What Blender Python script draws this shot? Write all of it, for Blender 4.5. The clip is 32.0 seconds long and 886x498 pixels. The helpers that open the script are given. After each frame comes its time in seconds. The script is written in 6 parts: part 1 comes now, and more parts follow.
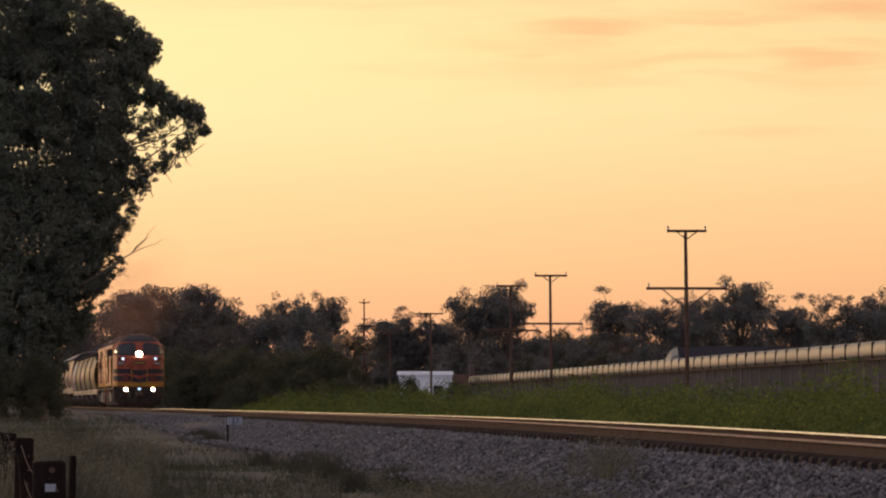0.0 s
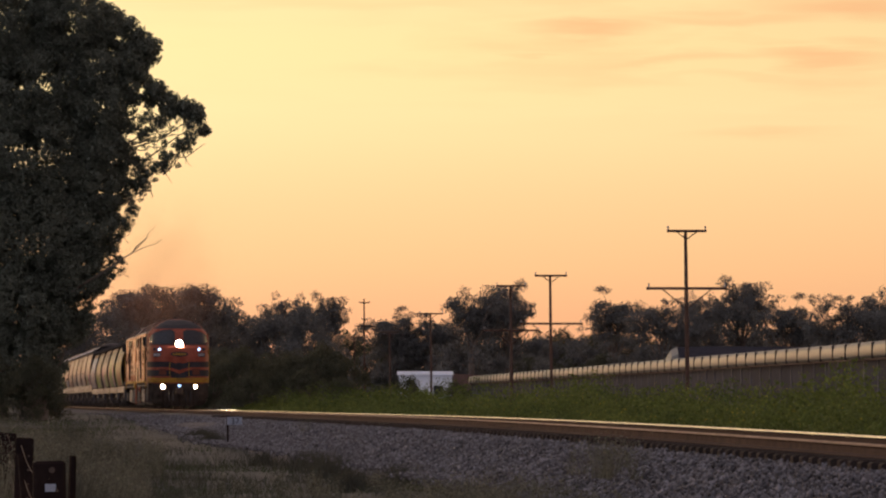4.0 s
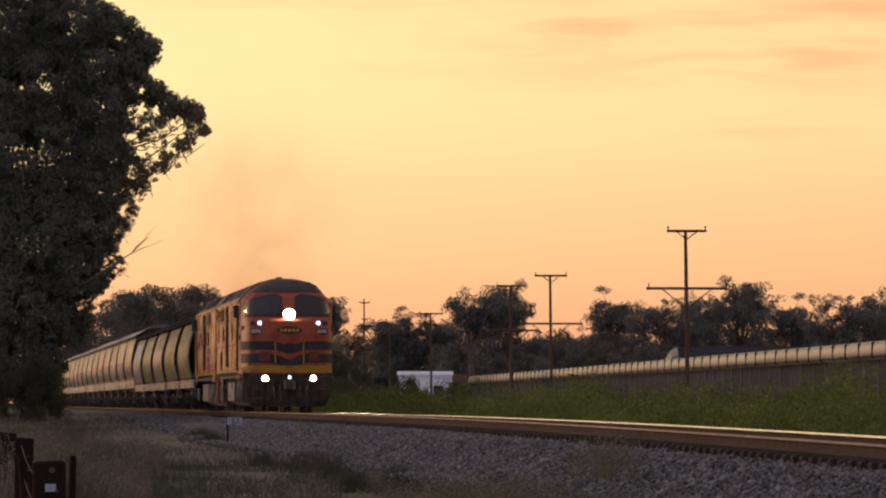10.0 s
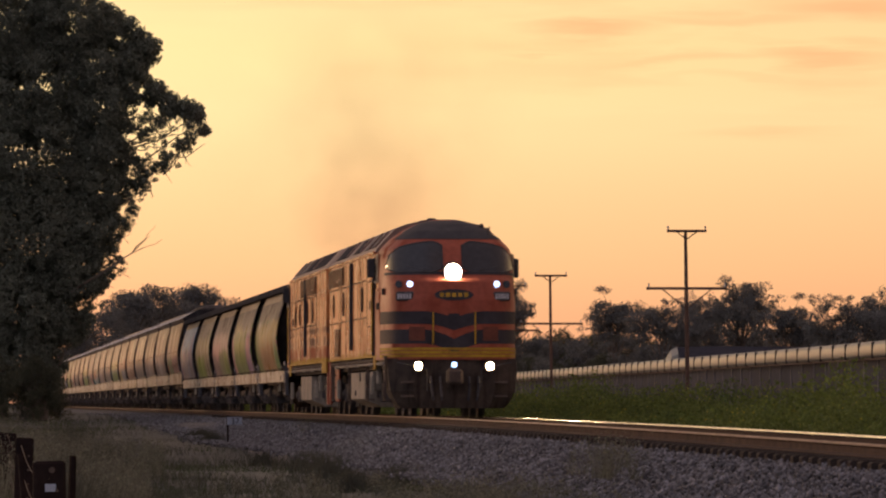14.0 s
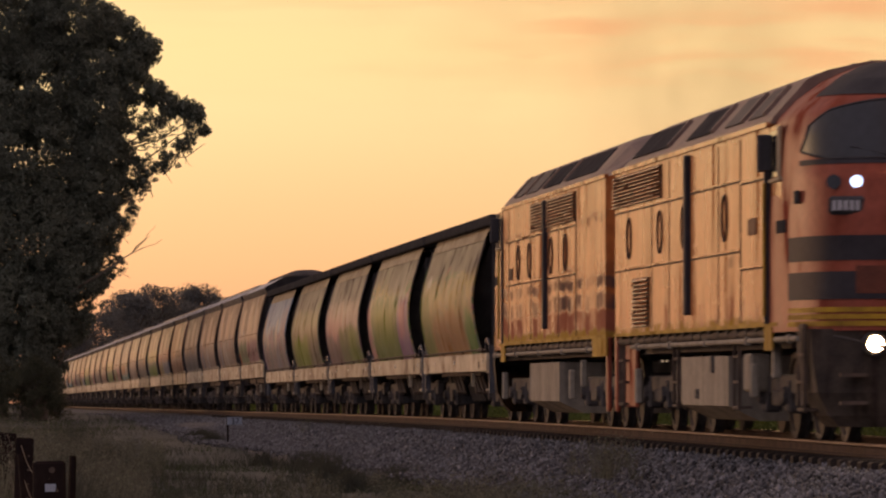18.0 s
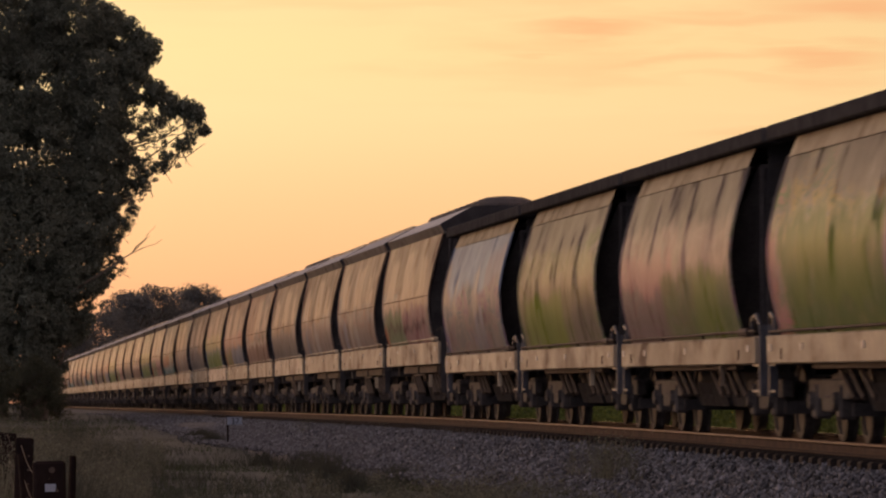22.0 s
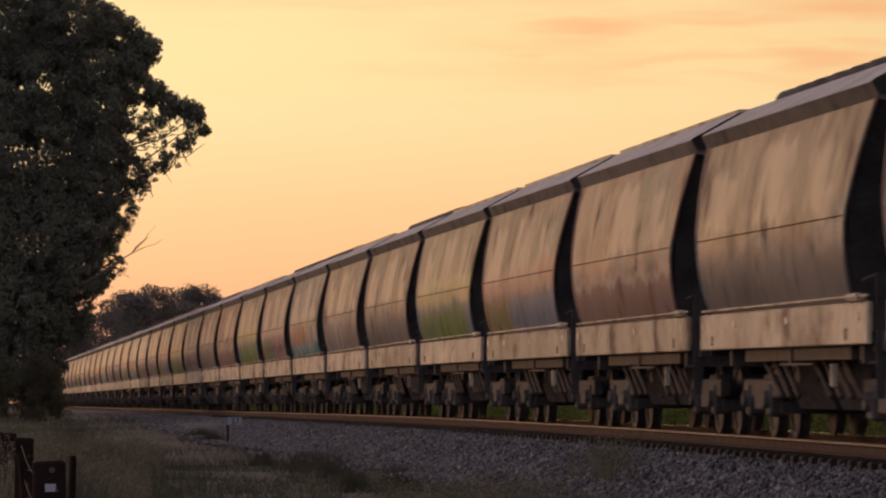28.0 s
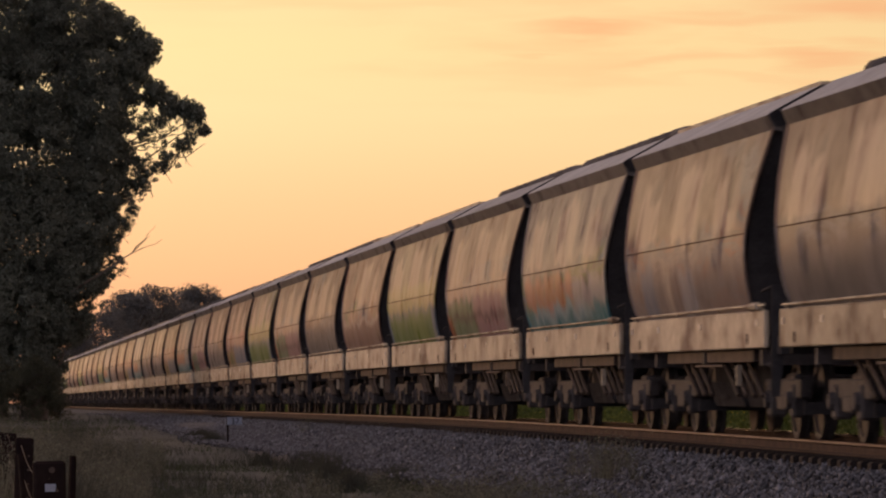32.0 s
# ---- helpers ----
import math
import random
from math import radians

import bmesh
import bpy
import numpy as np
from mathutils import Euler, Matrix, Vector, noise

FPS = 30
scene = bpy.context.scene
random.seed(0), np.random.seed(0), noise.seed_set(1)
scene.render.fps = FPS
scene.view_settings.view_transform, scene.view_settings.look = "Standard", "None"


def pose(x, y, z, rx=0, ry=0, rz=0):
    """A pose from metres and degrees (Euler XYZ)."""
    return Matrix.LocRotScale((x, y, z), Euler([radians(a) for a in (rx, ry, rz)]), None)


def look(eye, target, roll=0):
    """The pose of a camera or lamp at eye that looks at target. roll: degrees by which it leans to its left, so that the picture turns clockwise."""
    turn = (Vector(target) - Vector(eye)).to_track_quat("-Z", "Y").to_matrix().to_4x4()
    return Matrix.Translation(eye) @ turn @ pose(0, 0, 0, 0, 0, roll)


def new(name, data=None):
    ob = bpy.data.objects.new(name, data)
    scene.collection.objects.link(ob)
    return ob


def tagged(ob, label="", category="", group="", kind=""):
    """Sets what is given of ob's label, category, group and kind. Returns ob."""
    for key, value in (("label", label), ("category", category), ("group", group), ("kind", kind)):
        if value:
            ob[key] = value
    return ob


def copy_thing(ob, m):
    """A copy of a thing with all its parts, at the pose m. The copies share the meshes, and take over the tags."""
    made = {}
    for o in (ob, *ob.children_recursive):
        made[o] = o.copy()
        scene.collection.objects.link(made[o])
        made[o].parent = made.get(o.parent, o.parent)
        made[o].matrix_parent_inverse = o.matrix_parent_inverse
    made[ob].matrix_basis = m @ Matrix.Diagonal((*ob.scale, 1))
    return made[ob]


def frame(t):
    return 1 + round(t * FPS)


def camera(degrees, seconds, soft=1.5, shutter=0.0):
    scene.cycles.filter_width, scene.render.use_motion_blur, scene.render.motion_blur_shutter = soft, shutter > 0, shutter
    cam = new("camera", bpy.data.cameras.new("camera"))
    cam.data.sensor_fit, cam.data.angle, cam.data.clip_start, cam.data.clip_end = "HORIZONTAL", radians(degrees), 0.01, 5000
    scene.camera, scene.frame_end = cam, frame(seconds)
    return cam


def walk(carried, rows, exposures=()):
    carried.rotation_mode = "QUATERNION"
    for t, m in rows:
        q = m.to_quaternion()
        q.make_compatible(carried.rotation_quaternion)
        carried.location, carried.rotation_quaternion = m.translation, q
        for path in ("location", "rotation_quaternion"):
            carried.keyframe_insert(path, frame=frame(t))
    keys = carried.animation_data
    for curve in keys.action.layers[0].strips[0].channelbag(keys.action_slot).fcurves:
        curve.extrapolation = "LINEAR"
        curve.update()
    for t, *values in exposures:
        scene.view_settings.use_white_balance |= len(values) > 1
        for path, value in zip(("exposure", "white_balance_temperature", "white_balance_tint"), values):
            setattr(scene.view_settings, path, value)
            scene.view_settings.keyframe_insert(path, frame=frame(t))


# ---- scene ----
# Plan: railhead level is z = 0. The straight track passes ten metres to the side of the camera and dips a little on the near side.
cam = camera(8.82, 32.0, soft=2.2, shutter=0.5)
EYE = (0.0, 0.0, 0.2835)
STAND = look(EYE, (0.0, 100.0, 0.2835 + 2.6864))
walk(cam, [(0, STAND), (32, STAND)], exposures=[(0, 0.02, 6520, 12), (6, 0.02, 6600, 13), (12, 0.02, 6750, 16), (16, -0.02, 7050, 20), (19, -0.08, 7200, 22), (25, -0.08, 6780, 19.5), (32, -0.07, 6730, 19.5)])

TH = radians(4.88)
CT, ST = math.cos(TH), math.sin(TH)
TRACK_X, TRACK_Y = -1.044, 137.316


def dip(s):
    """Height of the railhead along the track."""
    return -0.27 * (s / 100) ** 2 if 0 < s < 110 else (-0.3267 if s >= 110 else 0.0)


def on_track(s, lat=0.0, z=0.0):
    """World place: s metres along the track towards the camera, lat metres to its far side, z above the railhead."""
    return Vector((TRACK_X + ST * s + lat * CT, TRACK_Y - CT * s + lat * ST, dip(s) + z))


def track_pose(s, lat=0.0, z=0.0):
    p = on_track(s, lat, z)
    slope = (dip(s + 3) - dip(s - 3)) / 6
    return pose(p.x, p.y, p.z, 0, -math.degrees(math.atan(slope)), math.degrees(TH) - 90)


def lead(t):
    """How far the front of the train has come along the track at t seconds."""
    return 15.047 * (t - 13) + 0.0229 * (t - 13) ** 2


# ---- light ----
SUN_AZ, SUN_EL = radians(-36), radians(3.5)
sun_dir = Vector((math.sin(SUN_AZ) * math.cos(SUN_EL), math.cos(SUN_AZ) * math.cos(SUN_EL), math.sin(SUN_EL)))


def make_world():
    w = bpy.data.worlds.new("dusk_sky")
    scene.world = w
    w.use_nodes = True
    nt = w.node_tree
    nt.nodes.clear()
    N, L = nt.nodes.new, nt.links.new
    out, bg = N("ShaderNodeOutputWorld"), N("ShaderNodeBackground")
    tc, sep = N("ShaderNodeTexCoord"), N("ShaderNodeSeparateXYZ")
    L(tc.outputs["Generated"], sep.inputs[0])
    ramp = N("ShaderNodeValToRGB")
    stops = [(0.0, (0.76, 0.34, 0.20)), (0.014, (0.93, 0.46, 0.24)), (0.024, (0.99, 0.56, 0.275)), (0.036, (1.0, 0.645, 0.32)), (0.050, (1.0, 0.765, 0.385)),
             (0.062, (1.0, 0.79, 0.38)), (0.14, (0.80, 0.58, 0.35)), (0.35, (0.46, 0.38, 0.35)), (1.0, (0.22, 0.23, 0.29))]
    cr = ramp.color_ramp
    while len(cr.elements) < len(stops):
        cr.elements.new(0.5)
    for e, (p, c) in zip(cr.elements, stops):
        e.position, e.color = p, (*c, 1)
    L(sep.outputs["Z"], ramp.inputs[0])

    def math_node(op, a, b=None, c=None):
        m = N("ShaderNodeMath")
        m.operation = op
        for i, v in enumerate((a, b, c)):
            if v is None:
                continue
            if isinstance(v, (int, float)):
                m.inputs[i].default_value = v
            else:
                L(v, m.inputs[i])
        return m.outputs[0]

    # away from the sunset the sky turns to a dim mauve
    back = N("ShaderNodeMapRange")
    back.inputs["From Min"].default_value, back.inputs["From Max"].default_value = 0.55, -0.5
    L(sep.outputs["Y"], back.inputs["Value"])
    mixb = N("ShaderNodeMix")
    mixb.data_type = "RGBA"
    mixb.inputs["B"].default_value = (0.50, 0.50, 0.62, 1)
    L(back.outputs[0], mixb.inputs["Factor"])
    L(ramp.outputs[0], mixb.inputs["A"])
    # glow round the sun
    dot = N("ShaderNodeVectorMath")
    dot.operation = "DOT_PRODUCT"
    L(tc.outputs["Generated"], dot.inputs[0])
    dot.inputs[1].default_value = sun_dir
    glow = math_node("POWER", math_node("MAXIMUM", dot.outputs["Value"], 0.0), 24.0)
    glow = math_node("MULTIPLY_ADD", glow, 0.9, 1.0)
    # brighter towards the sunset side within the view
    side = math_node("MULTIPLY_ADD", sep.outputs["X"], -1.0, 1.0)
    side = math_node("MINIMUM", math_node("MAXIMUM", side, 0.85), 1.15)
    glow = math_node("MULTIPLY", glow, side)
    # streaks of cloud
    mp = N("ShaderNodeMapping")
    mp.inputs["Scale"].default_value = (24, 24, 190)
    mp.inputs["Location"].default_value = (4.1, 0.0, 3.3)
    L(tc.outputs["Generated"], mp.inputs["Vector"])
    nz = N("ShaderNodeTexNoise")
    nz.inputs["Scale"].default_value, nz.inputs["Detail"].default_value, nz.inputs["Roughness"].default_value = 1.0, 5.0, 0.52
    L(mp.outputs[0], nz.inputs["Vector"])
    cl = N("ShaderNodeMapRange")
    cl.inputs["From Min"].default_value, cl.inputs["From Max"].default_value = 0.47, 0.66
    L(nz.outputs["Fac"], cl.inputs["Value"])
    band = N("ShaderNodeMapRange")
    band.interpolation_type = "SMOOTHSTEP"
    band.inputs["From Min"].default_value, band.inputs["From Max"].default_value = 0.044, 0.063
    L(sep.outputs["Z"], band.inputs["Value"])
    right = N("ShaderNodeMapRange")
    right.inputs["From Min"].default_value, right.inputs["From Max"].default_value = -0.03, 0.06
    L(sep.outputs["X"], right.inputs["Value"])
    fac = math_node("MULTIPLY", math_node("MULTIPLY", math_node("MULTIPLY_ADD", cl.outputs[0], 0.75, 0.25), band.outputs[0]), math_node("MULTIPLY_ADD", right.outputs[0], 0.85, 0.15))
    # single long streaks: across, up, half length, half height, strength
    wob = math_node("MULTIPLY_ADD", nz.outputs["Fac"], 0.010, -0.005)
    streaks = None
    for x0, z0, sx, sz, k in ((0.026, 0.0655, 0.013, 0.0016, 0.75), (0.040, 0.0598, 0.030, 0.0012, 0.45), (0.066, 0.0602, 0.014, 0.0016, 0.7), (0.016, 0.0612, 0.008, 0.0008, 0.4), (0.056, 0.0470, 0.012, 0.0013, 0.3), (0.072, 0.0690, 0.020, 0.0030, 0.75), (-0.010, 0.0700, 0.05, 0.0014, 0.25), (0.052, 0.0668, 0.034, 0.0016, 0.5), (0.060, 0.0565, 0.030, 0.0010, 0.3)):
        du = math_node("DIVIDE", math_node("SUBTRACT", sep.outputs["X"], x0), sx)
        dv = math_node("DIVIDE", math_node("ADD", math_node("SUBTRACT", sep.outputs["Z"], z0), wob), sz)
        g = math_node("EXPONENT", math_node("MULTIPLY", math_node("ADD", math_node("MULTIPLY", du, du), math_node("MULTIPLY", dv, dv)), -1.0))
        g = math_node("MULTIPLY", g, k)
        streaks = g if streaks is None else math_node("MAXIMUM", streaks, g)
    fac = math_node("MAXIMUM", math_node("MULTIPLY", fac, 0.62), streaks)
    mixc = N("ShaderNodeMix")
    mixc.data_type = "RGBA"
    mixc.inputs["B"].default_value = (0.97, 0.47, 0.22, 1)
    L(math_node("MULTIPLY", fac, 1.0), mixc.inputs["Factor"])
    L(mixb.outputs["Result"], mixc.inputs["A"])
    mul = N("ShaderNodeVectorMath")
    mul.operation = "SCALE"
    L(mixc.outputs["Result"], mul.inputs[0])
    L(glow, mul.inputs["Scale"])
    sky = N("ShaderNodeTexSky")
    sky.sky_type, sky.sun_disc = "NISHITA", False
    sky.sun_elevation, sky.sun_rotation = SUN_EL, SUN_AZ
    add = N("ShaderNodeVectorMath")
    add.operation = "MULTIPLY_ADD"
    L(sky.outputs[0], add.inputs[0])
    add.inputs[1].default_value = (0.012, 0.012, 0.012)
    L(mul.outputs[0], add.inputs[2])
    L(add.outputs[0], bg.inputs["Color"])
    bg.inputs["Strength"].default_value = 1.0
    L(bg.outputs[0], out.inputs[0])


make_world()
sun = new("sun", bpy.data.lights.new("sun", "SUN"))
sun.data.energy, sun.data.angle, sun.data.color = 0.44, radians(5), (1.0, 0.55, 0.31)
sun.matrix_world = look(Vector((0, 0, 0)), -sun_dir)


# ---- materials ----
def surface(name, a, b, scale=3.0, rough=0.7, metal=0.0, bump=0.2, bump_scale=None, rand=0.0, island=0.0, streak=0.0, dirt=None, spec=0.5, rough_var=0.1, coord="Object", run=(2.6, 2.6, 0.22), wave=0.02):
    """Two colours mixed by noise at two scales, with relief; rand and island vary the value piece by piece; streak: vertical runs of the colour dirt."""
    m = bpy.data.materials.new(name)
    m.use_nodes = True
    nt = m.node_tree
    N, L = nt.nodes.new, nt.links.new
    bsdf = nt.nodes["Principled BSDF"]
    tc = N("ShaderNodeTexCoord")
    vec = tc.outputs[coord]
    info = N("ShaderNodeObjectInfo")
    shift = N("ShaderNodeVectorMath")
    shift.operation = "MULTIPLY_ADD"
    comb = N("ShaderNodeCombineXYZ")
    for i in range(3):
        L(info.outputs["Random"], comb.inputs[i])
    L(comb.outputs[0], shift.inputs[0])
    shift.inputs[1].default_value = (37, 53, 11)
    L(vec, shift.inputs[2])
    n1, n2 = N("ShaderNodeTexNoise"), N("ShaderNodeTexNoise")
    n1.inputs["Scale"].default_value, n1.inputs["Detail"].default_value = scale, 6
    n2.inputs["Scale"].default_value, n2.inputs["Detail"].default_value = scale * 9, 4
    L(shift.outputs[0], n1.inputs["Vector"])
    L(shift.outputs[0], n2.inputs["Vector"])
    mr = N("ShaderNodeMapRange")
    mr.inputs["From Min"].default_value, mr.inputs["From Max"].default_value = 0.32, 0.68
    L(n1.outputs["Fac"], mr.inputs["Value"])
    mix = N("ShaderNodeMix")
    mix.data_type = "RGBA"
    mix.inputs["A"].default_value, mix.inputs["B"].default_value = (*a, 1), (*b, 1)
    L(mr.outputs[0], mix.inputs["Factor"])
    col = mix.outputs["Result"]
    fine = N("ShaderNodeMix")
    fine.data_type, fine.blend_type = "RGBA", "OVERLAY"
    fine.inputs["Factor"].default_value = 0.35
    L(col, fine.inputs["A"])
    L(n2.outputs["Fac"], fine.inputs["B"])
    col = fine.outputs["Result"]
    if streak and dirt:
        mp = N("ShaderNodeMapping")
        mp.inputs["Scale"].default_value = run
        L(shift.outputs[0], mp.inputs["Vector"])
        ns = N("ShaderNodeTexNoise")
        ns.inputs["Scale"].default_value, ns.inputs["Detail"].default_value = 2.2, 5
        L(mp.outputs[0], ns.inputs["Vector"])
        ms = N("ShaderNodeMapRange")
        ms.inputs["From Min"].default_value, ms.inputs["From Max"].default_value, ms.inputs["To Max"].default_value = 0.48, 0.72, streak
        L(ns.outputs["Fac"], ms.inputs["Value"])
        md = N("ShaderNodeMix")
        md.data_type = "RGBA"
        md.inputs["B"].default_value = (*dirt, 1)
        L(ms.outputs[0], md.inputs["Factor"])
        L(col, md.inputs["A"])
        col = md.outputs["Result"]
        gloss = N("ShaderNodeMapRange")     # dirt is dull
        gloss.inputs["To Min"].default_value, gloss.inputs["To Max"].default_value = spec, 0.0
        gloss.inputs["From Max"].default_value = 0.7 * streak
        L(ms.outputs[0], gloss.inputs["Value"])
        L(gloss.outputs[0], bsdf.inputs["Specular IOR Level"])
    for amount, sock in ((rand, info.outputs["Random"]), (island, None)):
        if amount:
            if sock is None:
                sock = N("ShaderNodeNewGeometry").outputs["Random Per Island"]
            hs = N("ShaderNodeHueSaturation")
            rr = N("ShaderNodeMapRange")
            rr.inputs["To Min"].default_value, rr.inputs["To Max"].default_value = 1 - amount, 1 + amount
            L(sock, rr.inputs["Value"])
            L(rr.outputs[0], hs.inputs["Value"])
            L(col, hs.inputs["Color"])
            col = hs.outputs[0]
    L(col, bsdf.inputs["Base Color"])
    rv = N("ShaderNodeMapRange")
    rv.inputs["To Min"].default_value, rv.inputs["To Max"].default_value = max(0.02, rough - rough_var), min(1, rough + rough_var)
    L(n1.outputs["Fac"], rv.inputs["Value"])
    L(rv.outputs[0], bsdf.inputs["Roughness"])
    bsdf.inputs["Metallic"].default_value = metal
    bsdf.inputs["Specular IOR Level"].default_value = spec
    if bump:
        bp = N("ShaderNodeBump")
        bp.inputs["Strength"].default_value, bp.inputs["Distance"].default_value = bump, wave
        nb = N("ShaderNodeTexNoise")
        nb.inputs["Scale"].default_value, nb.inputs["Detail"].default_value = bump_scale or scale * 6, 5
        L(shift.outputs[0], nb.inputs["Vector"])
        L(nb.outputs["Fac"], bp.inputs["Height"])
        L(bp.outputs[0], bsdf.inputs["Normal"])
    return m


def lamp_glow(name, colour, strength):
    m = bpy.data.materials.new(name)
    m.use_nodes = True
    b = m.node_tree.nodes["Principled BSDF"]
    b.inputs["Base Color"].default_value = (*colour, 1)
    b.inputs["Emission Color"].default_value = (*colour, 1)
    b.inputs["Emission Strength"].default_value = strength
    return m


def leaf_material(name, a, b, island=0.45):
    """Thin leaves: some light passes through them."""
    m = surface(name, a, b, 0.8, 0.65, 0, 0, island=island, spec=0.15)
    nt = m.node_tree
    N, L = nt.nodes.new, nt.links.new
    bsdf = nt.nodes["Principled BSDF"]
    tr = N("ShaderNodeBsdfTranslucent")
    src = bsdf.inputs["Base Color"].links[0].from_socket
    L(src, tr.inputs["Color"])
    mx = N("ShaderNodeMixShader")
    mx.inputs[0].default_value = 0.42
    L(bsdf.outputs[0], mx.inputs[1])
    L(tr.outputs[0], mx.inputs[2])
    L(mx.outputs[0], nt.nodes["Material Output"].inputs[0])
    return m


def wagon_paint(name, top, mid, graffiti, gloss=0.03, dust=0.0, edge=2.4, patches=()):
    """Weathered wagon side: grey-beige paint, rain streaks, and sprayed colour over the lower half."""
    m = surface(name, top, mid, 0.55, 0.38, 0.0, 0.32, 1.5, rand=0.15, streak=0.09, run=(0.7, 0.7, 0.5), dirt=(0.095, 0.068, 0.055), spec=gloss, wave=0.04, rough_var=0.13)
    nt = m.node_tree
    N, L = nt.nodes.new, nt.links.new
    bsdf = nt.nodes["Principled BSDF"]
    src = bsdf.inputs["Base Color"].links[0].from_socket
    tc, info = N("ShaderNodeTexCoord"), N("ShaderNodeObjectInfo")
    sep = N("ShaderNodeSeparateXYZ")
    L(tc.outputs["Object"], sep.inputs[0])
    comb = N("ShaderNodeCombineXYZ")
    mu = N("ShaderNodeMath")
    mu.operation, mu.inputs[1].default_value = "MULTIPLY", 91.0
    L(info.outputs["Random"], mu.inputs[0])
    L(mu.outputs[0], comb.inputs[1])
    ad = N("ShaderNodeVectorMath")
    ad.operation = "ADD"
    L(tc.outputs["Object"], ad.inputs[0])
    L(comb.outputs[0], ad.inputs[1])
    mp = N("ShaderNodeMapping")
    mp.inputs["Scale"].default_value = (0.28, 1, 0.95) if edge > 2.45 else (0.26, 1, 1.1)
    L(ad.outputs[0], mp.inputs["Vector"])
    n1 = N("ShaderNodeTexNoise")
    n1.inputs["Scale"].default_value, n1.inputs["Detail"].default_value, n1.inputs["Distortion"].default_value = 1.7, 9, 0.7
    n1.inputs["Roughness"].default_value = 0.68
    L(mp.outputs[0], n1.inputs["Vector"])
    ramp = N("ShaderNodeValToRGB")
    cr = ramp.color_ramp
    while len(cr.elements) < len(graffiti):
        cr.elements.new(0.5)
    for i, (e, c) in enumerate(zip(cr.elements, graffiti)):
        e.position, e.color = 0.35 + 0.3 * i / (len(graffiti) - 1), (*c, 1)
    L(n1.outputs["Fac"], ramp.inputs[0])
    # where it is sprayed: patches along the lower half, fewer towards the top
    n2 = N("ShaderNodeTexNoise")
    n2.inputs["Scale"].default_value, n2.inputs["Detail"].default_value = 0.45, 3
    mq = N("ShaderNodeMapping")
    mq.inputs["Scale"].default_value = (0.35, 1, 1.2)
    L(ad.outputs[0], mq.inputs["Vector"])
    L(mq.outputs[0], n2.inputs["Vector"])
    hgt = N("ShaderNodeMapRange")
    hgt.inputs["From Min"].default_value, hgt.inputs["From Max"].default_value = edge - 0.35, edge + 0.4
    hgt.inputs["To Min"].default_value, hgt.inputs["To Max"].default_value = 0.22, -0.14
    L(sep.outputs["Z"], hgt.inputs["Value"])
    sm = N("ShaderNodeMath")
    L(n2.outputs["Fac"], sm.inputs[0])
    L(hgt.outputs[0], sm.inputs[1])
    mk = N("ShaderNodeMapRange")
    mk.inputs["From Min"].default_value, mk.inputs["From Max"].default_value, mk.inputs["To Max"].default_value = 0.49, 0.57, 0.95
    L(sm.outputs[0], mk.inputs["Value"])
    mx = N("ShaderNodeMix")
    mx.data_type = "RGBA"
    L(mk.outputs[0], mx.inputs["Factor"])
    L(src, mx.inputs["A"])
    L(ramp.outputs[0], mx.inputs["B"])
    last = mx.outputs["Result"]

    def calc(op, a, b):
        q = N("ShaderNodeMath")
        q.operation = op
        for i, v in enumerate((a, b)):
            if isinstance(v, (int, float)):
                q.inputs[i].default_value = v
            else:
                L(v, q.inputs[i])
        return q.outputs[0]

    def step(v, a, b):
        q = N("ShaderNodeMapRange")
        q.inputs["From Min"].default_value, q.inputs["From Max"].default_value = a, b
        L(v, q.inputs["Value"])
        return q.outputs[0]

    # sprayed or rolled-on fields of colour with ragged, running edges: x from, to, z from, to, colour, strength
    if patches:
        mr, nr, nf = N("ShaderNodeMapping"), N("ShaderNodeTexNoise"), N("ShaderNodeTexNoise")
        mr.inputs["Scale"].default_value = (0.9, 1.0, 0.55)
        nr.inputs["Scale"].default_value, nr.inputs["Detail"].default_value, nr.inputs["Roughness"].default_value = 1.5, 6, 0.6
        nf.inputs["Scale"].default_value, nf.inputs["Detail"].default_value, nf.inputs["Distortion"].default_value = 1.8, 5, 1.2
        L(ad.outputs[0], mr.inputs["Vector"])
        L(mr.outputs[0], nr.inputs["Vector"])
        L(mr.outputs[0], nf.inputs["Vector"])
        jag, worn = calc("SUBTRACT", nr.outputs["Fac"], 0.5), nf.outputs["Fac"]
        px, pz = calc("ADD", sep.outputs["X"], calc("MULTIPLY", jag, 2.2)), calc("ADD", sep.outputs["Z"], calc("MULTIPLY", jag, 0.75))
        for x0, x1, z0, z1, colour, strength in patches:
            inside = calc("MULTIPLY", calc("MULTIPLY", step(px, x0 - 0.2, x0 + 0.2), step(px, x1 + 0.2, x1 - 0.2)), calc("MULTIPLY", step(pz, z0 - 0.05, z0 + 0.07), step(pz, z1 + 0.10, z1 - 0.06)))
            mp2 = N("ShaderNodeMix")
            mp2.data_type = "RGBA"
            mp2.inputs["B"].default_value = (*colour, 1)
            L(calc("MULTIPLY", calc("MULTIPLY", inside, strength), step(worn, 0.18, 0.48)), mp2.inputs["Factor"])
            L(last, mp2.inputs["A"])
            last = mp2.outputs["Result"]
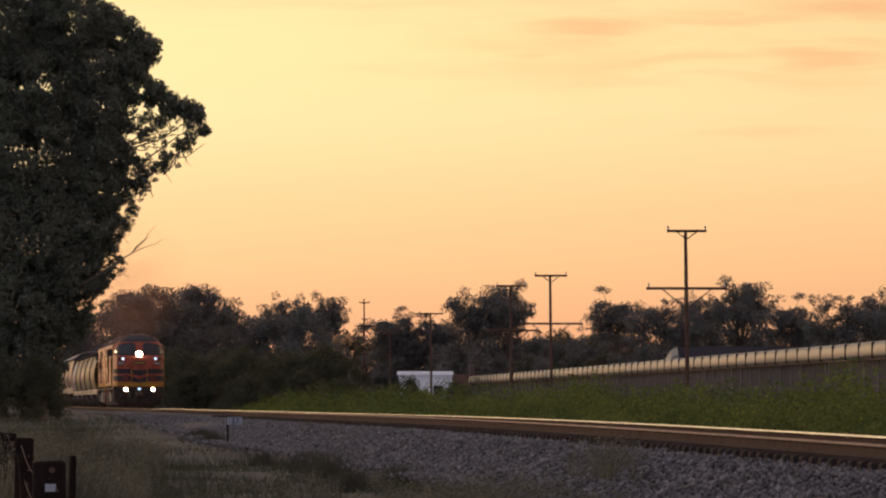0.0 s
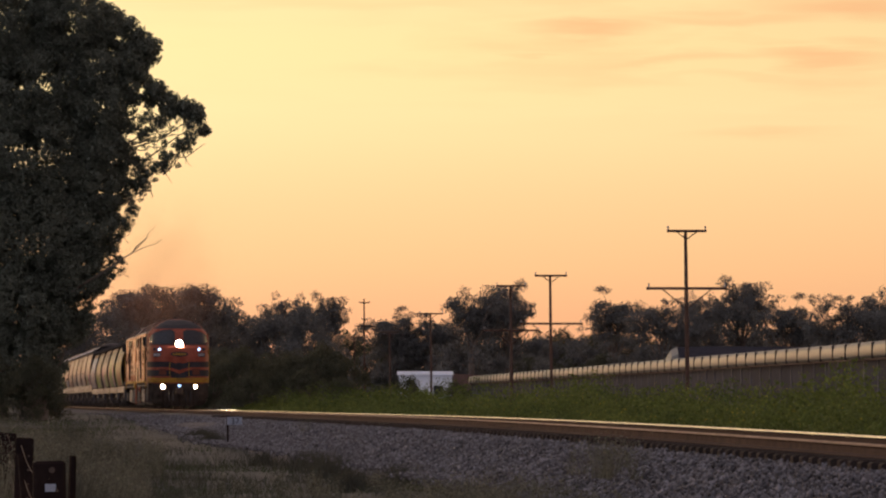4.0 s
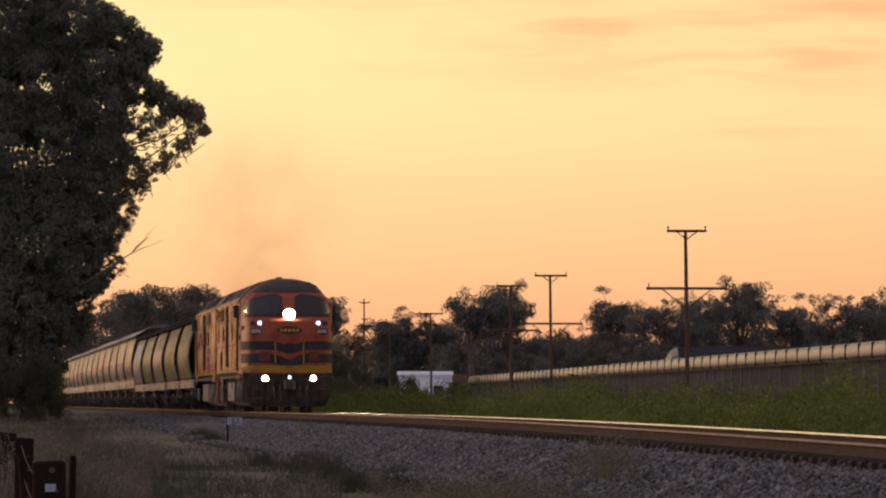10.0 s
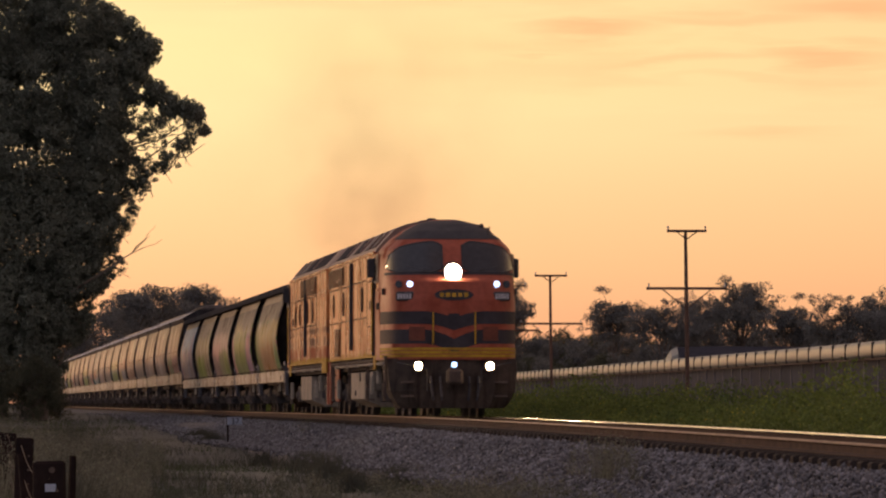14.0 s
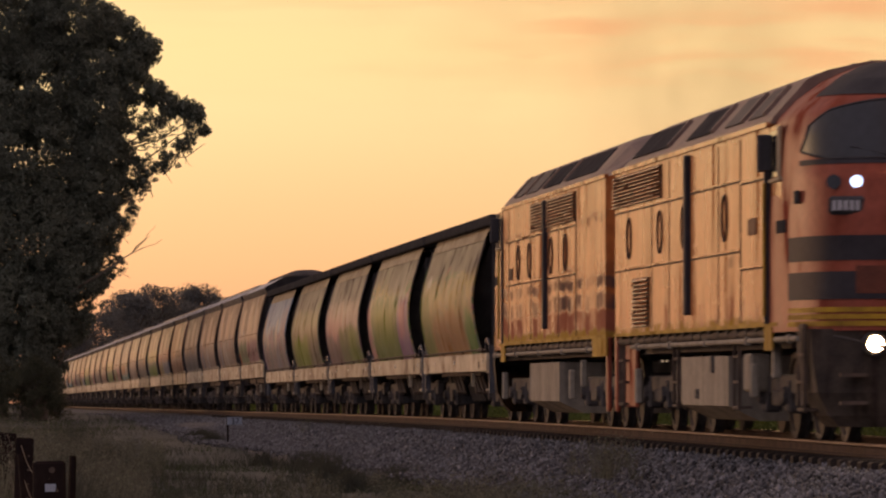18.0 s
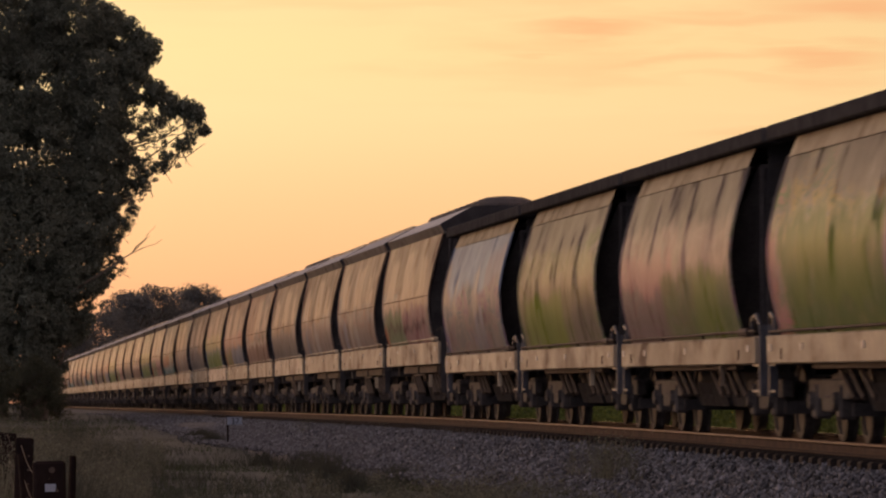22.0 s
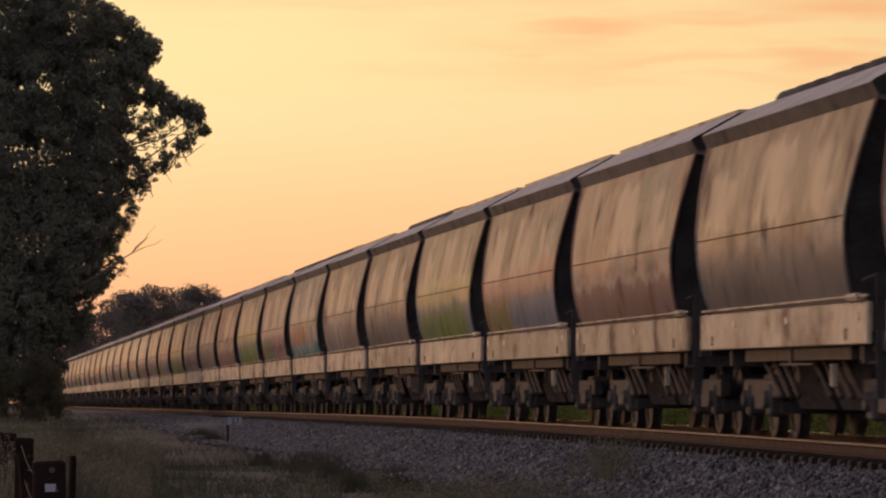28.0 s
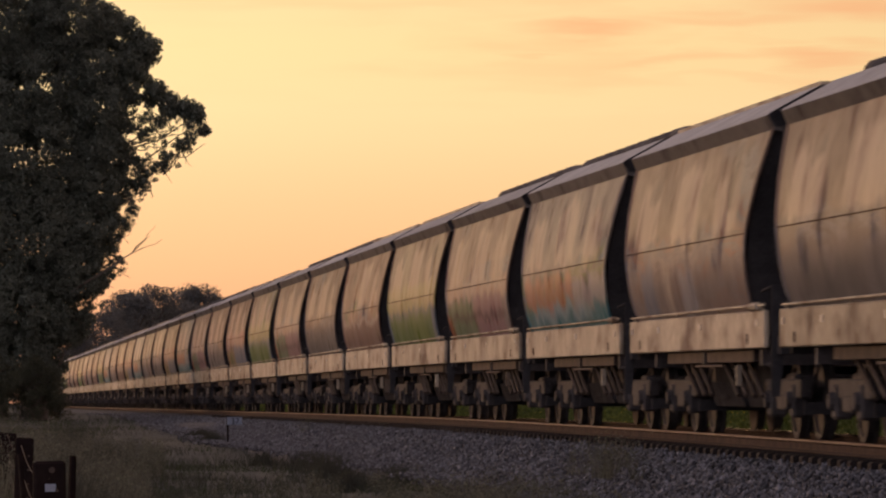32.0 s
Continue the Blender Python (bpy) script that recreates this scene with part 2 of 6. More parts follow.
    if dust:
        # brown grain dust caked on the upper side, with a ragged lower edge
        n3 = N("ShaderNodeTexNoise")
        n3.inputs["Scale"].default_value, n3.inputs["Detail"].default_value = 1.4, 7
        L(mq.outputs[0], n3.inputs["Vector"])
        hz = N("ShaderNodeMath")
        hz.operation = "MULTIPLY_ADD"
        hz.inputs[1].default_value = 1.6
        L(n3.outputs["Fac"], hz.inputs[0])
        L(sep.outputs["Z"], hz.inputs[2])
        md = N("ShaderNodeMapRange")
        md.inputs["From Min"].default_value, md.inputs["From Max"].default_value, md.inputs["To Max"].default_value = 3.2, 3.9, dust
        L(hz.outputs[0], md.inputs["Value"])
        mz = N("ShaderNodeMix")
        mz.data_type = "RGBA"
        mz.inputs["B"].default_value = (0.100, 0.078, 0.068, 1)
        L(md.outputs[0], mz.inputs["Factor"])
        L(last, mz.inputs["A"])
        last = mz.outputs["Result"]
    L(last, bsdf.inputs["Base Color"])
    return m


def loco_paint(name, shown):
    """Sun-bleached orange over older stripes that show through where the paint has peeled; shown: how much of them."""
    m = surface(name, (0.38, 0.122, 0.036), (0.54, 0.19, 0.052), 0.7, 0.27, 0, 0.4, 0.9, streak=0.45, run=(0.9, 0.9, 0.12), wave=0.05, dirt=(0.10, 0.042, 0.026), rough_var=0.10, spec=0.19)
    nt = m.node_tree
    N, L = nt.nodes.new, nt.links.new
    bsdf = nt.nodes["Principled BSDF"]
    col = bsdf.inputs["Base Color"].links[0].from_socket
    tc, sep = N("ShaderNodeTexCoord"), N("ShaderNodeSeparateXYZ")
    L(tc.outputs["Object"], sep.inputs[0])

    def noise(scale, detail, size):
        mp, nz = N("ShaderNodeMapping"), N("ShaderNodeTexNoise")
        mp.inputs["Scale"].default_value = size
        nz.inputs["Scale"].default_value, nz.inputs["Detail"].default_value, nz.inputs["Roughness"].default_value = scale, detail, 0.62
        L(tc.outputs["Object"], mp.inputs["Vector"])
        L(mp.outputs[0], nz.inputs["Vector"])
        return nz.outputs["Fac"]

    def calc(op, a, b, clamp=False):
        q = N("ShaderNodeMath")
        q.operation, q.use_clamp = op, clamp
        for i, v in enumerate((a, b)):
            if isinstance(v, (int, float)):
                q.inputs[i].default_value = v
            else:
                L(v, q.inputs[i])
        return q.outputs[0]

    def step(v, a, b):
        q = N("ShaderNodeMapRange")
        q.inputs["From Min"].default_value, q.inputs["From Max"].default_value = a, b
        L(v, q.inputs["Value"])
        return q.outputs[0]

    runs, blots = noise(1.9, 6, (1.0, 1.0, 0.16)), noise(0.8, 4, (0.7, 0.7, 0.9))
    ragged = calc("ADD", sep.outputs["Z"], calc("MULTIPLY", calc("SUBTRACT", runs, 0.5), 0.5))
    peel = calc("ADD", calc("MULTIPLY", runs, 0.55), calc("MULTIPLY", blots, 0.45))
    dull = None
    for z0, z1, colour, edge in ((1.40, 1.72, (0.27, 0.092, 0.06), 0.02), (1.74, 1.97, (0.060, 0.055, 0.060), -0.02), (2.05, 2.21, (0.060, 0.052, 0.055), 0.0), (2.24, 2.40, (0.11, 0.055, 0.040), -0.075), (2.98, 3.09, (0.15, 0.07, 0.045), -0.035), (1.28, 1.42, (0.34, 0.225, 0.045), 0.12)):
        band = calc("MULTIPLY", step(ragged, z0 - 0.02, z0 + 0.03), step(ragged, z1 + 0.03, z1 - 0.02))
        bare = step(peel, 0.53 - shown - edge, 0.66 - shown - edge)
        mix = N("ShaderNodeMix")
        mix.data_type = "RGBA"
        mix.inputs["B"].default_value = (*colour, 1)
        amount = calc("MULTIPLY", calc("MULTIPLY", band, bare), 0.85)
        dull = amount if dull is None else calc("MAXIMUM", dull, amount)
        L(amount, mix.inputs["Factor"])
        L(col, mix.inputs["A"])
        col = mix.outputs["Result"]
    L(col, bsdf.inputs["Base Color"])
    gloss = bsdf.inputs["Specular IOR Level"].links[0].from_socket
    L(calc("MULTIPLY", gloss, calc("SUBTRACT", 1.0, dull)), bsdf.inputs["Specular IOR Level"])
    rough = bsdf.inputs["Roughness"].links[0].from_socket
    L(calc("MAXIMUM", rough, calc("MULTIPLY", dull, 0.9)), bsdf.inputs["Roughness"])
    return m


def smoke_material(name, colour, density):
    """Thin smoke: densest in the middle of its puff, torn by noise, nothing at the rim."""
    m = bpy.data.materials.new(name)
    m.use_nodes = True
    nt = m.node_tree
    nt.nodes.clear()
    N, L = nt.nodes.new, nt.links.new
    out, mix, tr, df = N("ShaderNodeOutputMaterial"), N("ShaderNodeMixShader"), N("ShaderNodeBsdfTransparent"), N("ShaderNodeBsdfDiffuse")
    df.inputs["Color"].default_value = (*colour, 1)
    tc, info = N("ShaderNodeTexCoord"), N("ShaderNodeObjectInfo")
    mp = N("ShaderNodeMapping")
    mp.inputs["Location"].default_value, mp.inputs["Scale"].default_value = (0, -1, -1), (0, 2, 2)
    L(tc.outputs["Generated"], mp.inputs["Vector"])
    ln = N("ShaderNodeVectorMath")
    ln.operation = "LENGTH"
    L(mp.outputs[0], ln.inputs[0])
    fall = N("ShaderNodeMapRange")
    fall.interpolation_type = "SMOOTHERSTEP"
    fall.inputs["From Min"].default_value, fall.inputs["From Max"].default_value = 0.98, 0.0
    L(ln.outputs["Value"], fall.inputs["Value"])
    nz = N("ShaderNodeTexNoise")
    nz.noise_dimensions = "4D"
    nz.inputs["Scale"].default_value, nz.inputs["Detail"].default_value = 0.42, 3
    L(tc.outputs["Object"], nz.inputs["Vector"])
    ws = N("ShaderNodeMath")
    ws.operation, ws.inputs[1].default_value = "MULTIPLY", 40.0
    L(info.outputs["Random"], ws.inputs[0])
    L(ws.outputs[0], nz.inputs["W"])
    nr = N("ShaderNodeMapRange")
    nr.inputs["From Min"].default_value, nr.inputs["From Max"].default_value, nr.inputs["To Max"].default_value = 0.30, 0.62, density
    L(nz.outputs["Fac"], nr.inputs["Value"])
    mu = N("ShaderNodeMath")
    mu.operation = "MULTIPLY"
    L(fall.outputs[0], mu.inputs[0])
    L(nr.outputs[0], mu.inputs[1])
    lit, tl = N("ShaderNodeMixShader"), N("ShaderNodeBsdfTranslucent")
    tl.inputs["Color"].default_value = (*colour, 1)
    lit.inputs[0].default_value = 0.6
    L(df.outputs[0], lit.inputs[1])
    L(tl.outputs[0], lit.inputs[2])
    L(mu.outputs[0], mix.inputs[0])
    L(tr.outputs[0], mix.inputs[1])
    L(lit.outputs[0], mix.inputs[2])
    L(mix.outputs[0], out.inputs[0])
    return m


M = {}
M["soil"] = surface("dry_soil", (0.019, 0.024, 0.021), (0.034, 0.039, 0.034), 0.35, 0.95, 0, 0.6, 9, coord="Generated")
M["ballast_bed"] = surface("ballast_bed", (0.044, 0.044, 0.048), (0.085, 0.083, 0.087), 7, 0.9, 0, 1.0, 16)
M["stone"] = surface("crushed_stone", (0.054, 0.055, 0.061), (0.140, 0.139, 0.149), 2.0, 0.85, 0, 0.3, 30, island=0.7)
M["sleeper"] = surface("grimy_timber_sleeper", (0.022, 0.018, 0.017), (0.040, 0.033, 0.029), 5, 0.9, 0, 0.4, rand=0.2, spec=0.1)
M["rail_side"] = surface("rusty_rail", (0.046, 0.029, 0.024), (0.078, 0.048, 0.037), 2.5, 0.9, 0.0, 0.3, spec=0.1)
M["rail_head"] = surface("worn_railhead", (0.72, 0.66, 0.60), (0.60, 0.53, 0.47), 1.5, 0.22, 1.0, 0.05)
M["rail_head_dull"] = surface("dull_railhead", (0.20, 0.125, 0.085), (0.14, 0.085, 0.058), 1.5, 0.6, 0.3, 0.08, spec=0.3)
M["leaf_big"] = leaf_material("gum_leaves", (0.122, 0.140, 0.112), (0.172, 0.188, 0.145), 0.3)
M["leaf_far"] = leaf_material("distant_leaves", (0.112, 0.117, 0.116), (0.166, 0.168, 0.158), 0.3)
M["leaf_bush"] = leaf_material("bush_leaves", (0.062, 0.068, 0.046), (0.100, 0.104, 0.068), 0.22)
M["weed"] = leaf_material("weed_leaves", (0.046, 0.075, 0.022), (0.150, 0.185, 0.046), 0.28)
M["flower"] = leaf_material("yellow_petals", (0.34, 0.28, 0.03), (0.45, 0.37, 0.05), 0.2)
M["grass_dry"] = leaf_material("dry_grass", (0.046, 0.051, 0.042), (0.072, 0.074, 0.058), 0.22)
M["grass_green"] = leaf_material("green_grass", (0.036, 0.056, 0.024), (0.060, 0.078, 0.036), 0.22)
M["weed_dry"] = leaf_material("dead_weeds", (0.060, 0.072, 0.055), (0.175, 0.170, 0.128), 0.45)
M["bark"] = surface("gum_bark", (0.09, 0.07, 0.055), (0.19, 0.155, 0.125), 1.2, 0.9, 0, 0.8, 6)
M["post_wood"] = surface("old_sleeper_wood", (0.010, 0.007, 0.007), (0.022, 0.014, 0.012), 3, 0.95, 0, 0.8, 14, spec=0.1, streak=0.5, dirt=(0.025, 0.02, 0.018))
M["pole_wood"] = surface("creosoted_pole", (0.05, 0.028, 0.02), (0.095, 0.05, 0.033), 2, 0.85, 0, 0.4)
M["steel_dark"] = surface("greasy_steel", (0.052, 0.046, 0.044), (0.098, 0.085, 0.078), 3, 0.8, 0.0, 0.3, spec=0.15, rand=0.25)
M["brace_brown"] = surface("dusty_brown_steel", (0.065, 0.050, 0.041), (0.11, 0.083, 0.066), 3, 0.85, 0.0, 0.3, spec=0.15, rand=0.2)
M["steel_rust"] = surface("brown_running_gear", (0.055, 0.040, 0.032), (0.115, 0.082, 0.062), 3, 0.85, 0.0, 0.3, spec=0.25, rand=0.25)
M["wheel_rim"] = surface("worn_wheel", (0.040, 0.036, 0.034), (0.075, 0.066, 0.060), 4, 0.75, 0.1, 0.2, spec=0.2)
M["black"] = surface("faded_black_paint", (0.034, 0.033, 0.036), (0.058, 0.055, 0.056), 3, 0.85, 0, 0.15, spec=0.2)
# Matt black that also carries the shade under and between the wagons.
M["black_and_shade"] = surface("matt_black_and_shade", (0.046, 0.043, 0.043), (0.072, 0.067, 0.065), 3, 0.9, 0, 0.15, spec=0.0)
M["orange"] = surface("faded_orange_paint", (0.34, 0.10, 0.032), (0.49, 0.165, 0.048), 0.9, 0.24, 0, 0.4, 0.9, streak=0.95, run=(0.6, 0.6, 0.14), wave=0.05, dirt=(0.065, 0.03, 0.018), rough_var=0.10, spec=0.24)
M["orange_peeled"] = loco_paint("bleached_orange_paint", 0.0)
M["orange_striped"] = loco_paint("peeling_striped_paint", 0.12)
# Deep orange, darkened for the shaded front; the red step panels share it.
M["nose_orange"] = surface("deep_orange_in_shade", (0.245, 0.062, 0.038), (0.30, 0.078, 0.045), 1.2, 0.5, 0, 0.06, 3, spec=0.14, streak=0.5, run=(1, 1, 0.4), dirt=(0.16, 0.045, 0.030))
M["stripe"] = surface("black_stripe_paint", (0.024, 0.022, 0.026), (0.048, 0.043, 0.048), 1.2, 0.7, 0, 0.06, spec=0.15)
M["yellow"] = surface("yellow_paint", (0.45, 0.27, 0.03), (0.30, 0.17, 0.03), 1.5, 0.6, 0, 0.1, spec=0.05, streak=0.7, run=(0.8, 0.8, 0.8), dirt=(0.12, 0.07, 0.03))
M["glass"] = surface("dark_cab_glass", (0.018, 0.02, 0.025), (0.03, 0.032, 0.036), 1, 0.10, 0, 0, spec=0.28, rough_var=0.04)
M["roof_grey"] = surface("sooty_roof_paint", (0.13, 0.085, 0.068), (0.23, 0.15, 0.115), 1.0, 0.6, 0, 0.15)
M["hatch_brown"] = surface("rusty_hatch_paint", (0.10, 0.036, 0.024), (0.16, 0.05, 0.03), 4, 0.7, 0, 0.2, spec=0.15)
M["mesh_plate"] = surface("dull_mesh_plate", (0.20, 0.12, 0.075), (0.28, 0.17, 0.10), 20, 0.8, 0, 0.3, spec=0.1)
M["roof_panel_grey"] = surface("faded_roof_panel", (0.055, 0.05, 0.05), (0.095, 0.082, 0.078), 1.5, 0.7, 0, 0.15, spec=0.2)
M["tank_grey"] = surface("grey_tank_paint", (0.25, 0.215, 0.17), (0.36, 0.305, 0.235), 1.4, 0.8, 0, 0.15, spec=0.1, streak=0.5, dirt=(0.07, 0.055, 0.045))
M["tag_pale"] = surface("pale_reflector", (0.55, 0.50, 0.40), (0.45, 0.40, 0.33), 8, 0.5, 0, 0.05)
M["enamel_dull"] = surface("dull_enamel", (0.28, 0.32, 0.38), (0.18, 0.21, 0.26), 14, 0.6, 0, 0.05)
M["tag"] = surface("weathered_tag", (0.34, 0.38, 0.44), (0.22, 0.25, 0.30), 14, 0.6, 0, 0.05)
M["grey_plate"] = surface("grey_plate", (0.30, 0.29, 0.30), (0.42, 0.41, 0.42), 6, 0.5, 0, 0.05)
M["sill"] = surface("cream_sill_paint", (0.46, 0.395, 0.285), (0.33, 0.27, 0.195), 0.8, 0.6, 0, 0.12, 2, rand=0.25, spec=0.12, run=(0.5, 0.5, 0.9), streak=0.7, dirt=(0.20, 0.125, 0.085))
M["band"] = surface("olive_cream_band", (0.40, 0.325, 0.215), (0.31, 0.25, 0.165), 0.9, 0.6, 0, 0.1, rand=0.15, spec=0.06, streak=0.35, run=(0.8, 0.8, 0.5), dirt=(0.13, 0.095, 0.07))
M["wagon_roof"] = surface("grey_wagon_roof", (0.31, 0.305, 0.295), (0.42, 0.41, 0.395), 0.8, 0.8, 0, 0.1, rand=0.12, spec=0.05)
M["head_lamp"] = lamp_glow("headlamp_glow", (1.0, 0.86, 0.58), 420)
M["ditch_lamp"] = lamp_glow("ditch_lamp_glow", (1.0, 0.70, 0.34), 160)
M["marker_lamp"] = lamp_glow("marker_lamp_glow", (0.42, 0.64, 1.0), 3.2)
M["smoke_dark"] = smoke_material("exhaust_smoke", (0.30, 0.19, 0.14), 0.36)
M["smoke_thin"] = smoke_material("thin_exhaust_haze", (0.80, 0.42, 0.24), 0.12)
M["pilot"] = surface("grimy_pilot_paint", (0.045, 0.036, 0.03), (0.10, 0.075, 0.058), 2.5, 0.75, 0, 0.3, spec=0.2, streak=0.6, dirt=(0.025, 0.02, 0.018))
M["tarp"] = surface("cream_tarpaulin", (0.13, 0.13, 0.108), (0.185, 0.182, 0.152), 0.5, 0.45, 0, 0.3, 1.5, rand=0.15, spec=0.45)
M["bunker_wall"] = surface("bunker_wall_sheet", (0.045, 0.046, 0.056), (0.064, 0.064, 0.075), 0.6, 0.9, 0, 0.15, rand=0.15, spec=0.1)
M["galvanised"] = surface("galvanised_post", (0.10, 0.10, 0.105), (0.17, 0.168, 0.17), 3, 0.7, 0.1, 0.1)
M["tarp_dark"] = surface("dark_tarpaulin", (0.03, 0.03, 0.038), (0.045, 0.045, 0.052), 0.5, 0.95, 0, 0.2, spec=0.0)
M["render_white"] = surface("white_wall", (0.80, 0.86, 0.93), (0.84, 0.89, 0.94), 0.8, 0.8, 0, 0.1)
M["roof_red"] = surface("red_iron_roof", (0.075, 0.034, 0.028), (0.105, 0.048, 0.038), 0.8, 0.6, 0, 0.2)
GRAF = [(0.27, 0.16, 0.125), (0.16, 0.19, 0.08), (0.27, 0.23, 0.20), (0.22, 0.12, 0.17), (0.11, 0.15, 0.17), (0.27, 0.20, 0.11), (0.165, 0.135, 0.115), (0.20, 0.185, 0.175), (0.095, 0.21, 0.06), (0.46, 0.31, 0.10), (0.46, 0.21, 0.18)]
OLIVE, LIME, PINK, MAUVE, TEAL, SLATE, RUST, PALE = (0.12, 0.165, 0.05), (0.185, 0.225, 0.05), (0.46, 0.20, 0.19), (0.22, 0.12, 0.22), (0.08, 0.20, 0.21), (0.16, 0.19, 0.23), (0.32, 0.12, 0.06), (0.48, 0.40, 0.30)
A_TOP, A_MID = (0.245, 0.205, 0.17), (0.16, 0.135, 0.115)
M["side_a_gold"] = wagon_paint("wagon_side_streaked_gold", A_TOP, A_MID, [GRAF[i] for i in (8, 1, 9, 2, 8, 10, 3)], 0.035, 0.75, 2.6, [(-6, 5, 1.2, 2.6, (0.30, 0.225, 0.11), 0.7), (-3, 3, 1.1, 1.9, RUST, 0.5), (-6, -3.5, 1.1, 2.3, OLIVE, 0.7), (3.6, 5.4, 1.1, 1.9, (0.10, 0.20, 0.06), 0.9), (-4.6, -3.9, 2.45, 2.65, (0.6, 0.56, 0.5), 0.9)])
M["side_a_green"] = wagon_paint("wagon_side_green_and_pink", A_TOP, A_MID, [GRAF[i] for i in (3, 1, 9, 2, 8, 10, 3)], 0.035, 0.75, 2.6, [(-6, 5.2, 1.3, 2.5, PALE, 0.5), (-4.6, 2.6, 1.1, 2.45, OLIVE, 0.9), (-3.6, 1.4, 1.5, 2.2, LIME, 0.6), (2.4, 5.3, 1.1, 2.4, MAUVE, 0.8), (3.0, 4.2, 1.6, 2.3, PINK, 0.7), (-6.3, -4.7, 1.1, 2.3, PINK, 0.6)])
M["side_a_pink"] = wagon_paint("wagon_side_pinkish", A_TOP, A_MID, [GRAF[i] for i in (6, 3, 0, 2, 6, 1, 3)], 0.035, 0.7, 2.6, [(-6, 5.2, 1.9, 2.6, (0.46, 0.33, 0.26), 0.75), (-6, 0, 1.8, 2.3, PINK, 0.5), (-1.2, 5.3, 1.1, 2.0, OLIVE, 0.7), (1.9, 4.2, 1.2, 1.9, LIME, 0.6), (-6, -1, 1.1, 1.8, (0.20, 0.14, 0.13), 0.8)])
M["side_a_lime"] = wagon_paint("wagon_side_olive", A_TOP, A_MID, [GRAF[i] for i in (1, 6, 1, 2, 6, 1, 7)], 0.035, 0.7, 2.6, [(-6, 5.2, 1.6, 2.6, (0.32, 0.255, 0.14), 0.7), (-6, 5.2, 1.1, 1.95, (0.17, 0.155, 0.08), 0.7), (-4.6, 0.8, 1.15, 1.95, LIME, 0.95), (2.0, 5.0, 1.1, 1.8, (0.19, 0.15, 0.12), 0.7)])
M["side_a2"] = wagon_paint("wagon_side_blue_grey", (0.255, 0.315, 0.40), (0.19, 0.235, 0.30), [GRAF[i] for i in (2, 4, 2, 3, 4)], 0.03, 0.15, 2.5, [(-6, -4.6, 2.0, 2.9, (0.33, 0.24, 0.17), 0.6), (0.5, 1.3, 1.8, 2.6, PALE, 0.7), (-3.4, -2.8, 1.8, 2.5, PALE, 0.6), (-5, 5, 1.15, 1.85, (0.24, 0.18, 0.13), 0.5), (2.5, 5.2, 2.3, 2.9, (0.27, 0.20, 0.22), 0.6)])
B_TOP, B_MID = (0.36, 0.245, 0.172), (0.235, 0.163, 0.120)
SCALLOP = [(-5.6, -3.4, 2.4, 3.2, (0.60, 0.44, 0.31), 0.6), (-1.6, 0.9, 2.4, 3.3, (0.60, 0.44, 0.31), 0.6), (2.3, 4.2, 2.4, 3.1, (0.58, 0.42, 0.30), 0.55), (3.5, 4.0, 2.7, 3.3, (0.12, 0.085, 0.07), 0.75), (-4.4, -3.5, 3.0, 3.25, (0.12, 0.09, 0.075), 0.65)]
M["side_b_graffiti"] = wagon_paint("wagon_side_tan_green_mauve", B_TOP, B_MID, [GRAF[i] for i in (6, 2, 7, 0, 6)], patches=SCALLOP[:3] + [(-6.6, 5.3, 2.15, 2.4, (0.50, 0.36, 0.25), 0.7), (-6, -1.2, 1.3, 2.1, (0.14, 0.19, 0.10), 0.9), (-1.2, 4.2, 1.3, 2.15, (0.30, 0.17, 0.17), 0.85), (-5.4, 4.4, 1.74, 1.84, (0.10, 0.06, 0.055), 0.9), (-6.6, -5.6, 1.3, 1.9, RUST, 0.8)])
M["side_b_drips"] = wagon_paint("wagon_side_tan_white_drips", B_TOP, B_MID, [GRAF[i] for i in (6, 2, 7, 0, 6)], patches=SCALLOP + [(-7, 6, 1.3, 2.05, (0.22, 0.17, 0.14), 0.7), (-4.9, -3.6, 1.4, 2.1, SLATE, 0.7), (-2.6, -2.0, 1.5, 2.15, PALE, 0.7), (-1.2, 0.0, 1.4, 2.0, (0.32, 0.31, 0.30), 0.7)])
M["side_b_grey"] = wagon_paint("wagon_side_tan_grey_foot", B_TOP, B_MID, [GRAF[i] for i in (6, 2, 7, 6, 6)], patches=SCALLOP + [(-7, 6, 1.3, 2.06, (0.165, 0.145, 0.13), 0.9), (-5, -1, 1.5, 1.9, (0.115, 0.105, 0.095), 0.6), (0.6, 4.0, 1.4, 1.85, (0.21, 0.19, 0.165), 0.6)])
M["side_b_brown"] = wagon_paint("wagon_side_brown", (0.35, 0.215, 0.15), (0.23, 0.145, 0.11), [GRAF[i] for i in (1, 6, 0, 7, 2)], patches=SCALLOP[1:] + [(-7, 6, 1.3, 2.05, (0.225, 0.145, 0.115), 0.85), (-6, 5, 2.03, 2.08, (0.52, 0.44, 0.36), 0.9), (-4.5, -2, 2.1, 2.35, (0.48, 0.30, 0.20), 0.5)])
M["side_b_slate"] = wagon_paint("wagon_side_slate_and_orange", (0.36, 0.23, 0.16), B_MID, [GRAF[i] for i in (0, 7, 0, 6, 2)], patches=SCALLOP[:4] + [(-7, 6, 2.1, 2.5, (0.48, 0.27, 0.19), 0.6), (-2.2, 6, 1.3, 2.05, SLATE, 0.9), (-7, -2.0, 1.3, 2.0, (0.30, 0.20, 0.09), 0.8), (-5.0, -3.0, 1.4, 1.9, OLIVE, 0.6), (2.5, 5.0, 2.3, 2.6, (0.40, 0.14, 0.11), 0.5)])
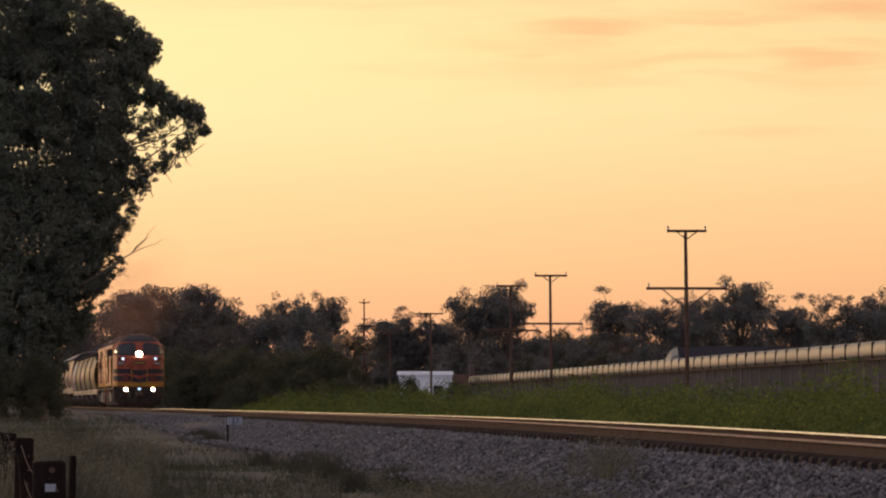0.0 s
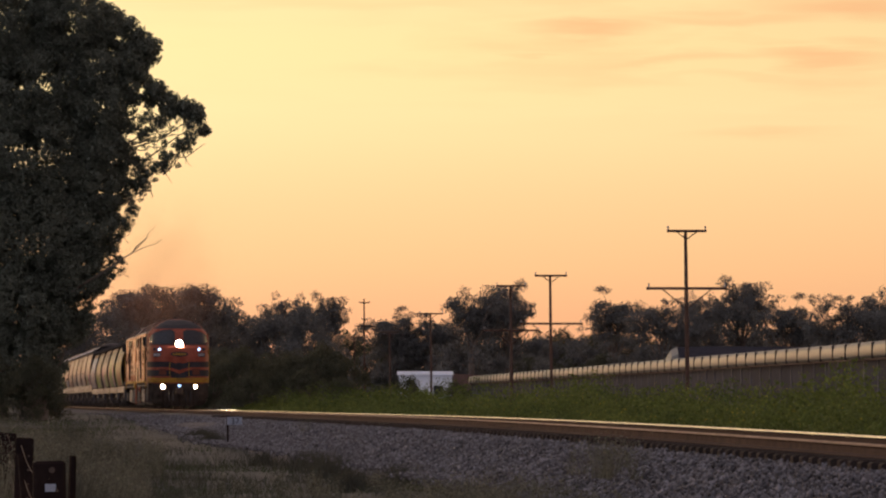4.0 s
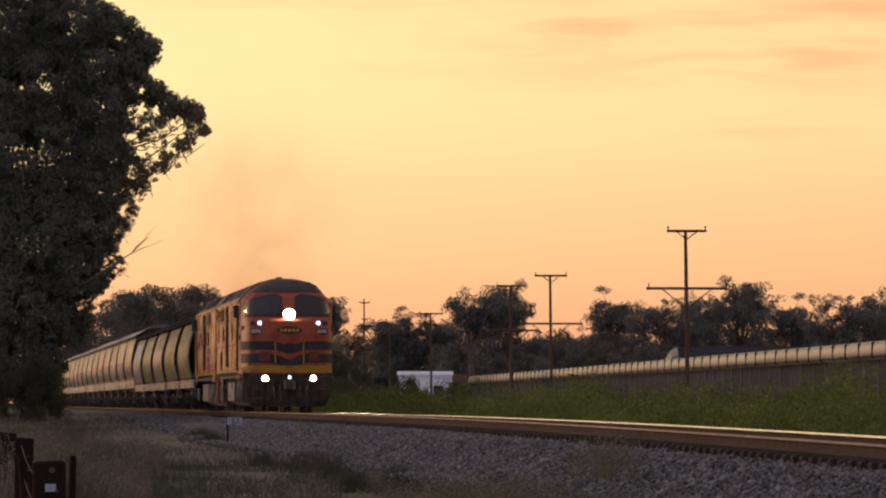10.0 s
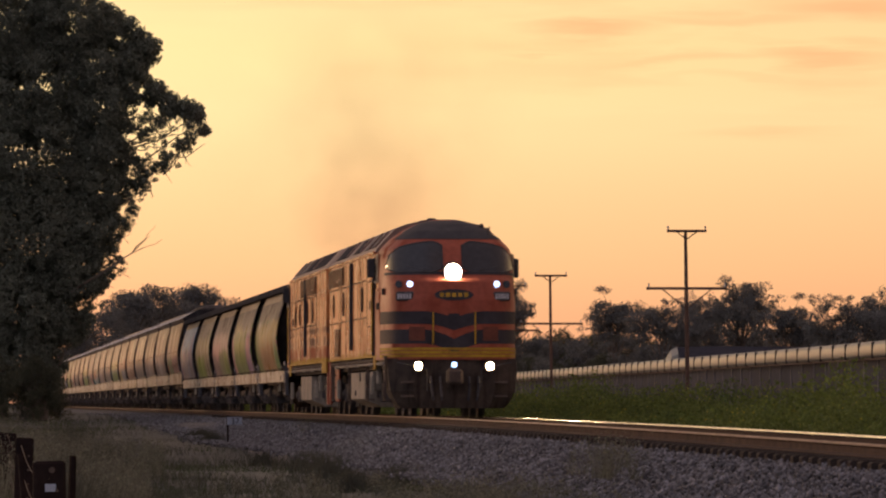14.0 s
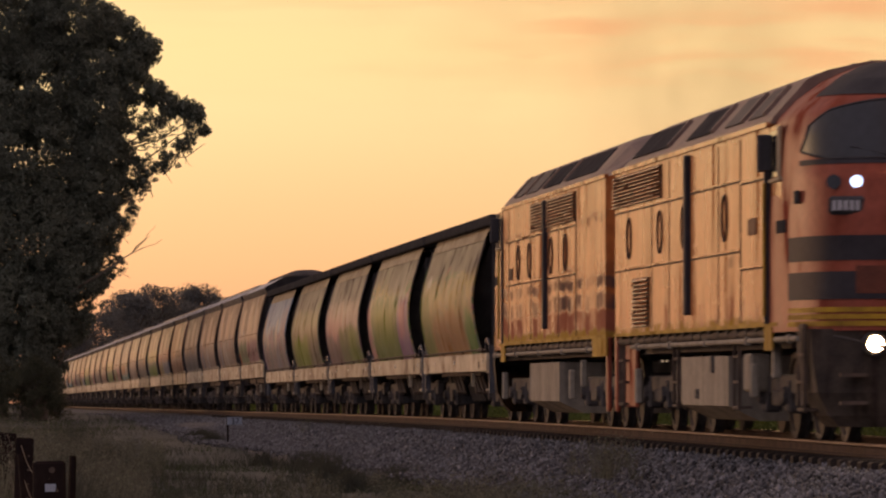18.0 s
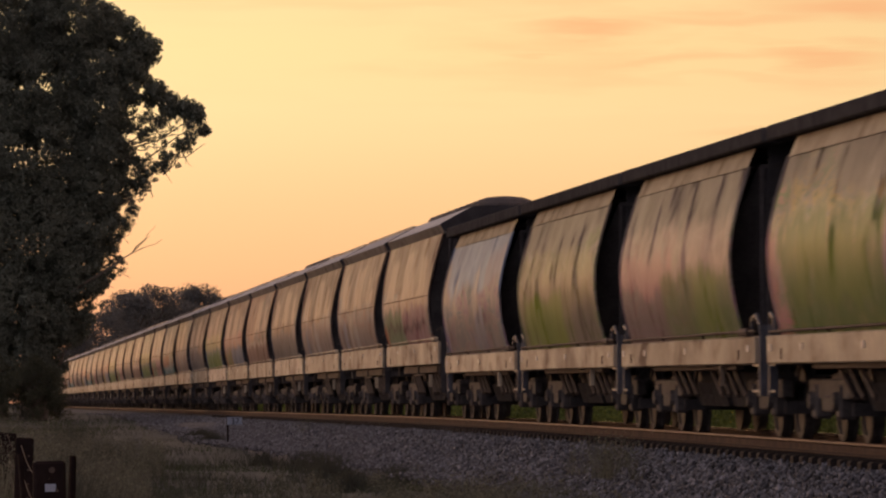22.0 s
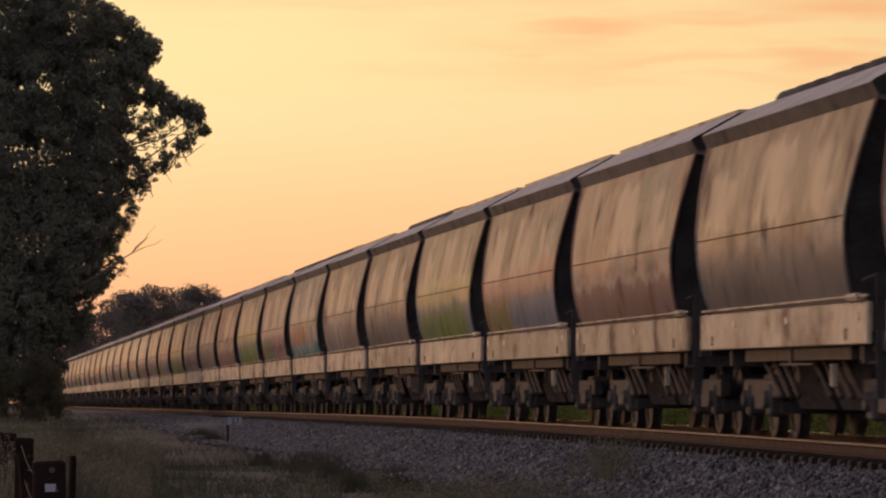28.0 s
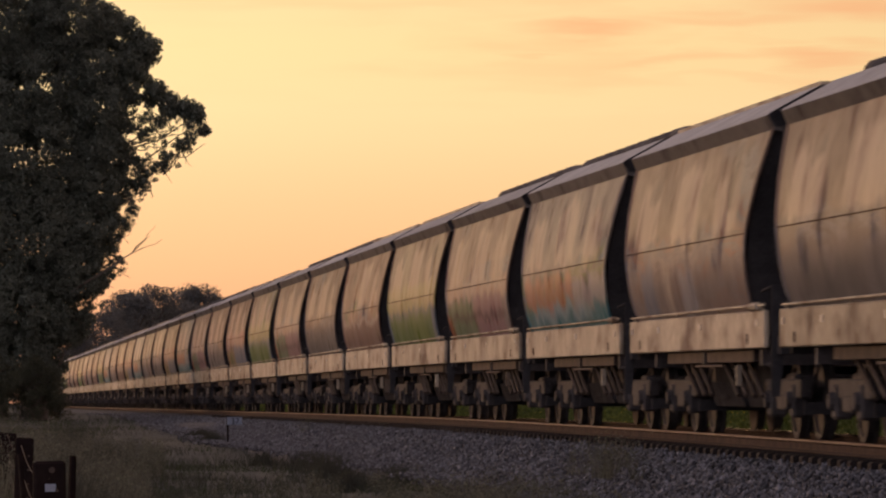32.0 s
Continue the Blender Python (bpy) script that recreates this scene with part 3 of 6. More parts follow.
M["side_b_green"] = wagon_paint("wagon_side_tan_green_foot", (0.35, 0.26, 0.165), B_MID, [GRAF[i] for i in (1, 6, 1, 7, 2)], patches=SCALLOP + [(-7, 6, 2.1, 2.6, (0.44, 0.37, 0.16), 0.6), (-7, 6, 1.3, 2.08, SLATE, 0.8), (-6.0, 4.0, 1.32, 2.02, (0.13, 0.19, 0.06), 0.95), (-1, 3, 1.4, 1.8, LIME, 0.4)])
M["side_b_teal"] = wagon_paint("wagon_side_teal_and_orange", (0.36, 0.285, 0.225), (0.25, 0.205, 0.17), [GRAF[i] for i in (4, 7, 1, 6, 2)], patches=SCALLOP[:3] + [(-7, 6, 1.3, 1.75, TEAL, 0.9), (-6, 1, 1.8, 2.25, (0.46, 0.20, 0.11), 0.7), (1, 5.5, 1.75, 2.15, (0.40, 0.36, 0.33), 0.7), (-5, 3, 1.62, 1.8, (0.36, 0.42, 0.42), 0.6)])


# ---- mesh helpers ----
def mesh_of(name, bm, material, smooth=False):
    me = bpy.data.meshes.new(name)
    bmesh.ops.recalc_face_normals(bm, faces=bm.faces)
    if smooth:
        for f in bm.faces:
            f.smooth = True
    bm.to_mesh(me)
    bm.free()
    me.materials.append(material)
    return me


def part(name, bm, material, parent=None, label="", smooth=False):
    ob = new(name, bm if isinstance(bm, bpy.types.Mesh) else mesh_of(name, bm, material, smooth))
    ob.parent = parent
    return tagged(ob, label)


def thing(name, m, label, category, group="", kind=""):
    ob = new(name)
    ob.empty_display_size = 0.3
    ob.matrix_basis = m
    return tagged(ob, label, category, group, kind)


def box(bm, x0, x1, y0, y1, z0, z1, bevel=0.0):
    r = bmesh.ops.create_cube(bm, size=1.0)
    vs = r["verts"]
    bmesh.ops.scale(bm, vec=(x1 - x0, y1 - y0, z1 - z0), verts=vs)
    bmesh.ops.translate(bm, vec=((x0 + x1) / 2, (y0 + y1) / 2, (z0 + z1) / 2), verts=vs)
    if bevel:
        es = list({e for v in vs for e in v.link_edges})
        bmesh.ops.bevel(bm, geom=es, offset=bevel, segments=1, affect="EDGES")
    return bm


def rod(bm, p0, p1, r0, r1=None, n=8):
    p0, p1 = Vector(p0), Vector(p1)
    d = p1 - p0
    q = d.to_track_quat("Z", "Y").to_matrix().to_4x4()
    bmesh.ops.create_cone(bm, cap_ends=True, segments=n, radius1=r0, radius2=r0 if r1 is None else r1, depth=d.length,
                          matrix=Matrix.Translation((p0 + p1) / 2) @ q)
    return bm


def loft(bm, rings, closed=False, cap=False):
    """Skin through rings of points; closed: each ring is a loop; cap: fill the first and last."""
    vs = [[bm.verts.new(p) for p in r] for r in rings]
    n = len(vs[0])
    for a, b in zip(vs, vs[1:]):
        for i in range(n if closed else n - 1):
            j = (i + 1) % n
            bm.faces.new((a[i], a[j], b[j], b[i]))
    if cap:
        bm.faces.new(vs[0][::-1])
        bm.faces.new(vs[-1])
    return bm


def BM():
    return bmesh.new()


def bulk(name, verts, faces, material, smooth=False):
    """One mesh from numpy arrays: verts (n, 3), faces (m, 3) or (m, 4)."""
    me = bpy.data.meshes.new(name)
    k = faces.shape[1]
    me.vertices.add(len(verts))
    me.vertices.foreach_set("co", np.ascontiguousarray(verts, dtype=np.float32).ravel())
    me.loops.add(faces.size)
    me.loops.foreach_set("vertex_index", np.ascontiguousarray(faces, dtype=np.int32).ravel())
    me.polygons.add(len(faces))
    me.polygons.foreach_set("loop_start", np.arange(0, faces.size, k, dtype=np.int32))
    me.update(calc_edges=True)
    me.validate()
    me.materials.append(material)
    return me


def leaf_mesh(name, centres, sizes, widths, rng, material, droop=0.0, up=None):
    """Pointed four-cornered leaves at the centres, turned at random; droop turns their length downwards."""
    n = len(centres)
    a = rng.normal(size=(n, 3))
    a[:, 2] -= droop
    a /= np.linalg.norm(a, axis=1)[:, None]
    b = np.cross(a, rng.normal(size=(n, 3)))
    b /= np.linalg.norm(b, axis=1)[:, None]
    a *= (sizes / 2)[:, None]
    b *= (widths / 2)[:, None]
    c = np.asarray(centres)
    v = np.stack([c - a, c + b - 0.2 * a, c + a, c - b - 0.2 * a], axis=1).reshape(-1, 3)
    f = np.arange(4 * n).reshape(n, 4)
    return bulk(name, v, f, material)


# ---- ground ----
def smooth01(x):
    x = np.clip(x, 0, 1)
    return x * x * (3 - 2 * x)


def ground_z(lat, s):
    """Height of the soil: a low field on the camera's side that rises to the track far off, and a flat verge beyond the track."""
    lat, s = np.asarray(lat, float), np.asarray(s, float)
    near = -1.10 + 0.80 * smooth01((30 - s) / 150)
    bumps = 0.025 * np.sin(s * 0.7 + lat * 0.9) * np.sin(lat * 1.3 - s * 0.23) + 0.07 * np.sin(s * 0.13 + 1.0) * np.sin(lat * 0.4 + s * 0.05)
    near = near + bumps * (lat < -3.3) - 0.25 * np.clip((3.0 - np.abs(lat)) / 0.6, 0, 1)
    far = -0.55 + 0 * s
    return np.where(lat < 0, near, np.where(lat < 3, np.minimum(near, -0.9), far))


def to_world(lat, s, z):
    return np.stack([TRACK_X + ST * s + lat * CT, TRACK_Y - CT * s + lat * ST, z], axis=-1)


def to_track(x, y):
    dx, dy = x - TRACK_X, y - TRACK_Y
    return dx * CT + dy * ST, dx * ST - dy * CT


def make_ground():
    lats = np.array([-5000, -1500, -500, -200, -100, -60, -40, *np.arange(-30, -3.2, 0.9), -3.0, -2.4, 0, 2.4, 3.0, 3.6, 5, 8, 12, 20, 30, 45, 70, 120, 250, 600, 1500, 5000])
    ss = np.array([-6000, -3500, -2000, -1200, -800, -500, -400, -330, -280, *np.arange(-240, 150, 1.5), 200, 300, 600, 2000])
    A, B = np.meshgrid(lats, ss, indexing="ij")
    v = to_world(A, B, ground_z(A, B)).reshape(-1, 3)
    idx = np.arange(len(lats) * len(ss)).reshape(len(lats), len(ss))
    f = np.stack([idx[:-1, :-1], idx[:-1, 1:], idx[1:, 1:], idx[1:, :-1]], axis=-1).reshape(-1, 4)
    tagged(new("ground", bulk("ground", v, f, M["soil"])), "dry brown soil under sparse grass", "ground", kind="structure")


make_ground()


# ---- track ----
def make_track():
    root = thing("railway_track", Matrix(), "single railway track with rusty rails on dark timber sleepers", "railway track", kind="structure")
    ss = [-1100, -700, -400, -250, -150, -80, -40, *range(0, 125, 5), 140, 200, 400]
    # ballast bed
    bm = BM()
    prof = [(-3.25, None), (-2.9, -0.80), (-1.75, -0.29), (-1.36, -0.248), (-1.15, -0.19), (1.35, -0.175), (1.75, -0.21), (2.6, -0.66), (3.2, None)]
    rings = []
    for s in ss:
        ring = []
        for lat, z in prof:
            g = float(ground_z(lat * 1.05, s)) - 0.06
            hz = g if z is None else max(g - 0.02 if z < -0.5 else z, z)
            ring.append(on_track(s, lat, hz - (dip(s) if z is None else 0)))
        rings.append(ring)
    loft(bm, rings)
    part("ballast_bed", bm, M["ballast_bed"], root, "grey crushed-stone ballast bed")
    # rails: rusty web and foot, bright head
    for side in (-1, 1):
        lat0 = 0.752 * side
        bm, bh = BM(), BM()
        web = [(-0.07, -0.148), (-0.07, -0.136), (-0.012, -0.118), (-0.012, -0.045), (-0.036, -0.032), (-0.036, -0.024), (0.034, -0.014), (0.036, -0.032), (0.012, -0.045),
               (0.012, -0.118), (0.07, -0.136), (0.07, -0.148)]
        loft(bm, [[on_track(s, lat0 + a, b) for a, b in web] for s in ss], closed=True, cap=True)
        rail = part("rail", bm, M["rail_side"], root, "rusty steel rail with a bright running surface")
        head = [(-0.037, -0.022), (-0.033, -0.010), (-0.020, 0.0), (0.020, 0.0), (0.035, -0.008)]
        loft(bh, [[on_track(s, lat0 + a, b + 0.0005) for a, b in head] for s in ss])
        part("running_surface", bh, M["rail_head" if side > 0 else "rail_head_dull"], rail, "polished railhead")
    return root


TRACK = make_track()


# ---- the train ----
NX = 4.2          # how square the nose is in plan
CAB_BACK = 6.2    # where the cab joins the long body


def nose_front(z):
    return float(np.interp(z, [0.9, 1.2, 2.5, 2.9, 3.02, 3.66, 3.8, 4.0, 4.16, 4.26], [9.32, 9.36, 9.34, 9.24, 9.08, 8.74, 8.58, 8.30, 7.88, 7.15]))


def nose_width(z):
    return float(np.interp(z, [0.9, 1.3, 2.4, 3.0, 3.4, 3.62, 3.85, 4.05, 4.18, 4.26], [1.44, 1.47, 1.47, 1.45, 1.43, 1.38, 1.16, 0.88, 0.60, 0.30]))


def nose_point(y, z, out=0.0):
    """A point of the cab's front surface at y across and z up, pushed out along the surface."""
    w = nose_width(z)
    k = max(0.0, 1 - abs(y / w) ** NX) ** (1 / NX)
    p = Vector((CAB_BACK + (nose_front(z) - CAB_BACK) * k, y, z))
    return p + out * Vector((1.0, 0.55 * (y / w) ** 3, 0.0)).normalized()


def nose_patch(bm, y0, y1, z0, z1, out, ny=10, nz=4, shape=None, depth=0.02):
    """A patch that follows the cab's front; shape(u, v) gives y and z."""
    grid = []
    for j in range(nz + 1):
        row = []
        for i in range(ny + 1):
            u, v = i / ny, j / nz
            y, z = shape(u, v) if shape else (y0 + (y1 - y0) * u, z0 + (z1 - z0) * v)
            row.append(nose_point(y, z, out))
        grid.append(row)
    return loft(bm, grid)


def disc(bm, centre, r, axis=(1, 0, 0), depth=0.05, n=16):
    c, a = Vector(centre), Vector(axis).normalized()
    return rod(bm, c - a * depth, c + a * depth * 0.2, r, r, n)


def bogie(parent, x, axles, wheel_r, mat, spacing, frame_label, half=1.0):
    """A bogie as a part with its wheels and axle boxes."""
    bm = BM()
    ends = spacing * (axles - 1) / 2 + 0.55
    for side in (-1, 1):
        y = side * (half + 0.02)
        box(bm, x - ends, x + ends, y - 0.07, y + 0.07, wheel_r + 0.02, wheel_r + 0.24, 0.02)
        for i in range(axles):
            cx = x + (i - (axles - 1) / 2) * spacing
            box(bm, cx - 0.16, cx + 0.16, y - 0.10, y + 0.10, wheel_r - 0.20, wheel_r + 0.18, 0.03)
            rod(bm, (cx, y + side * 0.10, wheel_r), (cx, y + side * 0.16, wheel_r), 0.11, 0.09, 10)
        for i in range(axles - 1):
            cx = x + (i - (axles - 2) / 2) * spacing
            box(bm, cx - 0.34, cx + 0.34, y - 0.09, y + 0.09, wheel_r - 0.12, wheel_r + 0.06, 0.02)
            for k in (-0.2, 0.0, 0.2):
                rod(bm, (cx + k, y, wheel_r - 0.12), (cx + k, y, wheel_r + 0.2), 0.07, 0.07, 8)
    for i in range(axles):
        cx = x + (i - (axles - 1) / 2) * spacing
        rod(bm, (cx, -0.95, wheel_r), (cx, 0.95, wheel_r), 0.08, 0.08, 8)
    box(bm, x - 0.35, x + 0.35, -half, half, wheel_r - 0.05, wheel_r + 0.3, 0.03)
    frame_ob = part("bogie", bm, mat, parent, frame_label)
    for i in range(axles):
        cx = x + (i - (axles - 1) / 2) * spacing
        for side in (-1, 1):
            bw = BM()
            prof = [(0.67, 0.10), (0.67, wheel_r + 0.028), (0.70, wheel_r + 0.024), (0.705, wheel_r), (0.80, wheel_r - 0.004), (0.80, wheel_r - 0.07), (0.77, wheel_r - 0.09), (0.77, 0.16), (0.84, 0.13), (0.86, 0.06)]
            loft(bw, [[(cx + r * math.cos(a), side * y, wheel_r + r * math.sin(a)) for y, r in prof] for a in np.linspace(0, 2 * math.pi, 29)], cap=False)
            bmesh.ops.remove_doubles(bw, verts=bw.verts, dist=1e-4)
            part("wheel", bw, M["wheel_rim"], frame_ob, "steel wheel with a worn rim")
    return frame_ob


def louvres(parent, x0, x1, z0, z1, rows, y, name="louvre_panel", face=-1):
    bm = BM()
    box(bm, x0, x1, min(y, y - face * 0.012), max(y, y - face * 0.012), z0, z1)
    panel = part(name, bm, M["gasket"], parent, "dark ventilation louvre")
    for i in range(rows):
        z = z0 + (i + 0.5) * (z1 - z0) / rows
        h = (z1 - z0) / rows * 0.36
        bs = BM()
        loft(bs, [[(x, y + face * 0.035, z - h), (x, y + face * 0.03, z - h * 0.4), (x, y, z + h), (x, y - face * 0.004, z + h * 0.6)] for x in (x0 + 0.02, x1 - 0.02)], closed=True, cap=True)
        part("slat", bs, M["orange"], panel)
    return panel


def make_loco(name, m, label, leading):
    root = thing(name, m, label, "locomotive", "diesel locomotives")
    Y0 = -1.46
    # long body with a mansard roof above it
    bm = BM()
    loft(bm, [[(x, s * Y0, z) for s, z in ((1, 1.30), (1, 3.58), (-1, 3.58), (-1, 1.30))] for x in (-9.1, CAB_BACK + 0.05)], closed=True, cap=True)
    bmesh.ops.bevel(bm, geom=[e for e in bm.edges if abs(e.verts[0].co.x + 9.1) < 0.01 and abs(e.verts[1].co.x + 9.1) < 0.01 and abs(e.verts[0].co.z - e.verts[1].co.z) > 1], offset=0.22, segments=3, affect="EDGES")
    part("carbody", bm, M["orange_peeled" if leading else "orange_striped"], root, "faded orange body side with peeling stripes and panel seams")
    bm = BM()
    prof = [(-1.46, 3.58), (-1.42, 3.66), (-1.04, 4.08), (-0.80, 4.19), (-0.30, 4.30), (0.30, 4.30), (0.80, 4.19), (1.04, 4.08), (1.42, 3.66), (1.46, 3.58)]
    rings = []
    for x, k in ((-9.1, 0.0), (-8.75, 0.55), (-8.2, 0.92), (-7.8, 1.0), (CAB_BACK + 0.1, 1.0)):
        rings.append([(x, y * (0.86 + 0.14 * k), 3.58 + (z - 3.58) * (0.25 + 0.75 * k)) for y, z in prof])
    loft(bm, rings, cap=True)
    part("roof", bm, M["roof_grey"], root, "sooty angular mansard roof")
    # cab and blunt nose in one skin; shade is painted into the leading nose
    bm = BM()
    zs = [1.22, *np.linspace(1.3, 4.2, 59), 4.26]
    rings = []
    for z in zs:
        w, xf = nose_width(z), nose_front(z)
        ring = []
        for i in range(97):
            a = -math.pi / 2 + math.pi * i / 96
            ring.append((CAB_BACK + (xf - CAB_BACK) * abs(math.cos(a)) ** (2 / NX), w * math.copysign(abs(math.sin(a)) ** (2 / NX), a), z))
        rings.append(ring)
    loft(bm, rings)
    bm.faces.new([bm.verts.new(p) for p in rings[-1]])
    part("cab", bm, M["nose_orange"] if leading else M["orange"], root, "deep orange blunt-nosed cab, the leading one darkened for shade", smooth=True)
    # roof brow over the windscreen in roof colour
    bm = BM()
    nose_patch(bm, -0.95, 0.95, 3.81, 4.24, 0.02, 40, 14, lambda u, v: ((u - 0.5) * 2 * nose_width(3.81 + 0.43 * v) * 0.96, 3.81 + 0.43 * v))
    part("cab_roof", bm, M["black"], root, "sooty cab roof")
    # windscreen halves and dark surround
    for s in (-1, 1):
        bm = BM()

        def pane(u, v, s=s):
            round_off = 0.10 * max(0.0, abs(2 * u - 1) - 0.72) / 0.28
            z = 3.09 + round_off * (1 - v) + (0.67 - round_off) * v - 0.20 * (u ** 2.2) * v
            return s * (0.21 + (nose_width(3.3) * 0.955 - 0.21) * u * (1 - 0.06 * v)), z
        nose_patch(bm, 0, 0, 0, 0, 0.014, 40, 10, pane)
        scr = part("windscreen", bm, M["glass"], root, "dark curved windscreen pane", smooth=True)
        bm = BM()
        edge = [pane(u, 0) for u in np.linspace(0, 1, 12)] + [pane(1, v) for v in np.linspace(0, 1, 5)] + [pane(u, 1) for u in np.linspace(1, 0, 12)] + [pane(0, v) for v in np.linspace(1, 0, 5)]
        for p, q in zip(edge, edge[1:]):
            if abs(p[0] - q[0]) + abs(p[1] - q[1]) > 1e-4:
                rod(bm, nose_point(*p, 0.012), nose_point(*q, 0.012), 0.018, 0.018, 5)
        part("seal", bm, M["black"], scr, "black rubber windscreen seal")
        bm = BM()
        rod(bm, nose_point(s * 0.55, 3.12, 0.03), nose_point(s * 0.95, 3.22, 0.03), 0.010, 0.007, 5)
        part("wiper", bm, M["black"], root)
        # side lamp pair and number board
        bm = BM()
        box(bm, -0.02, 0.05, -0.2, 0.2, -0.1, 0.1, 0.03)
        nb = mesh_of("number_board", bm, M["black"])
        ob = part("number_board", nb, None, root, "black number board with pale characters")
        p = nose_point(s * 1.03, 2.57, 0.01)
        ob.matrix_basis = pose(p.x, p.y, p.z, 0, 0, s * 17)
        for i in range(5):
            bb = BM()
            box(bb, 0.05, 0.058, -0.155 + 0.064 * i, -0.155 + 0.064 * i + 0.044, -0.055, 0.055)
            part("character_bar", bb, M["grey_plate"], ob)
        bm = BM()
        p = nose_point(s * 0.927, 2.83, 0.02)
        disc(bm, p, 0.065, (1, 0.15 * s, 0), 0.06)
        part("marker_lamp", bm, M["marker_lamp"] if leading else M["glass"], root, "small lit bluish-white marker lamp")
        bm = BM()
        p = nose_point(s * 1.14, 2.83, 0.05)
        disc(bm, p, 0.08, (1, 0.3 * s, 0), 0.07)
        part("marker_lens", bm, M["glass"], root, "unlit dark marker lens")
        # ditch lamps over the pilot
        bm = BM()
        rod(bm, (9.22, s * 0.765, 1.075), (9.40, s * 0.765, 1.075), 0.13, 0.13, 16)
        dl = part("ditch_lamp", bm, M["black"], root, "round ditch lamp in a black bezel")
        bm = BM()
        disc(bm, (9.405, s * 0.765, 1.075), 0.085, (1, 0, 0), 0.01)
        part("lens", bm, M["ditch_lamp"] if leading else M["glass"], dl, "lit amber-white lens")
        # mirrors
        bm = BM()
        box(bm, 6.55, 6.66, s * 1.5 - 0.02 * s, s * 1.5 + 0.15 * s, 3.02, 3.44, 0.02)
        rod(bm, (6.6, s * 1.42, 3.3), (6.6, s * 1.6, 3.3), 0.02)
        part("mirror", bm, M["black"], root, "tall black side mirror")
        bm = BM()
        for z in (1.55, 1.9):
            rod(bm, nose_point(s * 0.45, z - 0.0, 0.05), nose_point(s * 0.45, z + 0.33, 0.05), 0.014)
        part("grab_rail", bm, M["yellow"], root)
        bm = BM()
        nose_patch(bm, s * 0.62, s * 0.95, 1.62, 1.92, 0.020, 8, 3)
        part("nose_hatch", bm, M["hatch_brown"], root, "small brownish nose hatch")
    # head lamp with its housing
    bm = BM()
    rod(bm, nose_point(0, 3.09, -0.25), nose_point(0, 3.09, 0.10), 0.24, 0.22, 20)
    hl = part("head_lamp", bm, M["black"], root, "twin head lamp housing between the windscreens")
    bm = BM()
    disc(bm, nose_point(0, 3.09, 0.105), 0.165, (1, 0, 0), 0.01, 20)
    part("lens", bm, M["head_lamp"] if leading else M["glass"], hl, "glaring white head lamp")
    bm = BM()
    rod(bm, (9.25, 0.0, 1.11), (9.41, 0.0, 1.11), 0.085, 0.085, 14)
    ml = part("middle_lamp", bm, M["black"], root)
    bm = BM()
    disc(bm, (9.415, 0, 1.11), 0.058, (1, 0, 0), 0.01)
    part("lens", bm, M["marker_lamp"] if leading else M["glass"], ml, "lit bluish-white lens")
    # black stripes that dip to a point in the middle, yellow band below, oval badge
    for z0, z1, fall in ((1.98, 2.25, 0.14), (1.56, 1.86, 0.20)):
        bm = BM()
        nose_patch(bm, 0, 0, 0, 0, 0.012, 96, 5, lambda u, v, z0=z0, z1=z1, fall=fall: ((u - 0.5) * 2 * 1.455, z0 + (z1 - z0) * v - fall * max(0.0, 1 - abs(u - 0.5) / 0.22) ** 1.7))
        part("stripe", bm, M["stripe"], root, "black stripe dipping to a point", smooth=True)
    for z in (1.27, 1.345, 1.42):
        bm = BM()
        nose_patch(bm, -1.455, 1.455, z, z + 0.055, 0.018, 90, 1)
        part("yellow_line", bm, M["yellow"], root, "thin yellow line round the nose", smooth=True)
    bm = BM()
    n = 28
    vs = [bm.verts.new(nose_point(0.42 * math.cos(2 * math.pi * i / n), 2.60 + 0.12 * math.sin(2 * math.pi * i / n), 0.02)) for i in range(n)]
    bm.faces.new(vs)
    badge = part("badge", bm, M["stripe"], root, "dark oval badge with yellow bars")
    for k in (-0.26, -0.13, 0.0, 0.13, 0.26):
        bm = BM()
        nose_patch(bm, k - 0.045, k + 0.045, 2.555, 2.645, 0.03, 2, 1)
        part("bar", bm, M["yellow"], badge)
    bm = BM()
    nose_patch(bm, -0.12, 0.12, 1.93, 2.2, 0.016, 4, 3)
    part("nose_emblem", bm, M["stripe"], root, "dark square plate in the middle of the nose")
    bm = BM()
    nose_patch(bm, 0, 0, 0, 0, 0.014, 80, 3, lambda u, v: ((u - 0.5) * 2 * nose_width(3.0) * 0.955, 3.03 + 0.06 * v + 0.01 * (1 - abs(u - 0.5) * 2)))
    part("windscreen_band", bm, M["stripe"], root, "dark band below the windscreens", smooth=True)
    # pilot and coupler
    bm = BM()
    pts = [(8.2, -1.42), (9.0, -1.38), (9.34, -0.9), (9.46, 0.0), (9.34, 0.9), (9.0, 1.38), (8.2, 1.42)]
    loft(bm, [[(x - k, y * w, z) for x, y in pts] for z, k, w in ((0.18, -0.02, 0.80), (0.30, -0.02, 0.88), (0.55, 0, 0.97), (0.96, 0.08, 1.0), (1.24, 0.14, 1.0))])
    bmesh.ops.solidify(bm, geom=bm.faces[:], thickness=0.03)
    part("pilot", bm, M["pilot"], root, "grimy dark pilot plate below the nose")
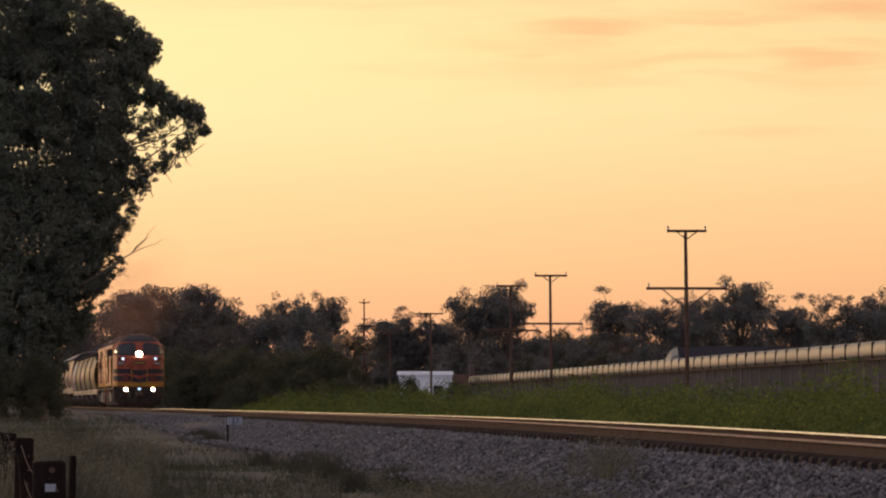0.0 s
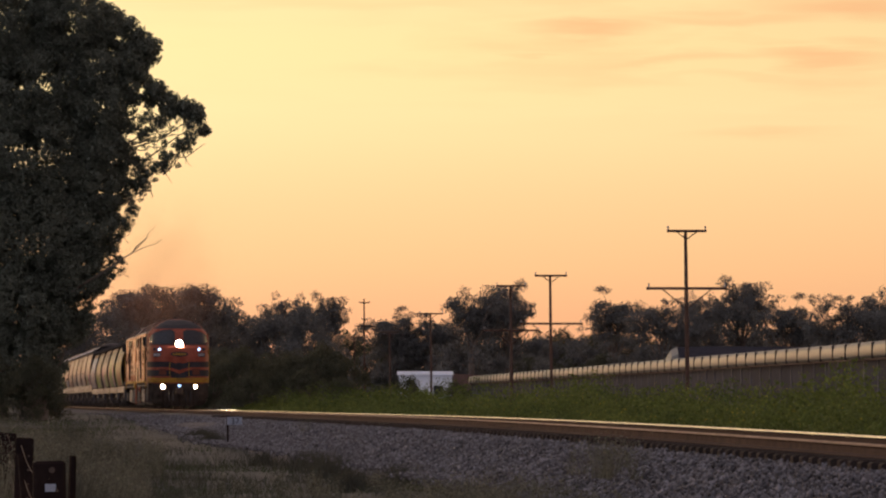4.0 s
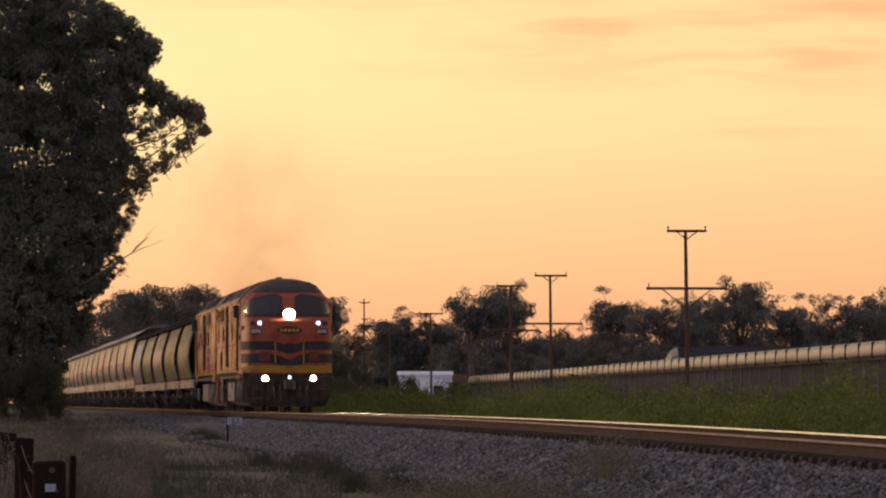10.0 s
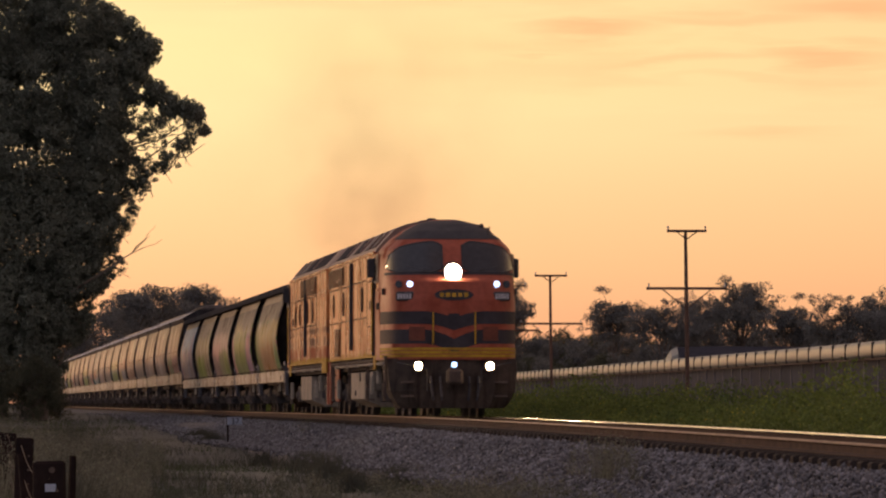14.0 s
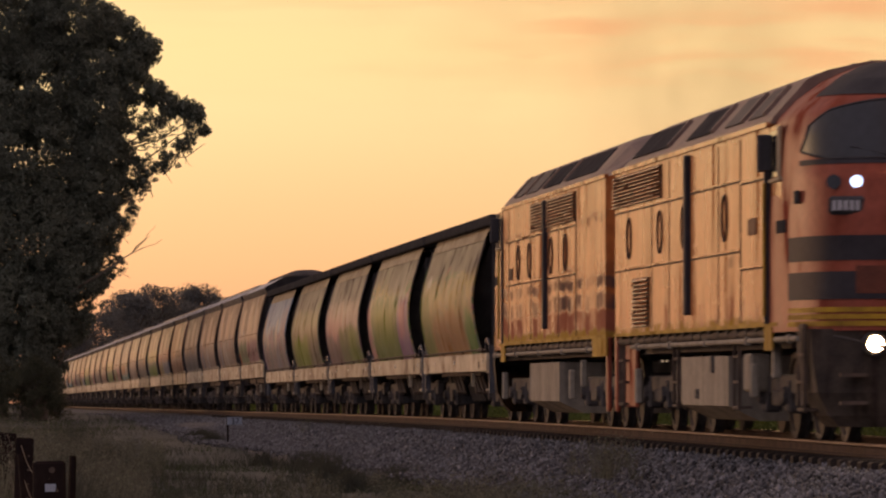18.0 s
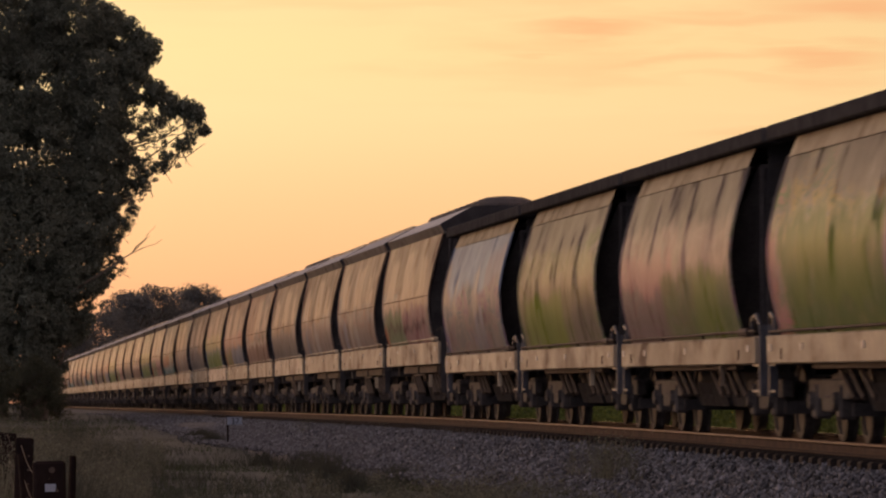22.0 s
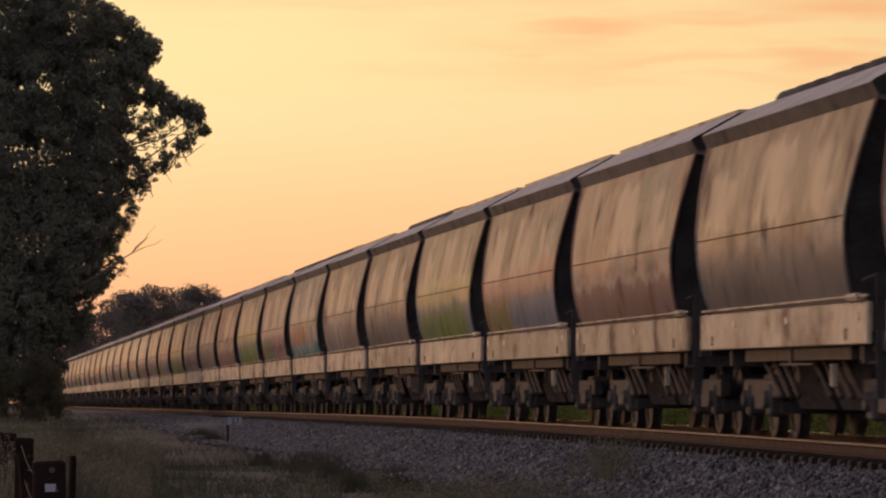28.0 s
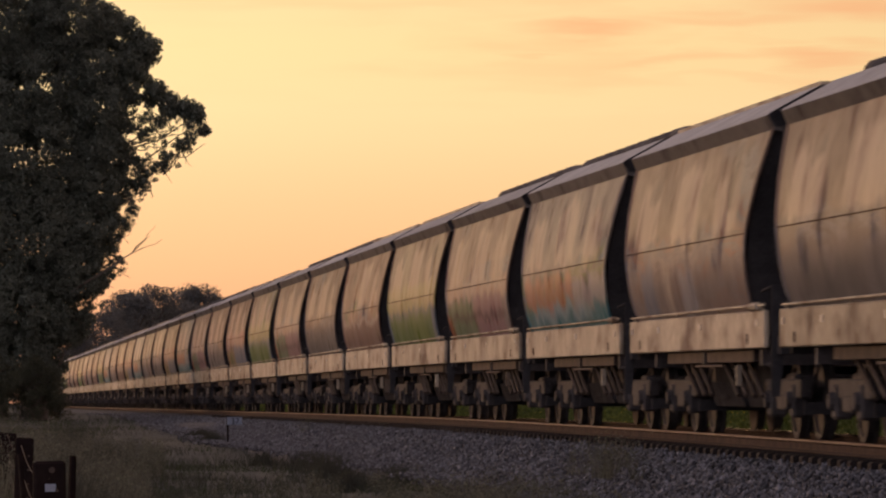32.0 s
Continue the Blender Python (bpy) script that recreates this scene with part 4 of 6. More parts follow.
    for s in (-1, 1):
        bm = BM()
        box(bm, 9.30, 9.46, s * 1.0 - 0.14, s * 1.0 + 0.14, 0.42, 0.46)
        part("footstep", bm, M["steel_rust"], root, "steel footstep on the pilot")
        bm = BM()
        box(bm, 9.26, 9.44, s * 1.0 - 0.14, s * 1.0 + 0.14, 0.72, 0.76)
        part("footstep", bm, M["steel_rust"], root, "steel footstep on the pilot")
        bm = BM()
        rod(bm, (9.42, s * 0.58, 0.55), (9.42, s * 0.58, 1.02), 0.016)
        rod(bm, (9.42, s * 0.58, 1.02), (9.40, s * 1.22, 1.16), 0.016)
        part("uncoupling_rod", bm, M["steel_dark"], root)
    bm = BM()
    box(bm, 9.3, 9.75, -0.13, 0.13, 0.72, 1.0, 0.04)
    box(bm, 9.62, 9.86, -0.2, 0.16, 0.68, 1.02, 0.06)
    part("coupler", bm, M["steel_rust"], root)
    for y in (-0.5, -0.3, 0.32, 0.52):
        bm = BM()
        pts = [(9.38, y, 0.85), (9.52, y, 0.7), (9.55, y * 0.95, 0.45), (9.5, y * 0.9, 0.35)]
        for p, q in zip(pts, pts[1:]):
            rod(bm, p, q, 0.028, 0.028, 6)
        part("brake_hose", bm, M["steel_dark"] if y < 0 else M["black"], root)
    bm = BM()
    box(bm, -9.75, -9.0, -0.13, 0.13, 0.72, 1.0, 0.04)
    part("coupler", bm, M["steel_rust"], root)
    # side furniture, on both sides
    for s in (-1, 1):
        y = s * 1.463
        o = s * 0.01
        for x0, wide in (((-4.7, 0.018), (-2.85, 0.02), (1.9, 0.018), (3.85, 0.05)) if s < 0 else ((-5.1, 0.05), (-2.6, 0.018), (1.6, 0.02), (5.2, 0.022))):
            bm = BM()
            box(bm, x0, x0 + wide, y - 0.006, y + 0.006, 1.36, 3.50)
            part("panel_seam", bm, M["gasket"], root, "dark gap between body panels")
        for x0, x1, z in (((-8.9, -0.9, 2.20), (-0.7, 3.85, 2.20), (-8.9, -0.9, 3.00), (-0.7, 3.85, 3.02), (3.9, 6.1, 2.98), (3.9, 6.1, 1.98)) if s < 0 else ((-5.1, -0.95, 2.28), (-0.7, 5.6, 2.28), (-5.1, 5.6, 3.0))):
            bm = BM()
            box(bm, x0, x1, y - 0.010, y + 0.010, z, z + 0.022)
            part("body_strip", bm, M["orange"], root, "horizontal cover strip along the body side")
            bm = BM()
            box(bm, x0, x1, y - 0.004, y + 0.004, z - 0.022, z)
            part("strip_joint", bm, M["gasket"], root, "dark joint under the cover strip")
        bm = BM()
        box(bm, -9.0, 6.2, y - 0.03, y + 0.03, 3.545, 3.60)
        part("gutter", bm, M["orange"], root)
        bm = BM()
        box(bm, -9.0, 6.9, y - 0.012, y + 0.012, 1.29, 1.335)
        part("skirt_edge", bm, M["yellow"], root, "yellow edge along the foot of the body")
        bm = BM()
        box(bm, 5.9, 6.5, y - 0.012, y + 0.012, 1.02, 1.30)
        part("cab_skirt", bm, M["yellow"], root, "yellow skirt under the cab")
        # portholes with rims
        for x in ((-7.2, -3.8, -1.3, 2.5) if s < 0 else (3.6, 1.8, -1.5, -3.6)):
            bm = BM()
            disc(bm, (x, y - 0.012 * s, 2.62), 0.21, (0, s, 0), 0.02, 20)
            ph = part("porthole", bm, M["orange"], root, "round plated-over porthole")
            bm = BM()
            ring = [(x + 0.235 * math.cos(a), y + s * 0.008, 2.62 + 0.27 * math.sin(a)) for a in np.linspace(0, 2 * math.pi, 25)]
            for p, q in zip(ring, ring[1:]):
                rod(bm, p, q, 0.016, 0.016, 6)
            part("rim", bm, M["gasket"], ph, "dark perished gasket")
        if s < 0:
            louvres(root, -9.0, -3.6, 3.06, 3.50, 9, y - 0.012)
            louvres(root, -6.75, -4.95, 1.40, 2.06, 12, y - 0.012)
        else:
            louvres(root, -5.0, -1.0, 3.06, 3.50, 9, y + 0.012, face=1)
            louvres(root, -0.6, 1.5, 3.06, 3.50, 9, y + 0.012, face=1)
        bm = BM()
        box(bm, -9.05, -8.85, s * 1.42 - 0.03, s * 1.42 + 0.03, 0.25, 1.30, 0.02)
        if s < 0:
            box(bm, -8.85, -7.6, s * 1.30 - 0.03, s * 1.30 + 0.03, 0.32, 1.30, 0.02)
        part("end_step_panel", bm, M["nose_orange"], root, "red step panel at the flat end")
        bm = BM()
        box(bm, -0.92, -0.72, y - 0.07, y + 0.07, 1.5, 3.5, 0.02)
        part("drain_pipe", bm, M["stripe"], root, "dark vertical duct down the body side")
        bm = BM()
        box(bm, 4.55, 5.2, y - 0.012, y + 0.012, 2.36, 2.55)
        part("side_plate", bm, M["gasket" if not leading else "mesh_plate"], root, "small dull mesh plate")
        # cab door, window and handrails; dark boxes stand for the recess shade
        bm = BM()
        box(bm, 6.22, 6.30, y - 0.06, y + 0.03, 1.32, 3.42)
        part("door_post", bm, M["black"], root, "dark strip for the shaded recess beside the cab door")
        bm = BM()
        box(bm, 6.34, 7.16, s * 1.452 - 0.006, s * 1.452 + 0.006, 1.45, 3.54, 0.004)
        door = part("cab_door", bm, M["orange"], root, "narrow orange cab door")
        bm = BM()
        box(bm, 6.36, 6.92, s * 1.466 - 0.006, s * 1.466 + 0.006, 2.96, 3.48)
        part("window", bm, M["glass"], door, "open dark cab window")
        bm = BM()
        box(bm, 7.02, 7.13, s * 1.47 - 0.02, s * 1.47 + 0.03, 2.94, 3.52, 0.01)
        box(bm, 6.34, 7.2, s * 1.47 - 0.02, s * 1.47 + 0.04, 2.90, 2.945, 0.01)
        part("window_post", bm, M["band"], door, "pale post and sill of the cab window")
        for x0, x1, zz in ((6.95, 7.55, 2.32), (8.0, 8.25, 2.62)):
            bm = BM()
            w0 = abs(nose_width(zz)) * max(0.0, 1 - (max(0.0, x0 - CAB_BACK) / (nose_front(zz) - CAB_BACK)) ** NX) ** (1 / NX)
            box(bm, x0, x1, s * w0 - 0.02, s * w0 + 0.008, zz, zz + 0.14)
            part("step_hole", bm, M["black_and_shade"], root, "dark block for the shade in a recessed step")
        bm = BM()
        rod(bm, (6.3, s * 1.53, 1.4), (6.3, s * 1.53, 2.9), 0.018)
        part("handrail", bm, M["yellow"], root)
        bm = BM()
        rod(bm, (-8.8, s * 1.40, 1.22), (6.0, s * 1.40, 1.22), 0.045)
        part("brake_pipe", bm, M["steel_rust"], root)
        bm = BM()
        rod(bm, (-7.2, s * 1.43, 1.14), (8.2, s * 1.43, 1.14), 0.032)
        for x in (-6.5, -3.0, 0.5, 4.2, 7.6):
            rod(bm, (x, s * 1.43, 1.14), (x + 0.12, s * 1.43, 1.14), 0.055)
        part("air_pipe", bm, M["tank_grey"], root, "pale air pipe below the body side")
        for k in range(16):
            bm = BM()
            x = -7.4 + 0.82 * k
            loft(bm, [[(x + d, s * q, 1.30), (x + d + 0.2, s * q, 1.30), (x + d + 0.1, s * q, 1.18)] for d, q in ((0, 1.45), (0.0, 1.40))], closed=True, cap=True)
            part("bracket", bm, M["steel_dark"], root)
        for x, z0, z1 in (((-7.0, 0.38, 0.85), (-2.45, 0.42, 0.92), (4.3, 0.48, 0.88), (6.1, 0.7, 1.1)) if s < 0 else ((6.9, 0.4, 0.85), (2.2, 0.4, 0.85), (-3.6, 0.42, 0.86), (-5.2, 0.6, 1.0))):
            bm = BM()
            box(bm, x - 0.07, x + 0.07, s * 1.36 - 0.05, s * 1.36 + 0.05, z0, z1, 0.02)
            part("sand_box", bm, M["tank_grey"], root, "narrow pale sand box over the wheels")
        if s > 0:
            bm = BM()
            box(bm, -9.08, -7.3, y - 0.012, y + 0.012, 1.03, 1.30)
            part("end_skirt", bm, M["yellow"], root, "yellow skirt at the flat end")
        # radiator and inspection panels on the mansard slope
        for i, (x0, x1) in enumerate(((-7.5, -3.6), (-1.7, 0.7), (1.9, 3.4), (4.0, 5.2)) if s < 0 else ((-7.0, -2.8), (-2.0, 0.4), (1.45, 3.1), (3.8, 4.95))):
            bm = BM()
            a, b = Vector((0, s * 1.375, 3.71)), Vector((0, s * 1.07, 4.05))
            nrm = Vector((0, s * 0.67, 0.74)) * 0.02
            loft(bm, [[(x, p.y, p.z) for p in (a + nrm, b + nrm, b - nrm, a - nrm)] for x in (x0, x1)], closed=True, cap=True)
            part("roof_panel", bm, M["black_and_shade" if i < 2 else "roof_panel_grey"], root, "dark radiator panel on the roof slope")
            bm = BM()
            loft(bm, [[(x, p.y, p.z) for p in (a + nrm * 2.2, b + nrm * 2.2, b, a)] for x in (x1 + 0.02, x1 + 0.14)], closed=True, cap=True)
            part("roof_rib", bm, M["roof_grey"], root)
    for x0, x1, h in ((-8.3, -7.9, 0.10), (-6.2, -5.2, 0.05), (-3.3, -2.6, 0.07), (-0.6, -0.1, 0.06), (1.3, 1.8, 0.06), (3.0, 3.4, 0.07), (4.6, 5.6, 0.05)):
        bm = BM()
        box(bm, x0, x1, -0.42, 0.42, 4.20, 4.285 + 0.45 * h, 0.03)
        part("roof_hatch", bm, M["roof_grey"], root, "low sooty roof hatch")
    for x, r, h in ((-6.6, 0.16, 0.14), (-2.0, 0.22, 0.12), (0.3, 0.22, 0.12), (3.6, 0.12, 0.16)):
        bm = BM()
        rod(bm, (x, 0.0, 4.2), (x, 0, 4.25 + h), r, r * 0.85, 14)
        part("exhaust", bm, M["black"], root, "stubby roof exhaust")
    bm = BM()
    rod(bm, (7.7, 0.72, 3.9), (7.7, 0.72, 4.11), 0.03)
    rod(bm, (7.5, 0.72, 4.10), (7.85, 0.72, 4.11), 0.03, 0.055, 10)
    part("horn", bm, M["black"], root, "black air horn")
    bm = BM()
    for x in (7.5, 8.0, 8.3):
        rod(bm, (x, 0.8, 3.8), (x, 0.86, 4.08), 0.010)
    rod(bm, (7.5, 0.86, 4.08), (8.3, 0.86, 4.04), 0.010)
    part("roof_rail", bm, M["black"], root)
    # underframe, tank and bogies
    bm = BM()
    box(bm, -9.0, 8.9, -1.2, 1.2, 1.05, 1.32)
    part("underframe", bm, M["steel_dark"], root)
    bm = BM()
    prof = [(-1.40, 0.98), (-1.40, 0.38), (-1.02, 0.20), (1.02, 0.20), (1.40, 0.38), (1.40, 0.98)]
    loft(bm, [[(x, y, z) for y, z in prof] for x in (-2.1, 2.35)], closed=True, cap=True)
    tank = part("fuel_tank", bm, M["tank_grey"], root, "grey fuel tank with a bevelled foot")
    for x, z, h in ((0.85, 0.78, 0.21), (-0.6, 0.46, 0.12)):
        bm = BM()
        box(bm, x, x + 0.22, -1.425, -1.39, z, z + h, 0.01)
        part("gauge", bm, M["black"], tank)
    bm = BM()
    box(bm, 3.3, 3.9, -1.36, -1.1, 0.55, 1.0, 0.03)
    part("battery_box", bm, M["tank_grey"], root)
    bogie(root, 5.6, 3, 0.51, M["steel_dark"], 1.9, "black three-axle bogie", 1.05)
    bogie(root, -5.6, 3, 0.51, M["steel_dark"], 1.9, "black three-axle bogie", 1.05)
    for x in (-8.6, -2.6, 3.1, 8.3):
        bm = BM()
        for dx in (-0.22, 0.22):
            box(bm, x + dx - 0.015, x + dx + 0.015, -1.42, -1.38, 0.33, 1.3)
        box(bm, x - 0.22, x + 0.22, -1.42, -1.38, 1.24, 1.3)
        ladder = part("step_frame", bm, M["steel_rust"], root)
        for z in (0.35, 0.65, 0.95):
            bm = BM()
            box(bm, x - 0.22, x + 0.22, -1.42, -1.25, z, z + 0.03)
            part("tread", bm, M["steel_rust"], ladder)
    return root


# Fascia grey, darkened for the shade under the roof edge, with dirt streaks.
M["eave_grey"] = surface("grimy_shaded_fascia", (0.12, 0.108, 0.096), (0.17, 0.152, 0.134), 0.9, 0.7, 0, 0.1, spec=0.1, rand=0.12, streak=0.3, run=(0.6, 0.6, 1.0), dirt=(0.10, 0.08, 0.07))
M["gasket"] = surface("perished_rubber", (0.055, 0.034, 0.028), (0.105, 0.058, 0.04), 3, 0.8, 0, 0.1, spec=0.1)
M["post_steel"] = surface("blue_grey_steel", (0.045, 0.047, 0.055), (0.085, 0.088, 0.10), 3, 0.5, 0.3, 0.2, rand=0.25)


def side_profile(z, roofed):
    """Half width of a hopper side at height z: it swells towards the middle and draws in at foot and eave."""
    if roofed:
        return float(np.interp(z, [1.47, 1.70, 2.0, 2.25, 2.5, 2.9, 3.25, 3.6], [1.47, 1.545, 1.60, 1.615, 1.60, 1.535, 1.455, 1.36]))
    return float(np.interp(z, [1.18, 1.4, 1.65, 1.95, 2.2, 2.54, 2.95, 3.25], [1.455, 1.53, 1.595, 1.63, 1.62, 1.54, 1.40, 1.27]))


def body_end(z, roofed, hx, e):
    """Where a hopper body ends at height z: the roofed kind draws in towards its foot."""
    return hx - e * float(np.interp(z, [1.2, 1.47, 2.25, 3.56], [1.05, 1.0, 0.72, 0.0])) if roofed else hx


def make_wagon(name, m, label, roofed, paint, up=0.0, board=False):
    """A grain hopper: roofed has a sloping grey roof with round hatches, the other a dark rim and a cream top band."""
    root = thing(name, m, label, "hopper wagon", "grain hopper wagons")
    HR, HF = (-7.05 if roofed else -5.47), (5.95 if roofed else 5.55)          # the two ends of the body at its top
    S0, S1 = (-7.0, 5.9) if roofed else (-6.55, 6.6)
    foot, top, lift = (1.47, 3.56, 0.0) if roofed else (1.18, 2.97 + up, -0.18)
    zs = np.linspace(foot, top, 14)
    for s in (-1, 1):
        bm = BM()
        loft(bm, [[(body_end(z, roofed, HR, -1) * (1 - u) + body_end(z, roofed, HF, 1) * u, s * side_profile(z - up * (z - foot) / (top - foot), roofed), z) for z in zs] for u in np.linspace(0, 1, 9)])
        part("side_sheet", bm, paint, root, "weathered bulging side sheet with rain streaks and sprayed paint", smooth=True)
        for x, e in ((HR, -1), (HF, 1)):
            bm = BM()
            rr = [(body_end(z, roofed, x, e), s * (side_profile(z - up * (z - foot) / (top - foot), roofed) + 0.006), z) for z in zs]
            for p, q in zip(rr, rr[1:]):
                rod(bm, p, q, 0.02, 0.02, 5)
            part("edge_bead", bm, paint, root)
        if roofed:
            bm = BM()
            z = 2.36
            w = side_profile(z, True) + 0.003
            box(bm, body_end(z, True, HR, -1), body_end(z, True, HF, 1), s * w - 0.008, s * w + 0.006, z, z + 0.012)
            part("weld_seam", bm, M["gasket"], root)
            bm = BM()
            loft(bm, [[(x, s * 1.28, 3.50), (x, s * 1.375, 3.515), (x, s * 1.455, 3.685), (x, s * 1.28, 3.685)] for x in (HR - 0.06, HF + 0.06)], closed=True, cap=True)
            part("eave", bm, M["eave_grey"], root, "grey fascia under the roof edge, shade in its colour")
        else:
            bm = BM()
            loft(bm, [[(x, s * (side_profile(z - up, False) + 0.014), z) for z in (2.96 + up, 3.06 + up, 3.19 + up)] for x in (HR + 0.1, HF - 0.1)])
            part("top_band", bm, M["band"], root, "cream band under the rim")
            bm = BM()
            box(bm, HR - 1.45, HF + 1.25, s * 1.26 - 0.18, s * 1.26 + 0.09, 3.19 + up, 3.37 + up, 0.02)
            part("rim", bm, M["black_and_shade"], root, "dark rim along the top")
        bm = BM()
        box(bm, S0, S1, s * 1.46 - 0.03, s * 1.46 + 0.03, 1.05 + lift, foot + 0.01, 0.015)
        sill = part("sill", bm, M["sill"], root, "scuffed cream side sill")
        for x in (S0 + 0.25, -3.9, 0.3, S1 - 0.6):
            bm = BM()
            box(bm, x, x + 0.13, s * 1.495 - 0.012, s * 1.495 + 0.012, foot - 0.17, foot - 0.09)
            part("lug", bm, M["tag_pale"], sill)
        for x in (S0 + 1.1, S1 - 1.4):
            bm = BM()
            box(bm, x, x + 0.10, s * 1.491 - 0.008, s * 1.491 + 0.008, 1.10 + lift, 1.22 + lift)
            part("slot", bm, M["gasket"], sill)
        bm = BM()
        rod(bm, (S0 + 0.3, s * 1.50, foot + 0.05), (S1 + 0.1, s * 1.50, foot + 0.07), 0.016, 0.016, 6)
        rod(bm, (S1 - 1.1, s * 1.50, foot + 0.06), (S1 - 0.4, s * 1.50, foot + 0.06), 0.045, 0.045, 8)
        for x in (S0 + 0.4, -2.0, 2.0, S1 - 0.2):
            rod(bm, (x, s * 1.44, foot - 0.01), (x, s * 1.50, foot + 0.05), 0.015, 0.015, 5)
        part("brake_pipe", bm, M["sill"] if roofed else M["steel_rust"], root)
        # corner posts with a grab iron; the roofed kind has shade in its colour
        for x in ((6.3,) if roofed else (-6.66, 6.68)):
            bm = BM()
            if roofed:
                loft(bm, [[(x - 0.03, s * (1.46 - w), z), (x + 0.03, s * (1.46 - w), z), (x + 0.03, s * 1.46, z), (x - 0.03, s * 1.46, z)] for z, w in ((0.50, 0.09), (0.95, 0.13), (1.35, 0.20), (1.72, 0.22), (1.76, 0.16))], closed=True, cap=True)
                rod(bm, (x - 0.1, s * 1.44, 1.74), (x - 0.7, s * 1.47, 1.70), 0.02)
            else:
                box(bm, x - 0.03, x + 0.03, s * 1.39 - 0.06, s * 1.39 + 0.05, 0.50, 1.50 + lift, 0.01)
                hoop = [(x, s * 1.42, 1.1), (x, s * 1.44, 1.50 + lift), (x - math.copysign(0.18, x), s * 1.46, 1.62 + lift), (x - math.copysign(0.5, x), s * 1.46, 1.56 + lift), (x - math.copysign(0.55, x), s * 1.46, 1.2)]
                for p, q in zip(hoop, hoop[1:]):
                    rod(bm, p, q, 0.022, 0.022, 6)
            for zz in (0.56, 0.86):
                rod(bm, (x, s * 1.42, zz), (x - math.copysign(0.5, x), s * 1.44, zz), 0.018, 0.018, 6)
            part("corner_post", bm, M["black_and_shade"] if roofed else M["post_steel"], root, "dark corner post with a grab iron")
    # dark sloping end sheets and end frames, the shade between wagons in their colour
    for e, hx in ((-1, HR), (1, HF)):
        bm = BM()
        rings = []
        for z in (1.25, 1.9, 2.5, 3.1, top):
            k = (min(z, top) - 1.25) / (top - 1.25)
            w = side_profile(max(min(z, top), foot), roofed) - 0.02
            x = body_end(z, True, hx, e) - e * 0.03 if roofed else hx - e * (0.9 - 0.86 * k)
            rings.append([(x, -w, min(z, top)), (x, w, min(z, top))])
        loft(bm, rings)
        part("end_sheet", bm, M["black_and_shade"], root, "dark sloping end sheet")
        if not roofed:
            bm = BM()
            box(bm, hx - 0.04 + 0.02 * e, hx + 0.04 + 0.02 * e, -1.18, 1.18, top - 0.35, 3.33 + up)
            part("end_board", bm, M["black"], root, "dark board under the rim")
        bm = BM()
        for y in (-1.15, -0.4, 0.4, 1.15):
            box(bm, hx - 0.05 - 0.16 * e, hx + 0.05 - 0.16 * e, y - 0.05, y + 0.05, 1.0, top)
        x1 = 6.62 * e
        box(bm, min(hx - e * 0.2, x1), max(hx - e * 0.2, x1), -1.40, 1.40, 0.98, 1.18)
        part("end_frame", bm, M["black_and_shade"], root, "dark end frame and platform")
        bm = BM()
        box(bm, e * 6.4 - 0.35, e * 6.4 + 0.35, -0.12, 0.12, 0.75, 1.0, 0.03)
        box(bm, e * 6.85 - 0.2, e * 6.85 + 0.2, -0.18, 0.14, 0.70, 1.02, 0.05)
        part("coupler", bm, M["steel_dark"], root)
        bm = BM()
        pts = [(e * 6.6, -0.45, 0.9), (e * 6.85, -0.45, 0.62), (e * 7.05, -0.4, 0.5)]
        for p, q in zip(pts, pts[1:]):
            rod(bm, p, q, 0.025, 0.025, 6)
        part("brake_hose", bm, M["black"], root)
    # ladder up the leading end
    bm = BM()
    for y in (-1.30, -0.95):
        box(bm, HF + 0.30, HF + 0.34, y - 0.02, y + 0.02, 1.18, top)
    box(bm, HF + 0.295, HF + 0.335, -1.32, -0.93, top - 0.03, top + 0.01)
    ladder = part("ladder", bm, M["black_and_shade"], root)
    for k in range(6):
        bm = BM()
        box(bm, HF + 0.30, HF + 0.33, -1.28, -0.97, 1.4 + 0.28 * k, 1.42 + 0.28 * k)
        part("rung", bm, M["black_and_shade"], ladder)
    bm = BM()
    rod(bm, (HF + 0.6, -0.6, 1.15), (HF + 0.6, -0.6, 1.75), 0.03)
    rod(bm, (HF + 0.6, -0.62, 1.75), (HF + 0.6, -0.58, 1.75), 0.26, 0.26, 14)
    part("brake_wheel", bm, M["steel_rust"], root)
    if roofed:
        bm = BM()
        prof = [(-1.36, 3.56), (-1.45, 3.68), (-1.44, 3.705), (-0.85, 4.03), (-0.6, 4.055), (0.6, 4.055), (0.85, 4.03), (1.44, 3.705), (1.45, 3.68), (1.36, 3.56)]
        loft(bm, [[(x, y, z) for y, z in prof] for x in (HR - 0.08, HF + 0.08)], cap=True)
        part("roof", bm, M["wagon_roof"], root, "grey sloping wagon roof")
        for x in (HR - 0.085, HF + 0.085):
            bm = BM()
            bm.faces.new([bm.verts.new((x, y * 1.005, z)) for y, z in prof])
            bmesh.ops.solidify(bm, geom=bm.faces[:], thickness=0.01)
            part("roof_end", bm, M["black"], root, "dark roof end")
